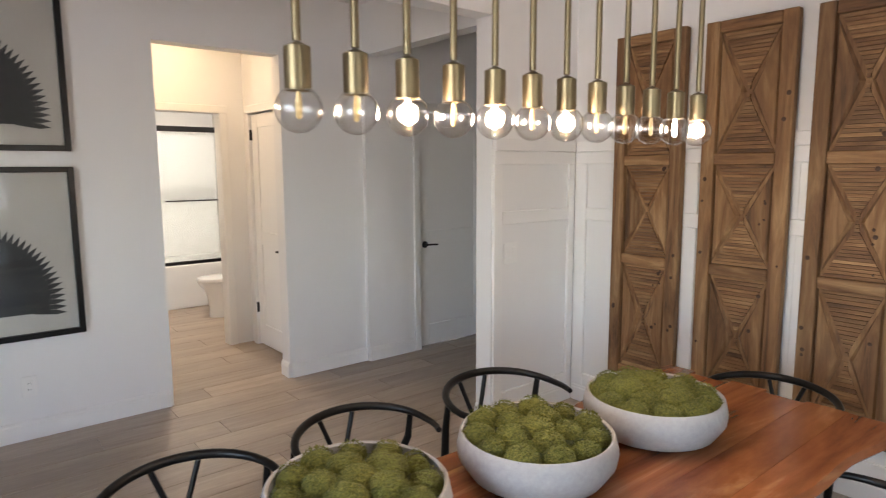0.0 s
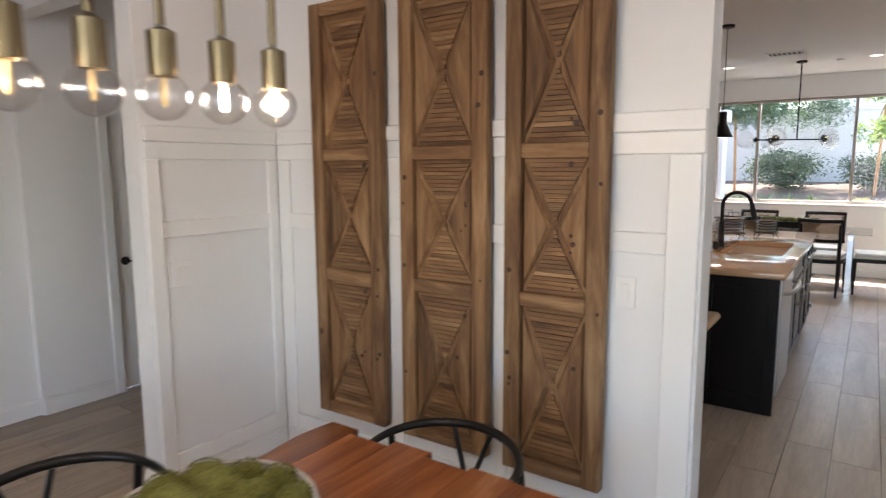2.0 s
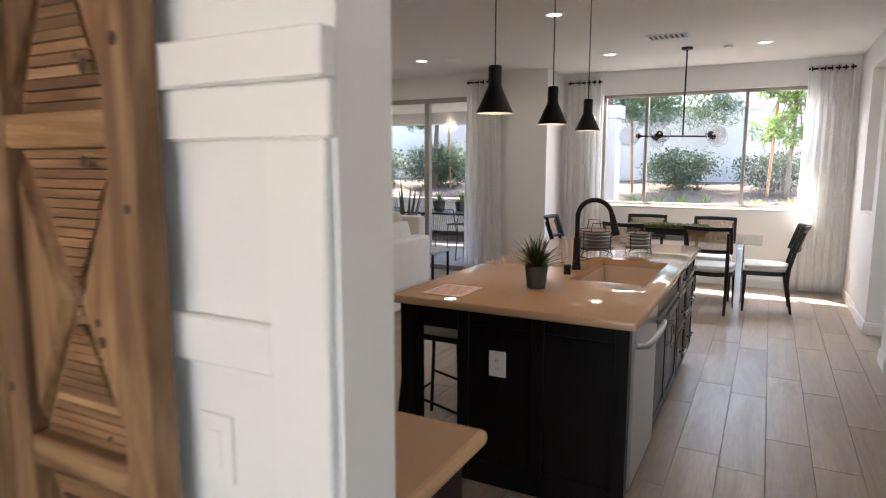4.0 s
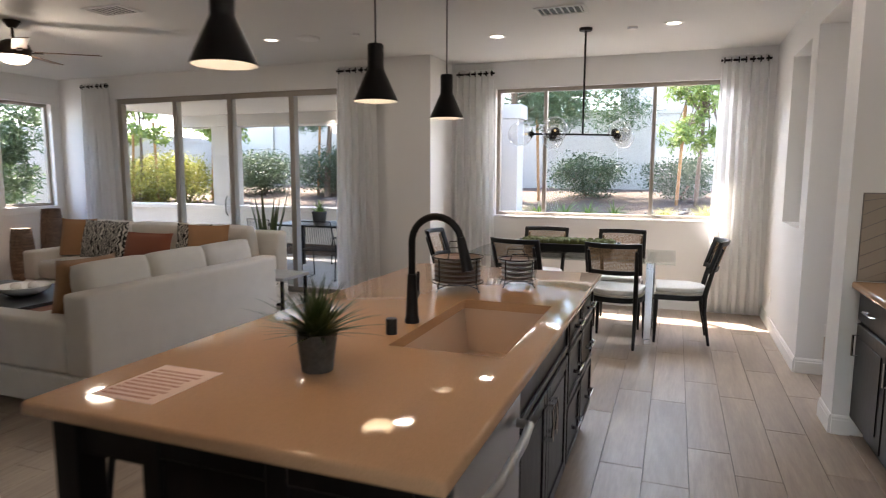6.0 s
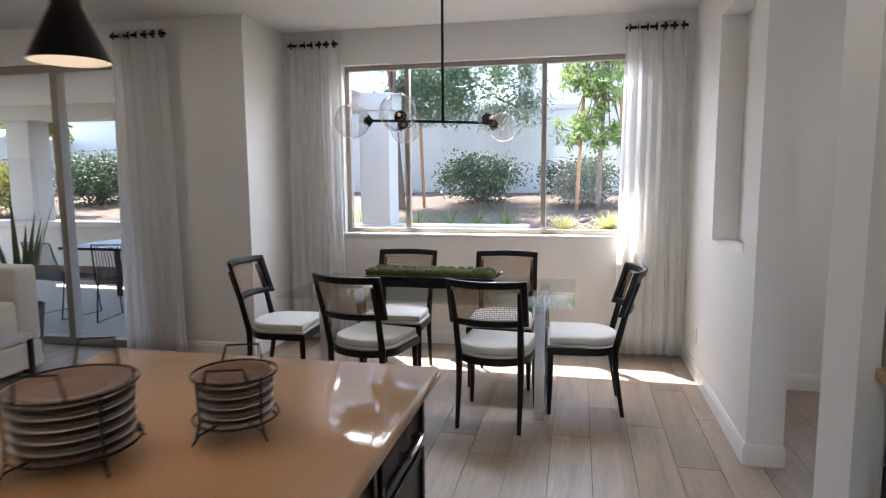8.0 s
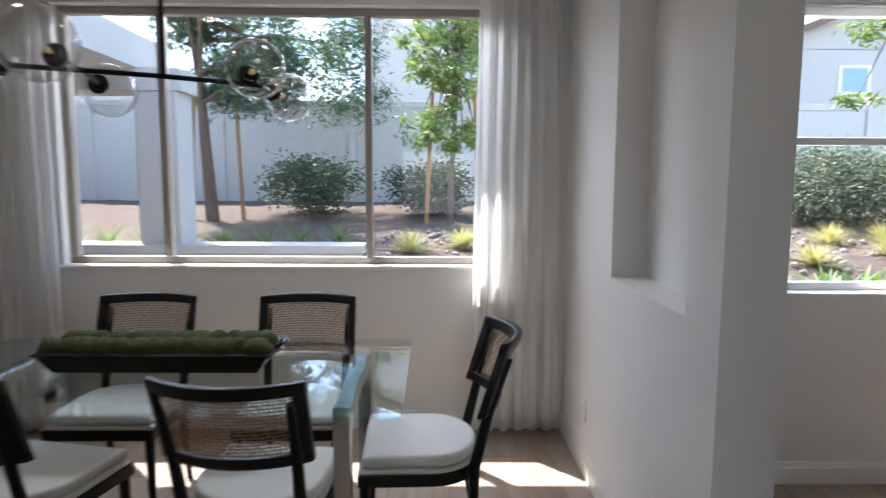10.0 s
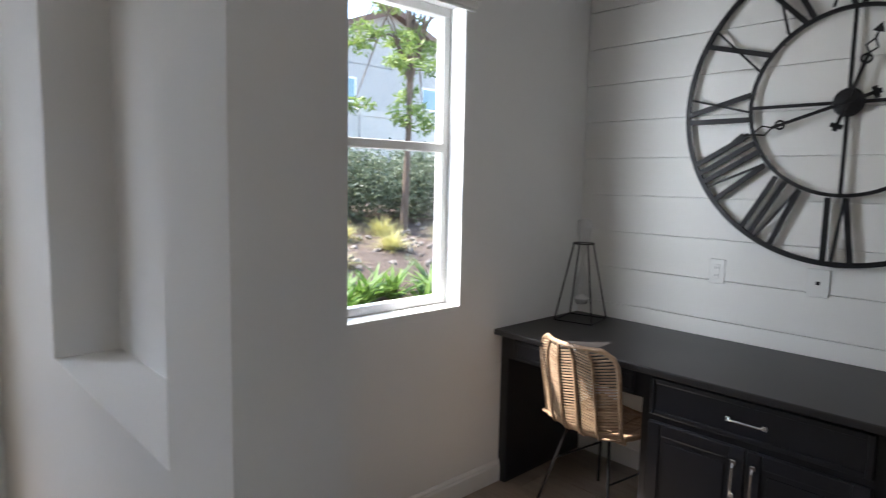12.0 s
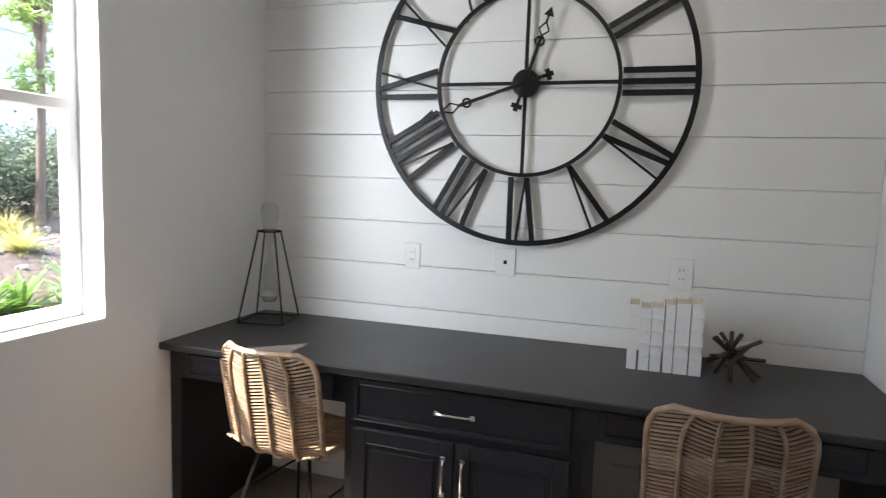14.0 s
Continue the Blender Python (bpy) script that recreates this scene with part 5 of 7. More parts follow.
ch = thing("globe_chandelier", "black bar chandelier with clear glass globes", "chandelier")
part("canopy", lathe([(0, -0.025), (0.055, -0.025), (0.06, -0.018), (0.06, 0), (0, 0)], 24), METAL_BLACK, ch, "", pose(11.5, 1.65, CEILING), 40)
part("stem", tube([(11.5, 1.65, CEILING - 0.02), (11.5, 1.65, 1.878)], 0.009, 10), METAL_BLACK, ch)
part("bar", tube([(11.7, 1.36, 1.878), (11.5, 1.65, 1.878), (11.3, 2.083, 1.878)], 0.009, 10), METAL_BLACK, ch)
part("arm", tube([(11.2, 1.85, 1.89), (11.42, 1.885, 1.88), (11.65, 1.962, 1.872)], 0.008, 8), METAL_BLACK, ch)
part("arm", tube([(11.55, 1.365, 1.893), (11.74, 1.37, 1.884), (11.93, 1.378, 1.885)], 0.008, 8), METAL_BLACK, ch)
for x, y, z, dx, dy, dz, r in ((11.3, 2.083, 1.878, -0.1, 1, 0, 0.112), (11.2, 1.85, 1.89, -1, -0.15, 0.1, 0.112), (11.65, 1.962, 1.872, 1, 0.15, -0.1, 0.105), (11.55, 1.365, 1.893, -0.85, -0.5, 0.05, 0.105), (11.93, 1.378, 1.885, 0.85, -0.5, -0.1, 0.105)):
    q = Vector((dx, dy, dz)).to_track_quat("Z", "Y").to_matrix().to_4x4()
    m = Matrix.Translation((x, y, z)) @ q
    part("shade_ring", lathe([(0.012, -0.004), (0.036, -0.004), (0.038, 0), (0.036, 0.004), (0.012, 0.004)], 20), METAL_BLACK, ch, "", m, 40)
    part("socket", lathe([(0, -0.02), (0.014, -0.02), (0.024, -0.01), (0.024, 0.03), (0, 0.03)], 18), METAL_BLACK, ch, "", m, 40)
    part("filament", lathe([(0, 0.03), (0.007, 0.035), (0.011, 0.06), (0, 0.075)], 10), BULB_OFF, ch, "", m, 60)
    gl = part("globe", lathe([(r * math.sin(a), 0.0 + r * (1 - math.cos(a))) for a in np.linspace(0.22, math.pi, 20)], 30), CLEAR, ch, "clear glass globe", m, 180)
    gl.visible_shadow = False
wall_plate("wall_outlet", "white wall outlet in the nook", pose(12.36, YR, 0.33, 0, 0, 180), slots="outlet")

# ---------------------------------------------------------------- living room
def cushion(w, d, h, puff=0.5, seed=0):
    """A soft block, rounded and a little crumpled, centred on x and y, its foot at z = 0."""
    bm = bmesh.new()
    bmesh.ops.create_cube(bm, size=1.0)
    bmesh.ops.subdivide_edges(bm, edges=bm.edges[:], cuts=7, use_grid_fill=True)
    for v in bm.verts:
        p = v.co * 2
        k = (1 - abs(p.x) ** 4) * (1 - abs(p.y) ** 4)
        rx = 1 - 0.05 * (abs(p.z) ** 4 + abs(p.y) ** 6)
        ry = 1 - 0.05 * (abs(p.z) ** 4 + abs(p.x) ** 6)
        n = noise.noise(Vector((p.x * 2 + seed, p.y * 2, p.z)))
        v.co = Vector((p.x * w / 2 * rx, p.y * d / 2 * ry, (p.z * (0.62 + 0.38 * puff * k + (1 - puff) * 0.38) + 0.06 * n) * h / 2 + h / 2))
    return bm


def sofa_run(name, label, at, length, depth, back_h, seat_h, cushions, arm_left, arm_right):
    """Back along y = 0, the sitter looks to +y; length along x."""
    e = thing(name, label, "sofa", at, "sofas")
    part("base", block(0.0, 0.0, 0.05, length, depth, 0.26, 0.02, 3), LINEN, e)
    part("backrest", block(0.0, 0.0, 0.26, length, 0.2, back_h, 0.03, 3), LINEN, e, "", None, 50)
    for on, x in ((arm_left, 0.0), (arm_right, length - 0.2)):
        if on:
            part("arm", block(x, 0.2, 0.26, x + 0.2, depth, 0.6, 0.035, 4), LINEN, e, "", None, 50)
    a, b = 0.2 if arm_left else 0.0, length - (0.2 if arm_right else 0.0)
    w = (b - a) / cushions
    for i in range(cushions):
        x = a + w * (i + 0.5)
        part("seat_cushion", cushion(w - 0.01, depth - 0.22, seat_h - 0.26, 0.35, i), LINEN, e, "", pose(x, 0.2 + (depth - 0.2) / 2, 0.262), 180)
        part("back_cushion", cushion(w - 0.02, 0.42, 0.2, 0.7, i + 5), LINEN, e, "", pose(x, 0.31, seat_h + 0.22 + 0.0, 78, 0, 0) @ pose(0, 0, -0.1), 180)
    for x in (0.08, length - 0.08):
        for y in (0.08, depth - 0.08):
            part("foot", block(x - 0.025, y - 0.025, 0, x + 0.025, y + 0.025, 0.05), BLACK, e)
    return e


sofa_run("sofa", "cream upholstered sofa with loose back cushions", pose(8.25, 4.1, 0), 1.9, 1.12, 0.78, 0.5, 3, True, False)
sofa_run("sofa", "cream upholstered sofa before the patio doors", pose(11.55, 4.95, 0, 0, 0, 90), 3.0, 0.98, 0.86, 0.5, 3, True, True)
ZIG = bpy.data.materials.new("black_white_zigzag_fabric")
ZIG.use_nodes = True
t_, b_ = nodes_of(ZIG)
wv = add(t_, "ShaderNodeTexWave", Scale=9.0, Distortion=6.0, Detail=0.0)
wv.inputs["Detail Scale"].default_value = 2.0
t_.links.new(coords(t_), wv.inputs["Vector"])
t_.links.new(ramp(t_, wv.outputs["Fac"], (0.6, (0.012, 0.012, 0.012)), (0.66, (0.6, 0.57, 0.52))), b_.inputs["Base Color"])
b_.inputs["Roughness"].default_value = 0.9


def pillow(x, y, z, mat, label, lean=62, turn=0, w=0.48, h=0.48):
    e = thing("throw_pillow", label, "pillow", pose(x, y, z, lean, 0, turn), "sofa pillows")
    bm = bmesh.new()
    bmesh.ops.create_cube(bm, size=1.0)
    bmesh.ops.subdivide_edges(bm, edges=bm.edges[:], cuts=9, use_grid_fill=True)
    for v in bm.verts:
        p = v.co * 2
        k = max(0.0, (1 - p.x ** 2) * (1 - p.y ** 2)) ** 0.45
        v.co = Vector((p.x * w / 2 * (1 - 0.06 * (1 - abs(p.y) ** 3)), p.y * h / 2 * (1 - 0.06 * (1 - abs(p.x) ** 3)) + h / 2, p.z * 0.075 * k))
    part("cover", bm, mat, e, "", None, 180)


for x, y, mat, lab, turn in ((10.95, 7.55, TAN, "tan leather throw pillow on the sofa", -75), (10.88, 7.2, ZIG, "black and white zigzag throw pillow", -95), (10.85, 6.88, ZIG, "black and white zigzag throw pillow", -100),
                             (10.88, 6.4, RUST, "rust-red lumbar pillow on the sofa", -90), (10.88, 5.75, ZIG, "black and white zigzag throw pillow", -85), (10.85, 5.5, TAN, "tan leather throw pillow on the sofa", -70), (8.62, 4.62, TAN, "tan throw pillow against the sofa arm", 180)):
    pillow(x, y, 0.51, mat, lab, 76, turn, 0.72 if mat is RUST else 0.46, 0.34 if mat is RUST else 0.46)

ct = thing("coffee_table", "low dark coffee table with thin metal legs", "coffee table")
part("tabletop", block(8.85, 5.85, 0.37, 9.95, 7.3, 0.4, 0.004, 1), METAL_BLACK, ct)
for x in (8.88, 9.92):
    for y in (5.88, 7.27):
        part("leg", block(x - 0.012, y - 0.012, 0.012, x + 0.012, y + 0.012, 0.37), METAL_BLACK, ct)
    part("floor_bar", block(x - 0.01, 5.9, 0.013, x + 0.01, 7.25, 0.03), METAL_BLACK, ct)
bw = thing("shallow_bowl", "shallow white ceramic bowl on the coffee table", "bowl", pose(9.45, 6.35, 0.401))
part("bowl", lathe([(0, 0), (0.1, 0), (0.2, 0.05), (0.23, 0.09), (0.22, 0.09), (0.18, 0.055), (0, 0.03)], 32), CERAMIC, bw, "", None, 40)
for i in range(4):
    part("bead", mound(0.045, 0.04, i, None, None, 2), LINEN, bw, "", pose(0.09 * math.cos(i * 1.7), 0.09 * math.sin(i * 1.7), 0.075), 180)
RUG = bpy.data.materials.new("red_patterned_rug")
RUG.use_nodes = True
t_, b_ = nodes_of(RUG)
v_ = coords(t_)
vo = add(t_, "ShaderNodeTexVoronoi", Scale=5.0)
t_.links.new(v_, vo.inputs["Vector"])
c1 = ramp(t_, vo.outputs["Distance"], (0.15, (0.32, 0.07, 0.05)), (0.4, (0.2, 0.05, 0.05)), (0.6, (0.42, 0.27, 0.2)))
c2 = ramp(t_, noise_of(t_, v_, 26, 5, 0.7), (0.4, (0.12, 0.05, 0.06)), (0.6, (0.42, 0.2, 0.15)))
t_.links.new(mixed(t_, 0.5, c1, c2), b_.inputs["Base Color"])
b_.inputs["Roughness"].default_value = 0.95
bump(t_, b_, noise_of(t_, v_, 300, 2), 0.5, 0.004)
rg = thing("area_rug", "worn red patterned area rug", "rug")
part("field", block(8.12, 5.35, 0.003, 10.6, 8.3, 0.012), RUG, rg)
RUG_EDGE = fabric("dark_rug_border", (0.14, 0.05, 0.045), 300)
CREAM_EDGE = speckled("cream_rug_border", (0.2, 0.07, 0.05), (0.5, 0.38, 0.3), 30, 0.95, 0.3, 0.003)
for r in ((7.97, 5.12, 10.75, 5.25), (7.97, 5.25, 8.05, 8.5), (10.67, 5.25, 10.75, 8.5)):
    part("border", block(r[0], r[1], 0.003, r[2], r[3], 0.0125), RUG_EDGE, rg)
for r in ((8.05, 5.25, 10.67, 5.35), (8.05, 5.35, 8.12, 8.5), (10.6, 5.35, 10.67, 8.5)):
    part("inner_border", block(r[0], r[1], 0.003, r[2], r[3], 0.012), CREAM_EDGE, rg)

tv = thing("television", "flat black television on the white wall", "television")
part("screen", block(8.7, YL - 0.06, 0.83, 10.42, YL - 0.03, 1.84, 0.004, 1), material("black_screen", (0.006, 0.006, 0.007), 0.08), tv)
part("wall_mount", block(9.3, YL - 0.03, 1.1, 9.8, YL - 0.001, 1.5), METAL_BLACK, tv)
co = thing("media_console", "low walnut media console under the television", "cabinet")
part("carcass", block(8.5, YL - 0.47, 0.12, 10.72, YL - 0.03, 0.58, 0.004, 1), WALNUT, co)
for i in range(4):
    part("door", block(8.53 + i * 0.545, YL - 0.485, 0.15, 9.06 + i * 0.545, YL - 0.47, 0.55, 0.003, 1), WALNUT, co)
part("plinth", block(8.6, YL - 0.42, 0, 10.62, YL - 0.08, 0.12), BLACK, co)
BASKET = wood("ribbed_brown_clay", ((0.3, (0.1, 0.06, 0.04)), (0.7, (0.22, 0.14, 0.1))), "x", 12, 0.8, 60, 0.4)
for x, y, h in ((11.18, 8.8, 0.78), (11.55, 8.72, 1.02)):
    e = thing("floor_vase", "tall ribbed brown floor vase", "vase", pose(x, y, 0), "floor vases")
    prof = [(0.0, 0.0)] + [((0.1 + 0.05 * math.sin(math.pi * (0.15 + 0.75 * u))) * (1 if k % 2 else 0.955), h * u) for k, u in enumerate(np.linspace(0, 1, 40))] + [(0.09, h - 0.01), (0, h - 0.05)]
    part("vase", lathe(prof, 26), BASKET, e, "", None, 30)

fn = thing("ceiling_fan", "dark ceiling fan with frosted glass light", "ceiling fan", pose(9.52, 6.33, CEILING))
part("canopy", lathe([(0, -0.06), (0.03, -0.06), (0.07, -0.01), (0.07, 0), (0, 0)], 24), BRONZE, fn, "", None, 40)
part("downrod", tube([(0, 0, -0.05), (0, 0, -0.17)], 0.013, 10), BRONZE, fn)
part("motor", lathe([(0, -0.16), (0.06, -0.165), (0.12, -0.2), (0.14, -0.25), (0.13, -0.3), (0, -0.3)], 28), BRONZE, fn, "", None, 40)
part("light_bowl", lathe([(0, -0.375), (0.08, -0.36), (0.12, -0.325), (0.125, -0.3), (0, -0.3)], 28), LAMP_GLOW, fn, "glowing frosted bowl", None, 60)
for k in range(5):
    bl = part("blade", bevel(boxes((0.16, -0.06, -0.262, 0.68, 0.06, -0.254)), 0.003, 1), WALNUT, fn, "dark wooden blade", pose(0, 0, 0, 0, 0, 20 + 72 * k) @ pose(0, 0, 0, 8, 0, 0))
    part("blade_arm", block(0.11, -0.02, -0.272, 0.22, 0.02, -0.262), BRONZE, bl)

fl_ = new("fan_light", bpy.data.lights.new("fan_light", "POINT"))
fl_.data.energy, fl_.data.color, fl_.data.shadow_soft_size = 1.6, (1, 0.88, 0.74), 0.12
fl_.matrix_basis = pose(9.52, 6.33, CEILING - 0.52)

sn = thing("snake_plant", "tall snake plant in a dark pot by the patio door", "plant", pose(11.86, 5.45, 0))
part("pot", lathe([(0, 0), (0.12, 0), (0.16, 0.42), (0.165, 0.45), (0.15, 0.45), (0.14, 0.4), (0, 0.4)], 28), POT, sn, "", None, 40)
for i in range(9):
    part("leaf", blade(0.75 + 0.35 * random.random(), 0.08, 0.05 + 0.25 * random.random(), i * 2.4, 0.12, 8), LEAF, sn, "", pose(0.05 * math.cos(i * 2.4), 0.05 * math.sin(i * 2.4), 0.41))
st = thing("side_table", "small dark side table with pale top", "side table", pose(10.5, 4.35, 0))
part("tabletop", block(-0.22, -0.22, 0.53, 0.22, 0.22, 0.56, 0.004, 1), CONCRETE, st)
for a in (-1, 1):
    for b in (-1, 1):
        part("leg", block(a * 0.19 - 0.012, b * 0.19 - 0.012, 0, a * 0.19 + 0.012, b * 0.19 + 0.012, 0.53), METAL_BLACK, st)

# ---------------------------------------------------------------- desk alcove
SHIP = paint("white_shiplap_paint", (0.8, 0.785, 0.755), 0.4, 0.04)
ship = thing("shiplap_cladding", "white horizontal shiplap boards on alcove wall", "wall boards")
tagged(ship, kind="structure")
z = 0.109 - 0.2
while z < CEILING:
    a, b = max(z + 0.0015, 0.0), min(z + 0.1985, CEILING)
    if b - a > 0.02:
        part("plank", block(9.561, YS - 0.0155, a, XE - 0.001, YS, b, 0.0015, 1), SHIP, ship)
    z += 0.2

NAVY = paint("dark_espresso_lacquer", (0.014, 0.014, 0.018), 0.33, 0.05, 120)
TOP = paint("dark_brown_laminate", (0.022, 0.019, 0.018), 0.42, 0.06, 160)
dk = thing("built_in_desk", "dark built-in double desk with center cabinet", "desk")
FY = -2.135
part("desktop", block(9.562, YS + 0.001, 0.795, XE - 0.001, -2.07, 0.825, 0.006, 3), TOP, dk)
part("side_panel", block(12.15, YS + 0.001, 0, XE - 0.001, FY, 0.795), NAVY, dk)
part("side_panel", block(9.562, YS + 0.001, 0, 9.6, FY, 0.795), NAVY, dk)
part("cabinet_body", block(10.53, YS + 0.001, 0.1, 11.4, FY, 0.794), NAVY, dk)
part("toe_kick", block(10.55, YS + 0.001, 0, 11.38, FY - 0.06, 0.1), NAVY, dk)
part("apron", block(11.4, FY - 0.02, 0.67, 12.15, FY, 0.794), NAVY, dk)
part("apron", block(9.6, FY - 0.02, 0.67, 10.53, FY, 0.794), NAVY, dk)


def desk_front(name, x0, z0, x1, z1, rail):
    e = part(name, block(x0, FY, z0, x1, FY + 0.014, z1, 0.003, 1), NAVY, dk)
    for r in ((x0, z0, x0 + rail, z1), (x1 - rail, z0, x1, z1), (x0 + rail, z0, x1 - rail, z0 + rail), (x0 + rail, z1 - rail, x1 - rail, z1)):
        part("frame", block(r[0], FY + 0.014, r[1], r[2], FY + 0.023, r[3], 0.005, 2), NAVY, e)
    if rail > 0.03:
        part("raised_panel", block(x0 + rail + 0.02, FY + 0.014, z0 + rail + 0.02, x1 - rail - 0.02, FY + 0.02, z1 - rail - 0.02, 0.005, 2), NAVY, e)
    return e


def desk_pull(parent, x, z, length, vertical):
    y = FY + 0.022
    h = length / 2
    a, b = ((x, z - h), (x, z + h)) if vertical else ((x - h, z), (x + h, z))
    e = part("handle", tube([(a[0], y + 0.022, a[1]), (a[0] * 0.7 + x * 0.3, y + 0.03, a[1] * 0.7 + z * 0.3), (b[0] * 0.7 + x * 0.3, y + 0.03, b[1] * 0.7 + z * 0.3), (b[0], y + 0.022, b[1])], 0.0055, 8), CHROME, parent, "polished chrome pull")
    for p in (a, b):
        part("mount", block(p[0] - 0.01, y, p[1] - 0.01, p[0] + 0.01, y + 0.028, p[1] + 0.01, 0.003, 1), CHROME, e)


dr = desk_front("drawer_front", 10.57, 0.62, 11.36, 0.775, 0.022)
desk_pull(dr, 10.965, 0.7, 0.13, False)
for x0, x1, hx in ((10.57, 10.963, 10.93), (10.967, 11.36, 11.0)):
    do = desk_front("door", x0, 0.12, x1, 0.59, 0.055)
    desk_pull(do, hx, 0.475, 0.13, True)
for x0, x1 in ((11.44, 12.1), (9.72, 10.48)):
    dr = desk_front("drawer_front", x0, 0.685, x1, 0.778, 0.018)

# clock
ck = thing("wall_clock", "large black iron skeleton clock with roman numerals", "clock", pose(10.9, YS + 0.002, 1.925))
CY = 0.03


def ring_bar(r0, r1, name, d=0.014):
    bm = bmesh.new()
    rings = []
    for i in range(96):
        a = 2 * math.pi * i / 96
        c, s = math.cos(a), math.sin(a)
        rings.append([bm.verts.new((r * c, y, r * s)) for r, y in ((r0, CY - d / 2), (r1, CY - d / 2), (r1, CY + d / 2), (r0, CY + d / 2))])
    for i in range(96):
        p, q = rings[i], rings[(i + 1) % 96]
        for k in range(4):
            bm.faces.new((p[k], p[(k + 1) % 4], q[(k + 1) % 4], q[k]))
    bmesh.ops.recalc_face_normals(bm, faces=bm.faces)
    return part(name, bm, METAL_BLACK, ck, "", None, 40)


def stroke(hour, s0, s1, width, r0=0.395, r1=0.675, name="numeral_bar"):
    """A bar of a numeral: s0 and s1 are its offsets at the inner and outer ring, clockwise as read."""
    ang = math.pi / 2 + math.radians(30 * hour)
    c, s = math.cos(ang), math.sin(ang)
    # the dial is read from +y, where x runs to the left
    tx, tz = s, -c
    bm = bmesh.new()
    lo, hi = [], []
    for r, o in ((r0, s0), (r1, s1)):
        for k in (-1, 1):
            oo = o + k * width / 2
            x, z_ = r * c - oo * tx, r * s - oo * tz
            lo.append(bm.verts.new((x, CY - 0.006, z_)))
            hi.append(bm.verts.new((x, CY + 0.006, z_)))
    for f in ((lo[0], lo[1], lo[3], lo[2]), (hi[0], hi[1], hi[3], hi[2]), (lo[0], lo[1], hi[1], hi[0]), (lo[2], lo[3], hi[3], hi[2]), (lo[0], lo[2], hi[2], hi[0]), (lo[1], lo[3], hi[3], hi[1])):
        bm.faces.new(f)
    bmesh.ops.recalc_face_normals(bm, faces=bm.faces)
    part(name, bm, METAL_BLACK, ck)


ring_bar(0.668, 0.69, "outer_ring")
ring_bar(0.378, 0.394, "inner_ring")
NUMERALS = {1: "I", 2: "II", 3: "III", 4: "IV", 5: "V", 6: "VI", 7: "VII", 8: "VIII", 9: "IX", 10: "X", 11: "XI", 12: "XII"}
WIDE = {"I": 0.045, "V": 0.09, "X": 0.1}
for hour, text in NUMERALS.items():
    u = -sum(WIDE[c_] for c_ in text) / 2
    for c_ in text:
        m = u + WIDE[c_] / 2
        if c_ == "I":
            stroke(hour, m, m, 0.023)
        elif c_ == "V":
            stroke(hour, m, m - 0.036, 0.023)
            stroke(hour, m + 0.004, m + 0.038, 0.010)
        else:
            stroke(hour, m + 0.038, m - 0.038, 0.023)
            stroke(hour, m - 0.038, m + 0.038, 0.010)
        u += WIDE[c_]
for k in (0, 3, 6, 9):
    stroke(k, 0, 0, 0.014, 0.04, 0.38, "spoke")
part("hub", lathe([(0, -0.01), (0.058, -0.01), (0.06, 0), (0.055, 0.012), (0.02, 0.018), (0, 0.018)], 32), METAL_BLACK, ck, "", Matrix.Translation((0, CY, 0)) @ pose(0, 0, 0, -90, 0, 0), 40)


def hand(deg, length, name, tail=0.1):
    """deg clockwise from twelve as read from +y."""
    m = Matrix.Translation((0, CY + 0.02, 0)) @ pose(0, 0, 0, 0, -deg, 0)
    bm = bmesh.new()
    box(bm, -0.007, -0.003, -tail, 0.007, 0.003, length * 0.62)
    box(bm, -0.004, -0.003, length * 0.78, 0.004, 0.003, length * 0.9)
    for s in (-1, 1):
        tube([(0, 0, length * 0.62), (s * 0.022, 0, length * 0.7), (0, 0, length * 0.8)], 0.004, 6, bm)
    tube([(0.018 * math.cos(a), 0, length * 0.55 + 0.018 * math.sin(a)) for a in np.arange(14) * math.pi / 7], 0.005, 6, bm, True)
    vs = [bm.verts.new(p) for p in ((-0.022, -0.002, length * 0.88), (0.022, -0.002, length * 0.88), (0, -0.002, length), (-0.022, 0.002, length * 0.88), (0.022, 0.002, length * 0.88), (0, 0.002, length))]
    for f in ((0, 1, 2), (3, 4, 5), (0, 1, 4, 3), (1, 2, 5, 4), (2, 0, 3, 5)):
        bm.faces.new([vs[i] for i in f])
    for s in (-1, 0, 1):
        box(bm, s * 0.014 - 0.01, -0.003, -tail - 0.012 + (0 if s else -0.012), s * 0.014 + 0.01, 0.003, -tail + 0.008)
    bmesh.ops.recalc_face_normals(bm, faces=bm.faces)
    part(name, bm, METAL_BLACK, ck, "", m)


hand(18, 0.32, "hour_hand")
hand(252, 0.48, "minute_hand")
for a in (45, 135, 225, 315):
    part("standoff", tube([(0.385 * math.cos(radians(a)), 0, 0.385 * math.sin(radians(a))), (0.385 * math.cos(radians(a)), CY, 0.385 * math.sin(radians(a)))], 0.005, 6), METAL_BLACK, ck)

wall_plate("wall_outlet", "white duplex outlet on shiplap wall", pose(11.4, YS, 1.155, 0, 0, 180), 0.075, 0.12, slots="outlet")
wall_plate("data_jack", "white data jack plate on shiplap wall", pose(10.96, YS, 1.155, 0, 0, 180), 0.09, 0.125, slots="jack")
wall_plate("wall_outlet", "white duplex outlet on shiplap wall", pose(10.23, YS, 1.155, 0, 0, 180), 0.09, 0.13, slots="outlet")

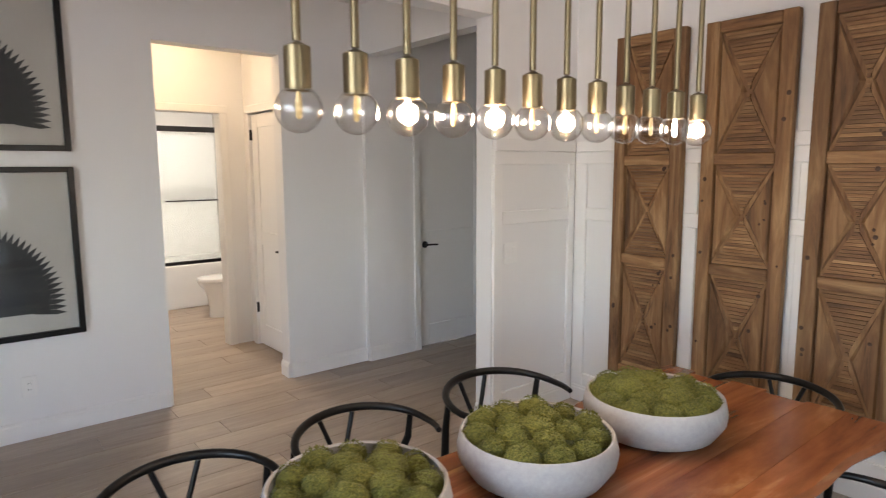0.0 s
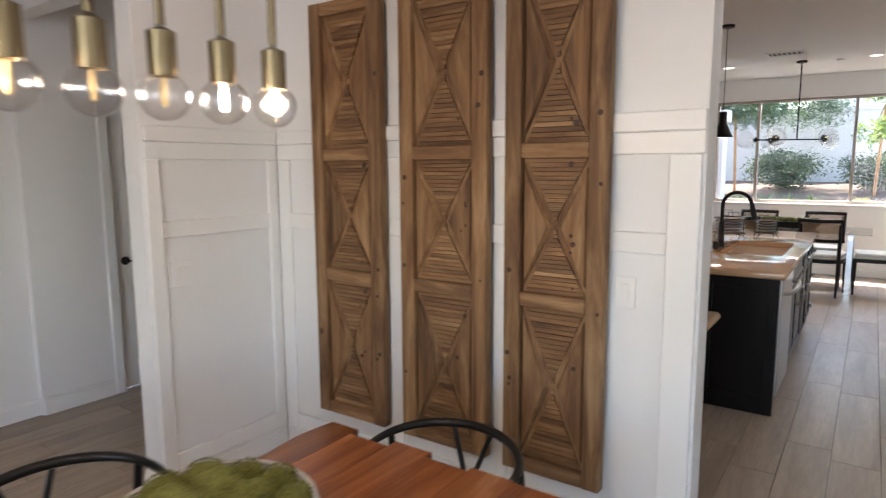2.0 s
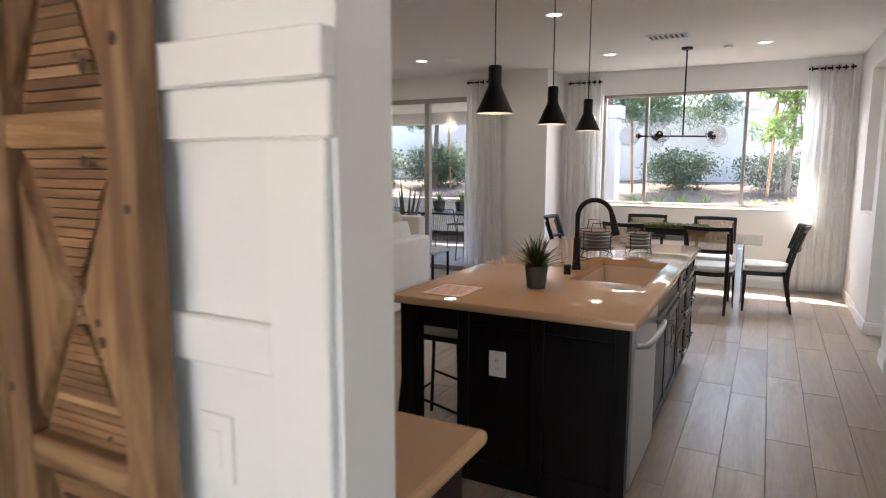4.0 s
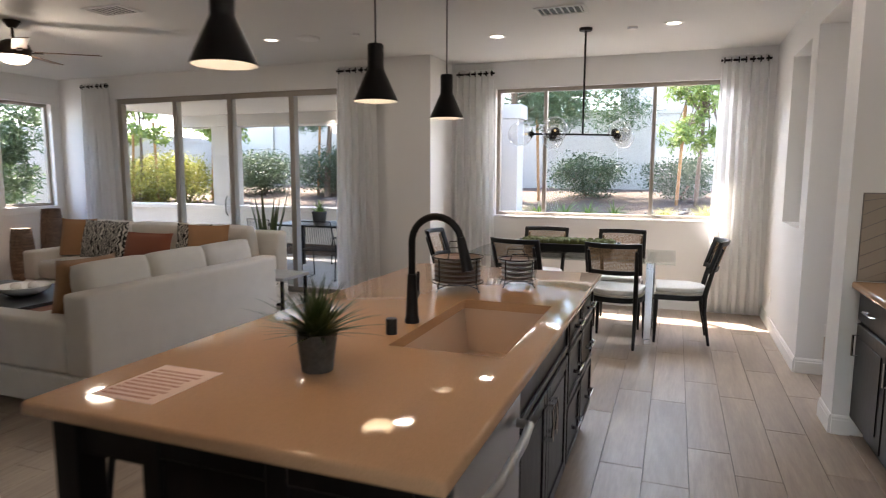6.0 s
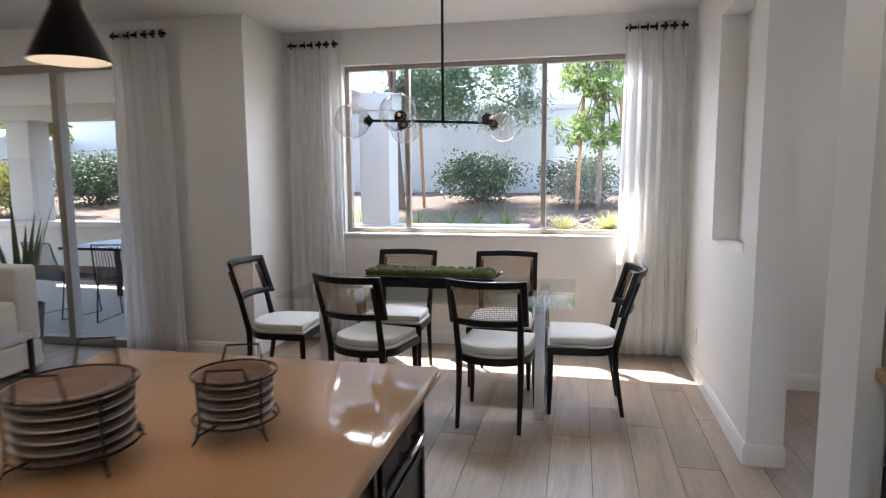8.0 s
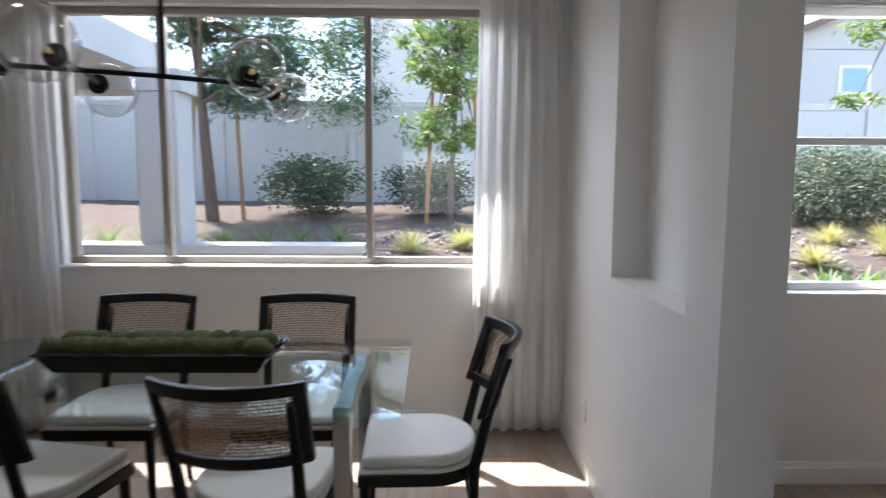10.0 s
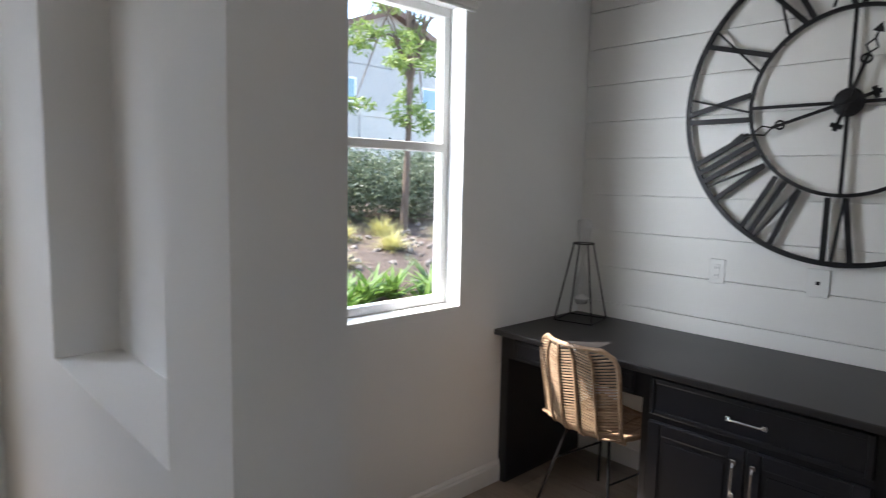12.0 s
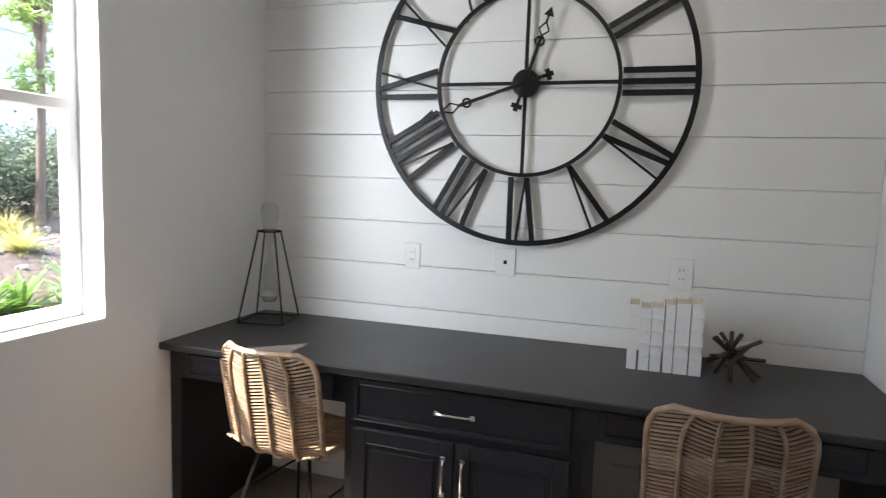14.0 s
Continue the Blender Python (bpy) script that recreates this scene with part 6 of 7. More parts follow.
hg = thing("sand_timer", "glass sand timer in a black wire stand", "sand timer", pose(12.04, -2.6, 0.826, 0, 0, 12))
for k in range(4):
    a = math.pi / 4 + k * math.pi / 2
    part("wire_leg", tube([(0.15 * math.cos(a), 0.15 * math.sin(a), 0.004), (0.055 * math.cos(a), 0.055 * math.sin(a), 0.42)], 0.004, 6), METAL_BLACK, hg)
    b = a + math.pi / 2
    part("base_wire", tube([(0.15 * math.cos(a), 0.15 * math.sin(a), 0.004), (0.15 * math.cos(b), 0.15 * math.sin(b), 0.004)], 0.004, 6), METAL_BLACK, hg)
part("wire_ring", tube(arc(0, 0, 0.055, 0, 345, 23, 0.42), 0.004, 6, None, True), METAL_BLACK, hg)
gl = part("glass", lathe([(0, 0.085), (0.03, 0.092), (0.045, 0.12), (0.03, 0.22), (0.008, 0.32), (0.006, 0.34), (0.025, 0.42), (0.042, 0.5), (0.035, 0.545), (0, 0.555)], 26), CLEAR, hg, "", None, 180)
gl.visible_shadow = False
part("sand", lathe([(0, 0.088), (0.028, 0.094), (0.042, 0.12), (0.02, 0.135), (0, 0.145)], 22), CERAMIC, hg, "white sand", None, 60)

x = 10.42
for i, (w, h) in enumerate(((0.036, 0.245), (0.038, 0.235), (0.04, 0.24), (0.034, 0.255), (0.05, 0.262), (0.045, 0.265))):
    e = thing("book", "white ribbed-spine book standing on the desk", "book", pose(x - w, -2.64, 0.826), "white books")
    part("cover", boxes((0, 0, 0, 0.003, 0.15, h), (w - 0.005, 0, 0, w - 0.002, 0.15, h), (0.003, 0.147, 0, w - 0.005, 0.15, h)), CERAMIC, e, "white cover")
    part("pages", block(0.0035, 0.004, 0.004, w - 0.0055, 0.1465, h - 0.005), material("aged_paper", (0.6, 0.5, 0.36), 0.9) if i == 0 else bpy.data.materials["aged_paper"], e)
    for k in range(4):
        part("spine_band", block(0.001, 0.15, h * (0.2 + 0.2 * k), w - 0.003, 0.157, h * (0.2 + 0.2 * k) + 0.007), CERAMIC, e)
    x -= w + (0.006 if i in (0, 2) else 0.002)
jk = thing("rod_sculpture", "dark metal sculpture of crossed rods", "sculpture", pose(10.06, -2.47, 0.826))
GUN = material("aged_bronze_rod", (0.09, 0.07, 0.05), 0.35, 0.9)
for i in range(11):
    dv = Vector((random.uniform(-1, 1), random.uniform(-1, 1), random.uniform(-0.75, 0.95))).normalized()
    c0 = Vector((random.uniform(-0.02, 0.02), random.uniform(-0.02, 0.02), 0.1 + random.uniform(-0.015, 0.015)))
    k0 = min(0.1, (c0.z - 0.008) / abs(dv.z)) if abs(dv.z) > 0.05 else 0.1
    part("rod", tube([c0 - dv * k0, c0 + dv * k0], 0.0075, 8), GUN, jk)
part("foot_rod", tube([(0, 0, 0.0), (0.01, 0.01, 0.1)], 0.0075, 8), GUN, jk)


def rattan_chair(at):
    """The sitter looks to -y; seat centred on the origin."""
    e = thing("rattan_chair", "natural rattan shell chair on thin black metal legs", "chair", at, "rattan chairs")
    def shell(u, v):
        # v from the seat's front (0) to the back's top (1)
        if v < 0.45:
            y, z = -0.22 + 0.4 * v / 0.45, 0.45 - 0.02 * math.sin(math.pi * v / 0.45)
        elif v < 0.58:
            a = (v - 0.45) / 0.13 * 1.35
            y, z = 0.18 + 0.06 * math.sin(a), 0.45 + 0.06 * (1 - math.cos(a))
        else:
            k = (v - 0.58) / 0.42
            y, z = 0.24 + 0.06 * k, 0.497 + 0.37 * k
        wdt = 0.23 - 0.02 * (1 - v) - (0.05 * max(0, (v - 0.9) / 0.1) ** 2)
        wrap = abs(2 * u - 1) ** 2.2
        x = (2 * u - 1) * wdt
        if v > 0.5:
            y -= 0.07 * wrap
        else:
            z += 0.03 * wrap
        return (x, y, z)
    rim = [shell(0, v) for v in np.linspace(0, 0.97, 26)] + [shell(u, 1.0) for u in np.linspace(0.06, 0.94, 12)] + [shell(1, v) for v in np.linspace(0.97, 0, 26)] + [shell(u, 0) for u in np.linspace(0.9, 0.1, 8)]
    part("rim", tube(rim, 0.011, 8, None, True), RATTAN, e, "", None, 60)
    for u in (0.2, 0.4, 0.6, 0.8):
        part("rib", tube([(p[0], p[1] + 0.008, p[2] - 0.004) for p in (shell(u, v) for v in np.linspace(0.0, 1.0, 22))], 0.007, 6), RATTAN, e, "", None, 60)
    for i in range(1, 66):
        v = i / 66
        row = []
        for u in np.linspace(0.01, 0.99, 21):
            k = (u * 5) % 2
            row.append(shell(u, min(0.995, max(0.005, v + 0.022 * (abs(k - 1) - 0.5)))))
        part("cane", tube(row, 0.0044, 5), RATTAN, e, "", None, 60)
    for a in (-1, 1):
        for b, yy in ((-1, -0.2), (1, 0.2)):
            part("leg", tube([(a * 0.22, yy * 1.15, 0), (a * 0.12, yy * 0.6, 0.425)], 0.007, 8), METAL_BLACK, e)
        part("brace", tube([(a * 0.165, -0.172, 0.25), (a * 0.165, 0.172, 0.25)], 0.005, 6), METAL_BLACK, e)
    part("brace", tube([(-0.12, 0.11, 0.425), (0.12, -0.11, 0.425)], 0.006, 6), METAL_BLACK, e)
    part("brace", tube([(-0.12, -0.11, 0.425), (0.12, 0.11, 0.425)], 0.006, 6), METAL_BLACK, e)
    return e


rc1 = rattan_chair(pose(11.65, -2.27, 0, 0, 0, -8))
copy_thing(rc1, pose(10.12, -2.25, 0, 0, 0, 2))

# ---------------------------------------------------------------- outdoors
MULCH = speckled("brown_bark_mulch", (0.035, 0.022, 0.016), (0.2, 0.14, 0.105), 18, 0.95, 1.0, 0.05)
PATIO = speckled("pale_concrete_patio", (0.27, 0.255, 0.235), (0.36, 0.345, 0.315), 14, 0.9, 0.1, 0.004)
FENCE = paint("cream_vinyl_fence", (0.5, 0.46, 0.41), 0.5, 0.05, 20)
BARK = wood("tree_bark", ((0.3, (0.1, 0.065, 0.045)), (0.7, (0.2, 0.14, 0.1))), "z", 14, 0.9, 50, 0.8)
STAKE = wood("orange_lodgepole_stake", ((0.3, (0.3, 0.15, 0.06)), (0.7, (0.45, 0.24, 0.1))), "z", 10, 0.8, 50, 0.3)
ROOF = paint("brown_roof_tile", (0.16, 0.1, 0.075), 0.85, 0.4, 8)
HOUSE_WALL = paint("pale_stucco", (0.44, 0.415, 0.38), 0.9, 0.4, 12)


def leaf_material(name, lo, hi):
    m = material(name, hi, 0.5)
    t, b = nodes_of(m)
    g = t.nodes.new("ShaderNodeNewGeometry")
    c = ramp(t, g.outputs["Random Per Island"], (0.0, lo), (1.0, hi))
    t.links.new(c, b.inputs["Base Color"])
    tr_ = t.nodes.new("ShaderNodeBsdfTranslucent")
    t.links.new(c, tr_.inputs["Color"])
    mx_ = add(t, "ShaderNodeMixShader", Fac=0.4)
    t.links.new(b.outputs[0], mx_.inputs[1])
    t.links.new(tr_.outputs[0], mx_.inputs[2])
    t.links.new(mx_.outputs[0], t.nodes["Material Output"].inputs["Surface"])
    return m


GREEN_BRIGHT = leaf_material("bright_green_leaves", (0.09, 0.15, 0.03), (0.3, 0.37, 0.1))
GREEN_PINE = leaf_material("grey_green_needles", (0.03, 0.06, 0.025), (0.11, 0.16, 0.075))
GREEN_DARK = leaf_material("dark_green_leaves", (0.012, 0.03, 0.012), (0.07, 0.1, 0.05))
YELLOW_GREEN = leaf_material("yellow_green_leaves", (0.12, 0.14, 0.025), (0.4, 0.36, 0.08))
GRASSY = leaf_material("fresh_green_blades", (0.06, 0.13, 0.02), (0.2, 0.3, 0.06))
HEDGE_GREEN = leaf_material("silvery_green_leaves", (0.05, 0.065, 0.035), (0.2, 0.23, 0.14))
STRAW = leaf_material("straw_yellow_blades", (0.3, 0.28, 0.08), (0.55, 0.5, 0.2))

FX = 20.8


def ground_z(x, y):
    bank = 0.72 + 0.43 * min(1, max(0, (x - 15.8) / 4.6))
    if x < 15.7:
        k = min(1, max(0, (1.6 - y) / 0.6))
        low = -0.03
        slope = 0.05 + 0.67 * min(1, max(0, (x - 13.2) / 2.6))
        return low * (1 - k) + slope * k
    return bank


bm = bmesh.new()
xs = [XN + 0.16] + [float(v) for v in np.arange(13.3, 22, 0.35)] + [26, 34, 60, 300, 2000]
ys = [-2000, -300, -60, -30, -16] + [float(v) for v in np.arange(-9, 14, 0.4)] + [20, 40, 100, 400, 2000]
grid = [[bm.verts.new((x, y, ground_z(x, y) + (0.05 * noise.noise(Vector((x * 1.7, y * 1.7, 0))) if (x > 15.8 or y < 1.0) and x < 22 else 0) if x > 13.2 else ground_z(x, y) - 0.02)) for y in ys] for x in xs]
for i in range(len(xs) - 1):
    for j in range(len(ys) - 1):
        bm.faces.new((grid[i][j], grid[i + 1][j], grid[i + 1][j + 1], grid[i][j + 1]))
bmesh.ops.recalc_face_normals(bm, faces=bm.faces)
gr = structure("ground", bm, MULCH, "brown bark mulch garden bank", "ground")
bm = bmesh.new()
vs = [bm.verts.new(p) for p in ((-2000, -2000, -0.2), (XN + 0.16, -2000, -0.2), (XN + 0.16, 2000, -0.2), (-2000, 2000, -0.2))]
bm.faces.new(vs)
structure("pavement", bm, PATIO, "pale ground round the house", "ground")
structure("patio", boxes((XE + 0.151, 3.61, -0.15, 15.5, 13.0, -0.012), (XN + 0.152, 1.62, -0.15, 15.5, 3.61, -0.0125)), PATIO, "pale concrete patio slab", "pavement")

pw = thing("planter_wall", "low white stucco planter wall with cap", "planter")
part("wall", block(15.5, 1.45, -0.1, 15.78, 13.0, 0.78), HOUSE_WALL, pw)
part("cap", block(15.44, 1.4, 0.78, 15.84, 13.0, 0.87, 0.01), HOUSE_WALL, pw)
part("return_wall", block(13.6, 1.46, -0.1, 15.5, 1.6, 0.3), HOUSE_WALL, pw)


def fence_run(along, fixed, u0, u1, z0):
    e = thing("fence", "tall cream vinyl privacy fence with capped posts", "fence")
    tagged(e, group="garden fences")
    u = u0
    while u < u1:
        row = (lambda a0, a1, w0, w1, q0, q1: (w0, a0, q0, w1, a1, q1)) if along == "y" else (lambda a0, a1, w0, w1, q0, q1: (a0, w0, q0, a1, w1, q1))
        part("post", block(*row(u - 0.065, u + 0.065, fixed - 0.065, fixed + 0.065, z0 - 0.3, z0 + 1.92), 0.005, 1), FENCE, e)
        part("cap", block(*row(u - 0.085, u + 0.085, fixed - 0.085, fixed + 0.085, z0 + 1.92, z0 + 1.965), 0.015, 2), FENCE, e)
        part("panel", block(*row(u + 0.066, u + 2.334, fixed - 0.02, fixed + 0.02, z0 - 0.2, z0 + 1.72), 0.004, 1), FENCE, e)
        part("rail", block(*row(u + 0.065, u + 2.335, fixed - 0.035, fixed + 0.035, z0 + 1.72, z0 + 1.84), 0.004, 1), FENCE, e)
        u += 2.4


fence_run("y", FX, -12.2, 14, 1.15)
fence_run("x", 13.2, 6.6, FX, 0.6)
fence_run("x", -12.6, 12.6, FX, 0.6)


def foliage(bm, centre, size, count, leaf_len, leaf_w, rng, hollow=0.35, squash=1.0):
    """Single small leaves scattered in clumps round a centre."""
    clumps = []
    for _ in range(max(6, count // 40)):
        d = Vector((rng.gauss(0, 1), rng.gauss(0, 1), rng.gauss(0, 1))).normalized()
        r = hollow + (1 - hollow) * rng.random() ** 0.6
        clumps.append(Vector((d.x * size[0] * r, d.y * size[1] * r, d.z * size[2] * r)))
    for i in range(count):
        c = clumps[i % len(clumps)]
        p = centre + c + Vector((rng.gauss(0, 1) * size[0], rng.gauss(0, 1) * size[1], rng.gauss(0, 1) * size[2])) * 0.17
        d = Vector((rng.uniform(-1, 1), rng.uniform(-1, 1), rng.uniform(-1, 0.6))).normalized()
        s = d.cross(Vector((rng.uniform(-1, 1), rng.uniform(-1, 1), rng.uniform(-1, 1)))).normalized() * leaf_w * 0.5
        l = d * leaf_len * rng.uniform(0.7, 1.3)
        up = d.cross(s).normalized() * leaf_w * 0.12
        a, b, e_, f = bm.verts.new(p), bm.verts.new(p + l * 0.45 + s + up), bm.verts.new(p + l), bm.verts.new(p + l * 0.45 - s + up)
        bm.faces.new((a, b, e_))
        bm.faces.new((a, e_, f))


def tree(x, y, height, trunk_r, crown, mat, label, seed, lean=(0, 0), leaf=(0.09, 0.035), count=3500, stakes=True):
    rng = random.Random(seed)
    z0 = ground_z(x, y) - 0.05
    e = thing("tree", label, "tree", pose(x, y, z0))
    tops = (lean[0], lean[1], height)
    path = [Vector((tops[0] * u + 0.04 * math.sin(5 * u + seed), tops[1] * u + 0.04 * math.cos(4 * u), height * u)) for u in np.linspace(0, 1, 9)]
    part("trunk", tube(path, [trunk_r * (1.15 - 0.85 * u) for u in np.linspace(0, 1, 9)], 10), BARK, e, "", None, 60)
    bm = bmesh.new()
    for c, s in crown:
        foliage(bm, Vector(c), s, int(count / len(crown)), leaf[0], leaf[1], rng)
    part("crown", bm, mat, e)
    for k, (c, s) in enumerate(crown):
        st_ = path[4 + k % 4]
        mid = (st_ + Vector(c)) / 2 + Vector((0, 0, 0.12))
        part("limb", tube([st_, mid, Vector(c)], [trunk_r * 0.4, trunk_r * 0.28, trunk_r * 0.12], 7), BARK, e, "", None, 60)
    if stakes:
        for k in (-1, 1):
            sk_ = thing("tree_stake", "orange lodgepole stake tied to young tree", "stake", pose(x + 0.1, y + k * 0.38, ground_z(x, y) - 0.05), "tree stakes")
            part("pole", tube([(0, 0, 0), (0.03, -k * 0.08, 1.9)], 0.03, 8), STAKE, sk_)
    return e


def crown_of(seed, n, cx, cy, cz, spread, up, size):
    rng = random.Random(seed)
    return [((cx + rng.uniform(-1, 1) * spread, cy + rng.uniform(-1, 1) * spread, cz + rng.uniform(-1, 1) * up), (size * rng.uniform(0.7, 1.2), size * rng.uniform(0.7, 1.2), size * rng.uniform(0.55, 0.9))) for _ in range(n)]


tree(18.2, 3.85, 3.4, 0.09, crown_of(1, 16, 0.1, -0.7, 2.75, 1.15, 0.85, 0.62), GREEN_PINE, "young pine-like tree with drooping grey-green foliage", 1, (0.0, 0.3), (0.15, 0.02), 26000)
tree(17.9, 0.42, 3.2, 0.04, crown_of(2, 46, 0, 0.1, 2.3, 0.48, 1.15, 0.24), GREEN_BRIGHT, "slender staked tree with bright green leaves", 2, (0, 0), (0.11, 0.036), 6000)
tree(16.9, -5.4, 4.2, 0.05, crown_of(3, 34, 0, 0, 2.95, 0.6, 1.3, 0.26), GREEN_BRIGHT, "young tree with bright green leaves", 3, (0, 0), (0.12, 0.036), 5200, False)
tree(17.3, 10.7, 3.4, 0.05, crown_of(4, 30, 0, 0, 2.6, 0.6, 1.0, 0.3), GREEN_BRIGHT, "young staked tree with bright green leaves", 4, (0, 0), (0.13, 0.05), 6000)
tree(18.4, 8.5, 3.4, 0.07, crown_of(5, 16, 0, 0, 2.7, 1.2, 0.7, 0.55), GREEN_PINE, "young pine-like tree with drooping foliage", 5, (0, 0), (0.15, 0.02), 24000)
tree(16.4, 12.2, 3.2, 0.04, crown_of(6, 26, 0, 0, 2.4, 0.5, 0.9, 0.28), GREEN_BRIGHT, "young tree with bright green leaves", 6, (0, 0), (0.13, 0.05), 3500)


def bush(x, y, w, h, mat, label, seed, count=4200, leaf=(0.07, 0.035)):
    rng = random.Random(seed)
    z0 = ground_z(x, y)
    e = thing("shrub", label, "shrub", pose(x, y, z0 - 0.03))
    for k in range(5):
        part("stem", tube([(0, 0, 0), (0.3 * w * math.cos(k * 1.3), 0.3 * w * math.sin(k * 1.3), h * 0.6)], [0.015, 0.006], 6), BARK, e)
    bm = bmesh.new()
    foliage(bm, Vector((0, 0, h * 0.52)), (w * 0.5, w * 0.5, h * 0.46), count, leaf[0], leaf[1], rng, 0.25)
    part("leaves", bm, mat, e)


for row in ((18.9, 2.55, 1.5, 0.95, GREEN_DARK, "rounded dark green garden shrub", 11), (18.9, 0.75, 1.3, 0.9, GREEN_DARK, "rounded dark green garden shrub", 12), (18.8, 8.6, 2.0, 1.15, GREEN_DARK, "rounded dark green garden shrub", 13, 8000), (18.6, 10.5, 1.6, 1.1, GREEN_DARK, "rounded dark green garden shrub", 14, 6000),
            (18.2, -6.6, 2.1, 1.15, HEDGE_GREEN, "clipped grey-green garden shrub", 15, 11000), (18.2, -5.0, 2.0, 1.15, HEDGE_GREEN, "clipped grey-green garden shrub", 16, 11000), (18.6, -1.4, 1.5, 0.95, GREEN_DARK, "rounded dark green garden shrub", 18)):
    bush(*row)
for k, y in enumerate((11.2, 11.9, 12.6)):
    bush(16.7, y, 1.3, 1.15, YELLOW_GREEN, "golden yellow-green hedge shrub", 20 + k, 4200)


def tuft(x, y, count, length, mat, label, width=0.018, lean=1.1):
    e = thing("grass_tuft", label, "plant", pose(x, y, ground_z(x, y) - 0.01), "garden tufts")
    bm = bmesh.new()
    for i in range(count):
        blade(length * (0.6 + 0.5 * random.random()), width, 0.1 + lean * random.random(), random.random() * 6.28, 0.7, 4, bm)
    part("blades", bm, mat, e)


for k in range(12):
    tuft(15.98 + 0.25 * random.random(), 1.75 + 0.42 * k, 60, 0.42, GRASSY, "strappy green clump in the planter")
for x, y in ((16.3, 0.35), (16.0, 0.95), (16.8, -0.4), (16.6, -4.1), (16.8, -4.9), (15.9, -4.35), (16.3, -5.6), (17.0, -3.4), (15.8, -2.2), (16.0, -1.0), (15.6, -3.3)):
    tuft(x, y, 320, 0.34, STRAW, "straw-yellow ornamental grass tuft", 0.012, 1.3)
for k in range(26):
    tuft(14.3 + 0.5 * random.random(), -5.4 + 0.2 * k, 34, 0.45, GRASSY, "low leafy green groundcover clump", 0.08, 1.0)

tree(12.3, 11.3, 3.4, 0.06, crown_of(7, 22, 0, 0, 1.9, 1.0, 1.1, 0.5), GREEN_PINE, "full grey-green tree outside the side window", 7, (0, 0), (0.14, 0.03), 18000, False)
# stones of the dry bed
STONE = speckled("pale_river_stone", (0.16, 0.13, 0.11), (0.34, 0.3, 0.26), 40, 0.85, 0.2, 0.004)
bm = bmesh.new()
for k in range(480):
    x, y, r = random.uniform(14.9, 17.4), random.uniform(-6.5, 1.3), random.uniform(0.015, 0.06)
    m = Matrix.Translation((x, y, ground_z(x, y) + r * 0.3)) @ pose(0, 0, 0, random.uniform(0, 90), random.uniform(0, 90), 0) @ Matrix.Diagonal((1, random.uniform(0.6, 1), random.uniform(0.45, 0.8), 1))
    bmesh.ops.create_icosphere(bm, subdivisions=1, radius=r, matrix=m)
st_ = part("pebbles", bm, STONE, None, "pale rounded stones strewn over the mulch")
tagged(st_, category="stones", kind="stuff")

# patio cover
pc = thing("patio_cover", "stucco patio roof on square columns", "patio cover")
part("roof_slab", block(XE + 0.16, 3.62, 2.62, 16.0, 10.2, 2.95), HOUSE_WALL, pc)
part("beam", block(15.5, 3.2, 2.4, 15.95, 10.2, 2.62), HOUSE_WALL, pc)
for y in (3.25, 9.0):
    part("column", block(15.52, y, -0.02, 15.92, y + 0.42, 2.4, 0.01, 1), HOUSE_WALL, pc)
ev = structure("eaves", boxes((XN + 0.151, -0.7, 2.68, XN + 0.5, 3.6, 2.85), (XE + 0.151, -3.2, 2.72, XE + 0.26, -0.3, 2.85)), HOUSE_WALL, "stucco eaves above the windows", "eaves")


def house(x, y0, y1, depth, height, gable):
    e = thing("neighbor_house", "two-storey pale stucco house with tile roof", "house", group="neighbor houses")
    part("wall", block(x, y0, 0.8, x + depth, y1, height), HOUSE_WALL, e)
    bm = bmesh.new()
    yc = (y0 + y1) / 2
    for xx in (x - 0.45, x + depth + 0.45):
        for y, z_ in ((y0 - 0.5, height - 0.25), (yc, height + gable), (y1 + 0.5, height - 0.25), (y1 + 0.5, height), (yc, height + gable + 0.28), (y0 - 0.5, height)):
            bm.verts.new((xx, y, z_))
    bm.verts.ensure_lookup_table()
    v = bm.verts
    for i in range(6):
        j = (i + 1) % 6
        bm.faces.new((v[i], v[j], v[6 + j], v[6 + i]))
    bm.faces.new([v[i] for i in (0, 1, 4, 5)])
    bm.faces.new([v[i] for i in (1, 2, 3, 4)])
    bm.faces.new([v[6 + i] for i in (0, 1, 4, 5)])
    bm.faces.new([v[6 + i] for i in (1, 2, 3, 4)])
    bmesh.ops.recalc_face_normals(bm, faces=bm.faces)
    part("roof", bm, ROOF, e)
    bm = bmesh.new()
    lo = [bm.verts.new(p) for p in ((x, y0, height - 0.02), (x, y1, height - 0.02), (x, yc, height + gable))]
    hi = [bm.verts.new((x + 0.2, p.co.y, p.co.z)) for p in lo]
    bm.faces.new(lo)
    bm.faces.new(hi)
    part("gable", bm, HOUSE_WALL, e)
    for y in (y0 + (y1 - y0) * 0.3, y0 + (y1 - y0) * 0.7):
        w = part("window", block(x - 0.05, y - 0.6, height - 1.7, x, y + 0.6, height - 0.6), TRIM, e)
        part("pane", block(x - 0.06, y - 0.5, height - 1.6, x - 0.05, y + 0.5, height - 0.7), material("dark_far_window", (0.2, 0.3, 0.33), 0.1) if "dark_far_window" not in bpy.data.materials else bpy.data.materials["dark_far_window"], w)


house(31, -7.5, 3.0, 10, 7.6, 2.0)
house(33, -24, -11.5, 10, 6.6, 2.4)
house(33, 11, 24, 10, 5.6, 2.0)

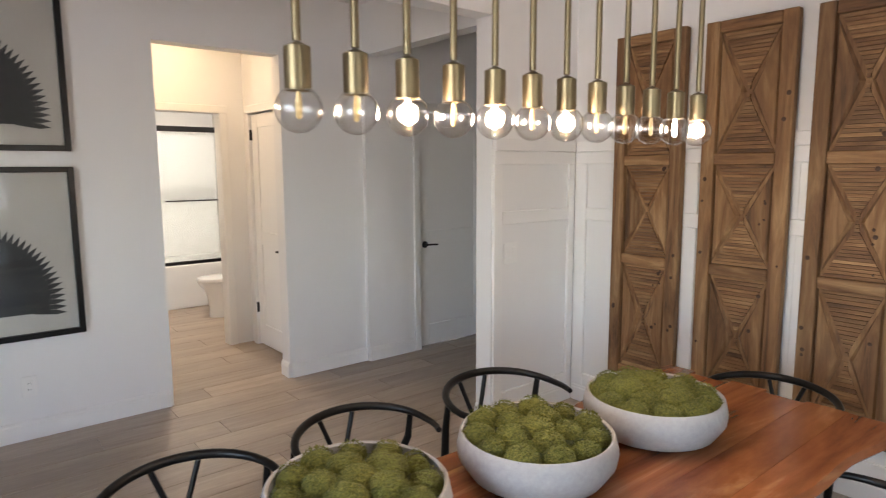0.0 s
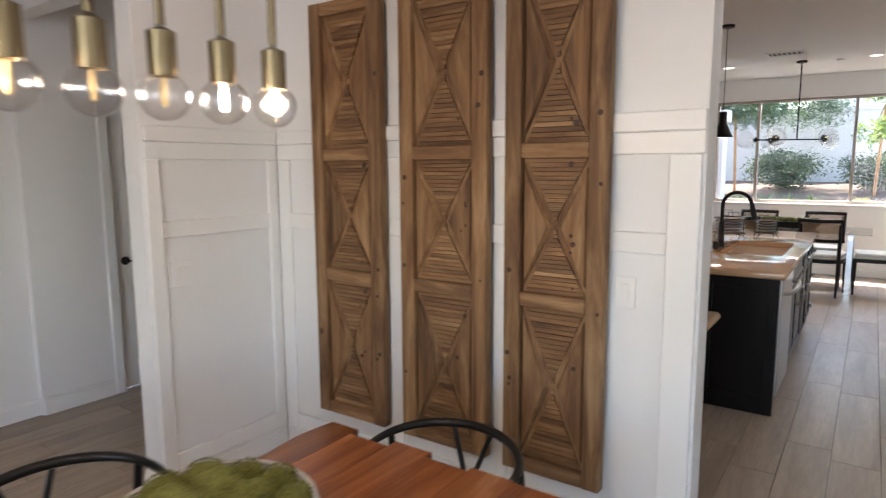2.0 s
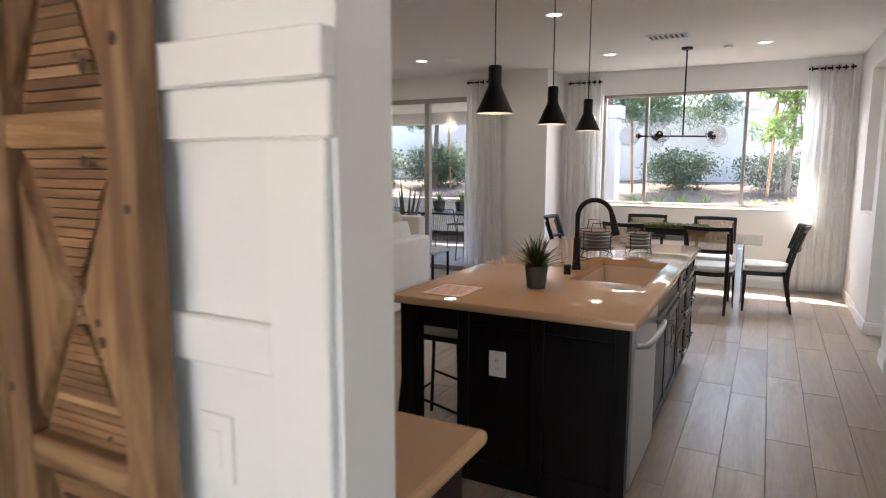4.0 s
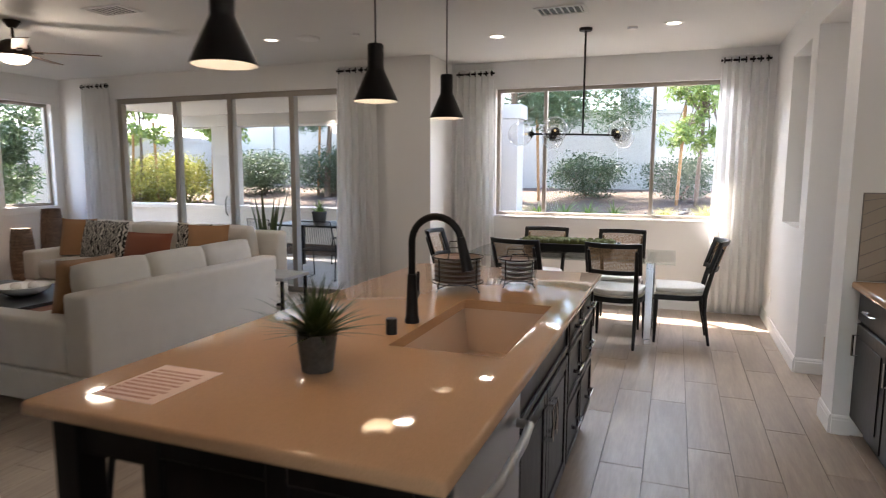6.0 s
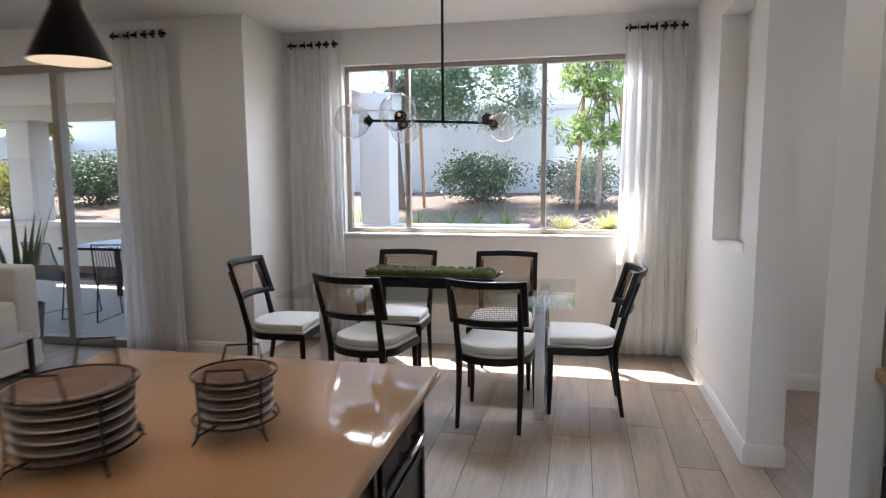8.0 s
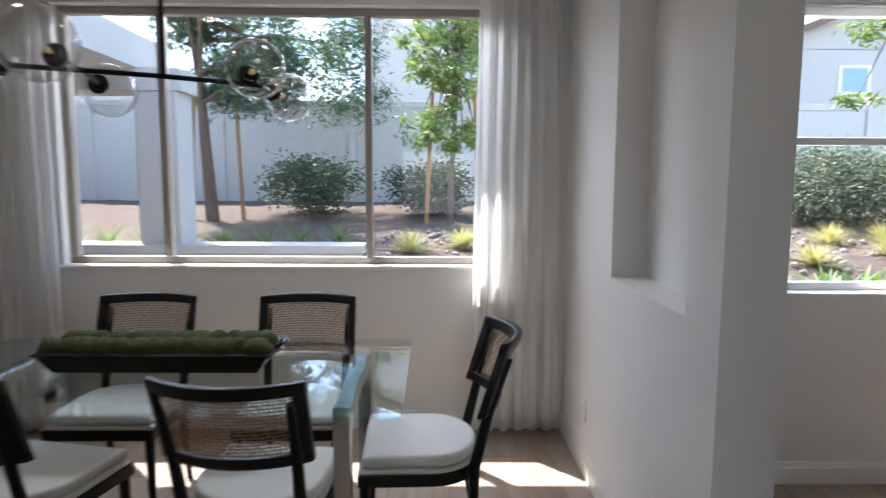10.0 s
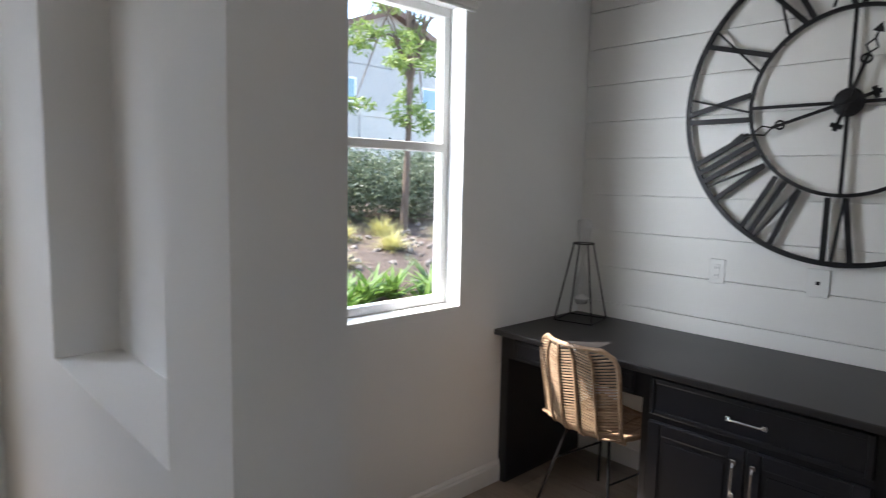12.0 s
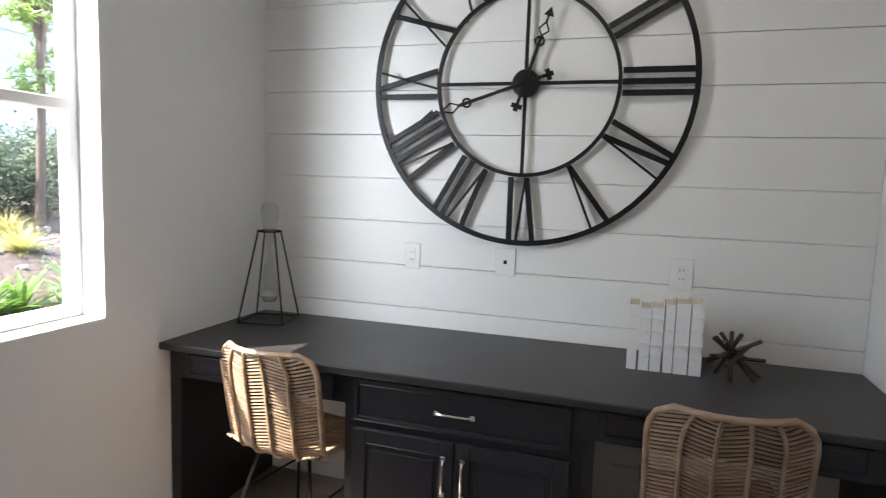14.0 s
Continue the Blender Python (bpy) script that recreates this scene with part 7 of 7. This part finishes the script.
# patio set
pt = thing("patio_table", "dark metal outdoor dining table", "table", pose(14.0, 5.9, -0.012))
part("tabletop", block(-0.45, -0.8, 0.71, 0.45, 0.8, 0.74, 0.003, 1), METAL_BLACK, pt)
for a in (-0.4, 0.4):
    for b in (-0.72, 0.72):
        part("leg", block(a - 0.025, b - 0.025, 0, a + 0.025, b + 0.025, 0.71), METAL_BLACK, pt)
for y in (5.6, 6.05):
    e = thing("potted_plant", "green plant in a grey outdoor pot", "plant", pose(14.0, y, 0.729), "patio pots")
    part("pot", lathe([(0, 0), (0.09, 0), (0.12, 0.18), (0.11, 0.18), (0.1, 0.16), (0, 0.16)], 20), POT, e, "", None, 40)
    bm = bmesh.new()
    for i in range(60):
        blade(0.28 * (0.6 + 0.5 * random.random()), 0.02, 0.2 + random.random(), random.random() * 6.28, 0.6, 4, bm)
    part("leaves", bm, GRASSY, e, "", pose(0, 0, 0.15))


def wire_chair(x, y, a):
    e = thing("patio_chair", "black wire outdoor chair with sled base", "chair", pose(x, y, -0.012, 0, 0, a), "patio chairs")
    for k in np.linspace(-0.24, 0.24, 15):
        part("wire", tube([(k, -0.24, 0.44), (k, 0.16, 0.42), (k * 0.98, 0.23, 0.5), (k * 0.9, 0.3, 0.84)], 0.004, 5), METAL_BLACK, e)
    part("back_hoop", tube([(-0.26, -0.24, 0.44), (-0.26, 0.2, 0.44), (-0.22, 0.3, 0.85), (0.22, 0.3, 0.85), (0.26, 0.2, 0.44), (0.26, -0.24, 0.44)], 0.009, 6), METAL_BLACK, e)
    for s in (-1, 1):
        part("sled", tube([(s * 0.25, -0.2, 0.44), (s * 0.25, -0.24, 0.009), (s * 0.25, 0.24, 0.009), (s * 0.25, 0.18, 0.44)], 0.009, 6), METAL_BLACK, e)
    part("cross_bar", tube([(-0.25, 0.2, 0.43), (0.25, 0.2, 0.43)], 0.007, 6), METAL_BLACK, e)


wire_chair(13.3, 5.55, 100)
wire_chair(13.35, 6.45, 80)
wire_chair(14.0, 4.75, 180)
wire_chair(14.75, 5.9, -90)

# ---------------------------------------------------------------- floor planks
PW, PL = 0.22, 1.2
bm = bmesh.new()
g_ = 0.0016
box(bm, 0, 0, -0.006, PL, PW, -0.001)
for v in bm.verts:
    v.co.x += g_ if v.co.x < 0.5 else -g_
    v.co.y += g_ if v.co.y < 0.1 else -g_
bmesh.ops.recalc_face_normals(bm, faces=bm.faces)
top = [f for f in bm.faces if f.normal.z > 0.5][0]
r_ = bmesh.ops.inset_individual(bm, faces=[top], thickness=0.0015, depth=0.001)
PLANK_MESH = mesh_of(bm, "plank")
PLANK_MESH.materials.append(PLANK)
rest = bmesh.new()
made = 0
for j in range(-18, 43):
    y = 0.03 + PW * j
    off = (j * 0.37 + 0.13 * math.sin(j * 2.7)) % 1.0
    i = -2
    while True:
        x = (i + off) * PL
        i += 1
        limit = XN if -0.25 < y < 3.4 else XE - 0.001
        if x > limit - 0.05:
            break
        if x < -1.5 or y < -3.9 or y > 9.2:
            continue
        full = x + PL <= limit
        near = (-0.5 < y < 2.6 and x > 4.7) or (-3.0 < y < 0.0 and x > 9.8) or (y < 5.2 and y > 2.3 and x < 5.5 and x > 0.5)
        if full and near and made < 300:
            p = new("plank", PLANK_MESH)
            p.parent = floor_base
            p.matrix_basis = pose(x, y, 0)
            made += 1
        else:
            box(rest, x + g_, y + g_, -0.006, min(x + PL, limit) - g_, y + PW - g_, 0.0)
bmesh.ops.recalc_face_normals(rest, faces=rest.faces)
rp = part("plank_field", rest, PLANK, floor_base)
tagged(rp, kind="stuff")
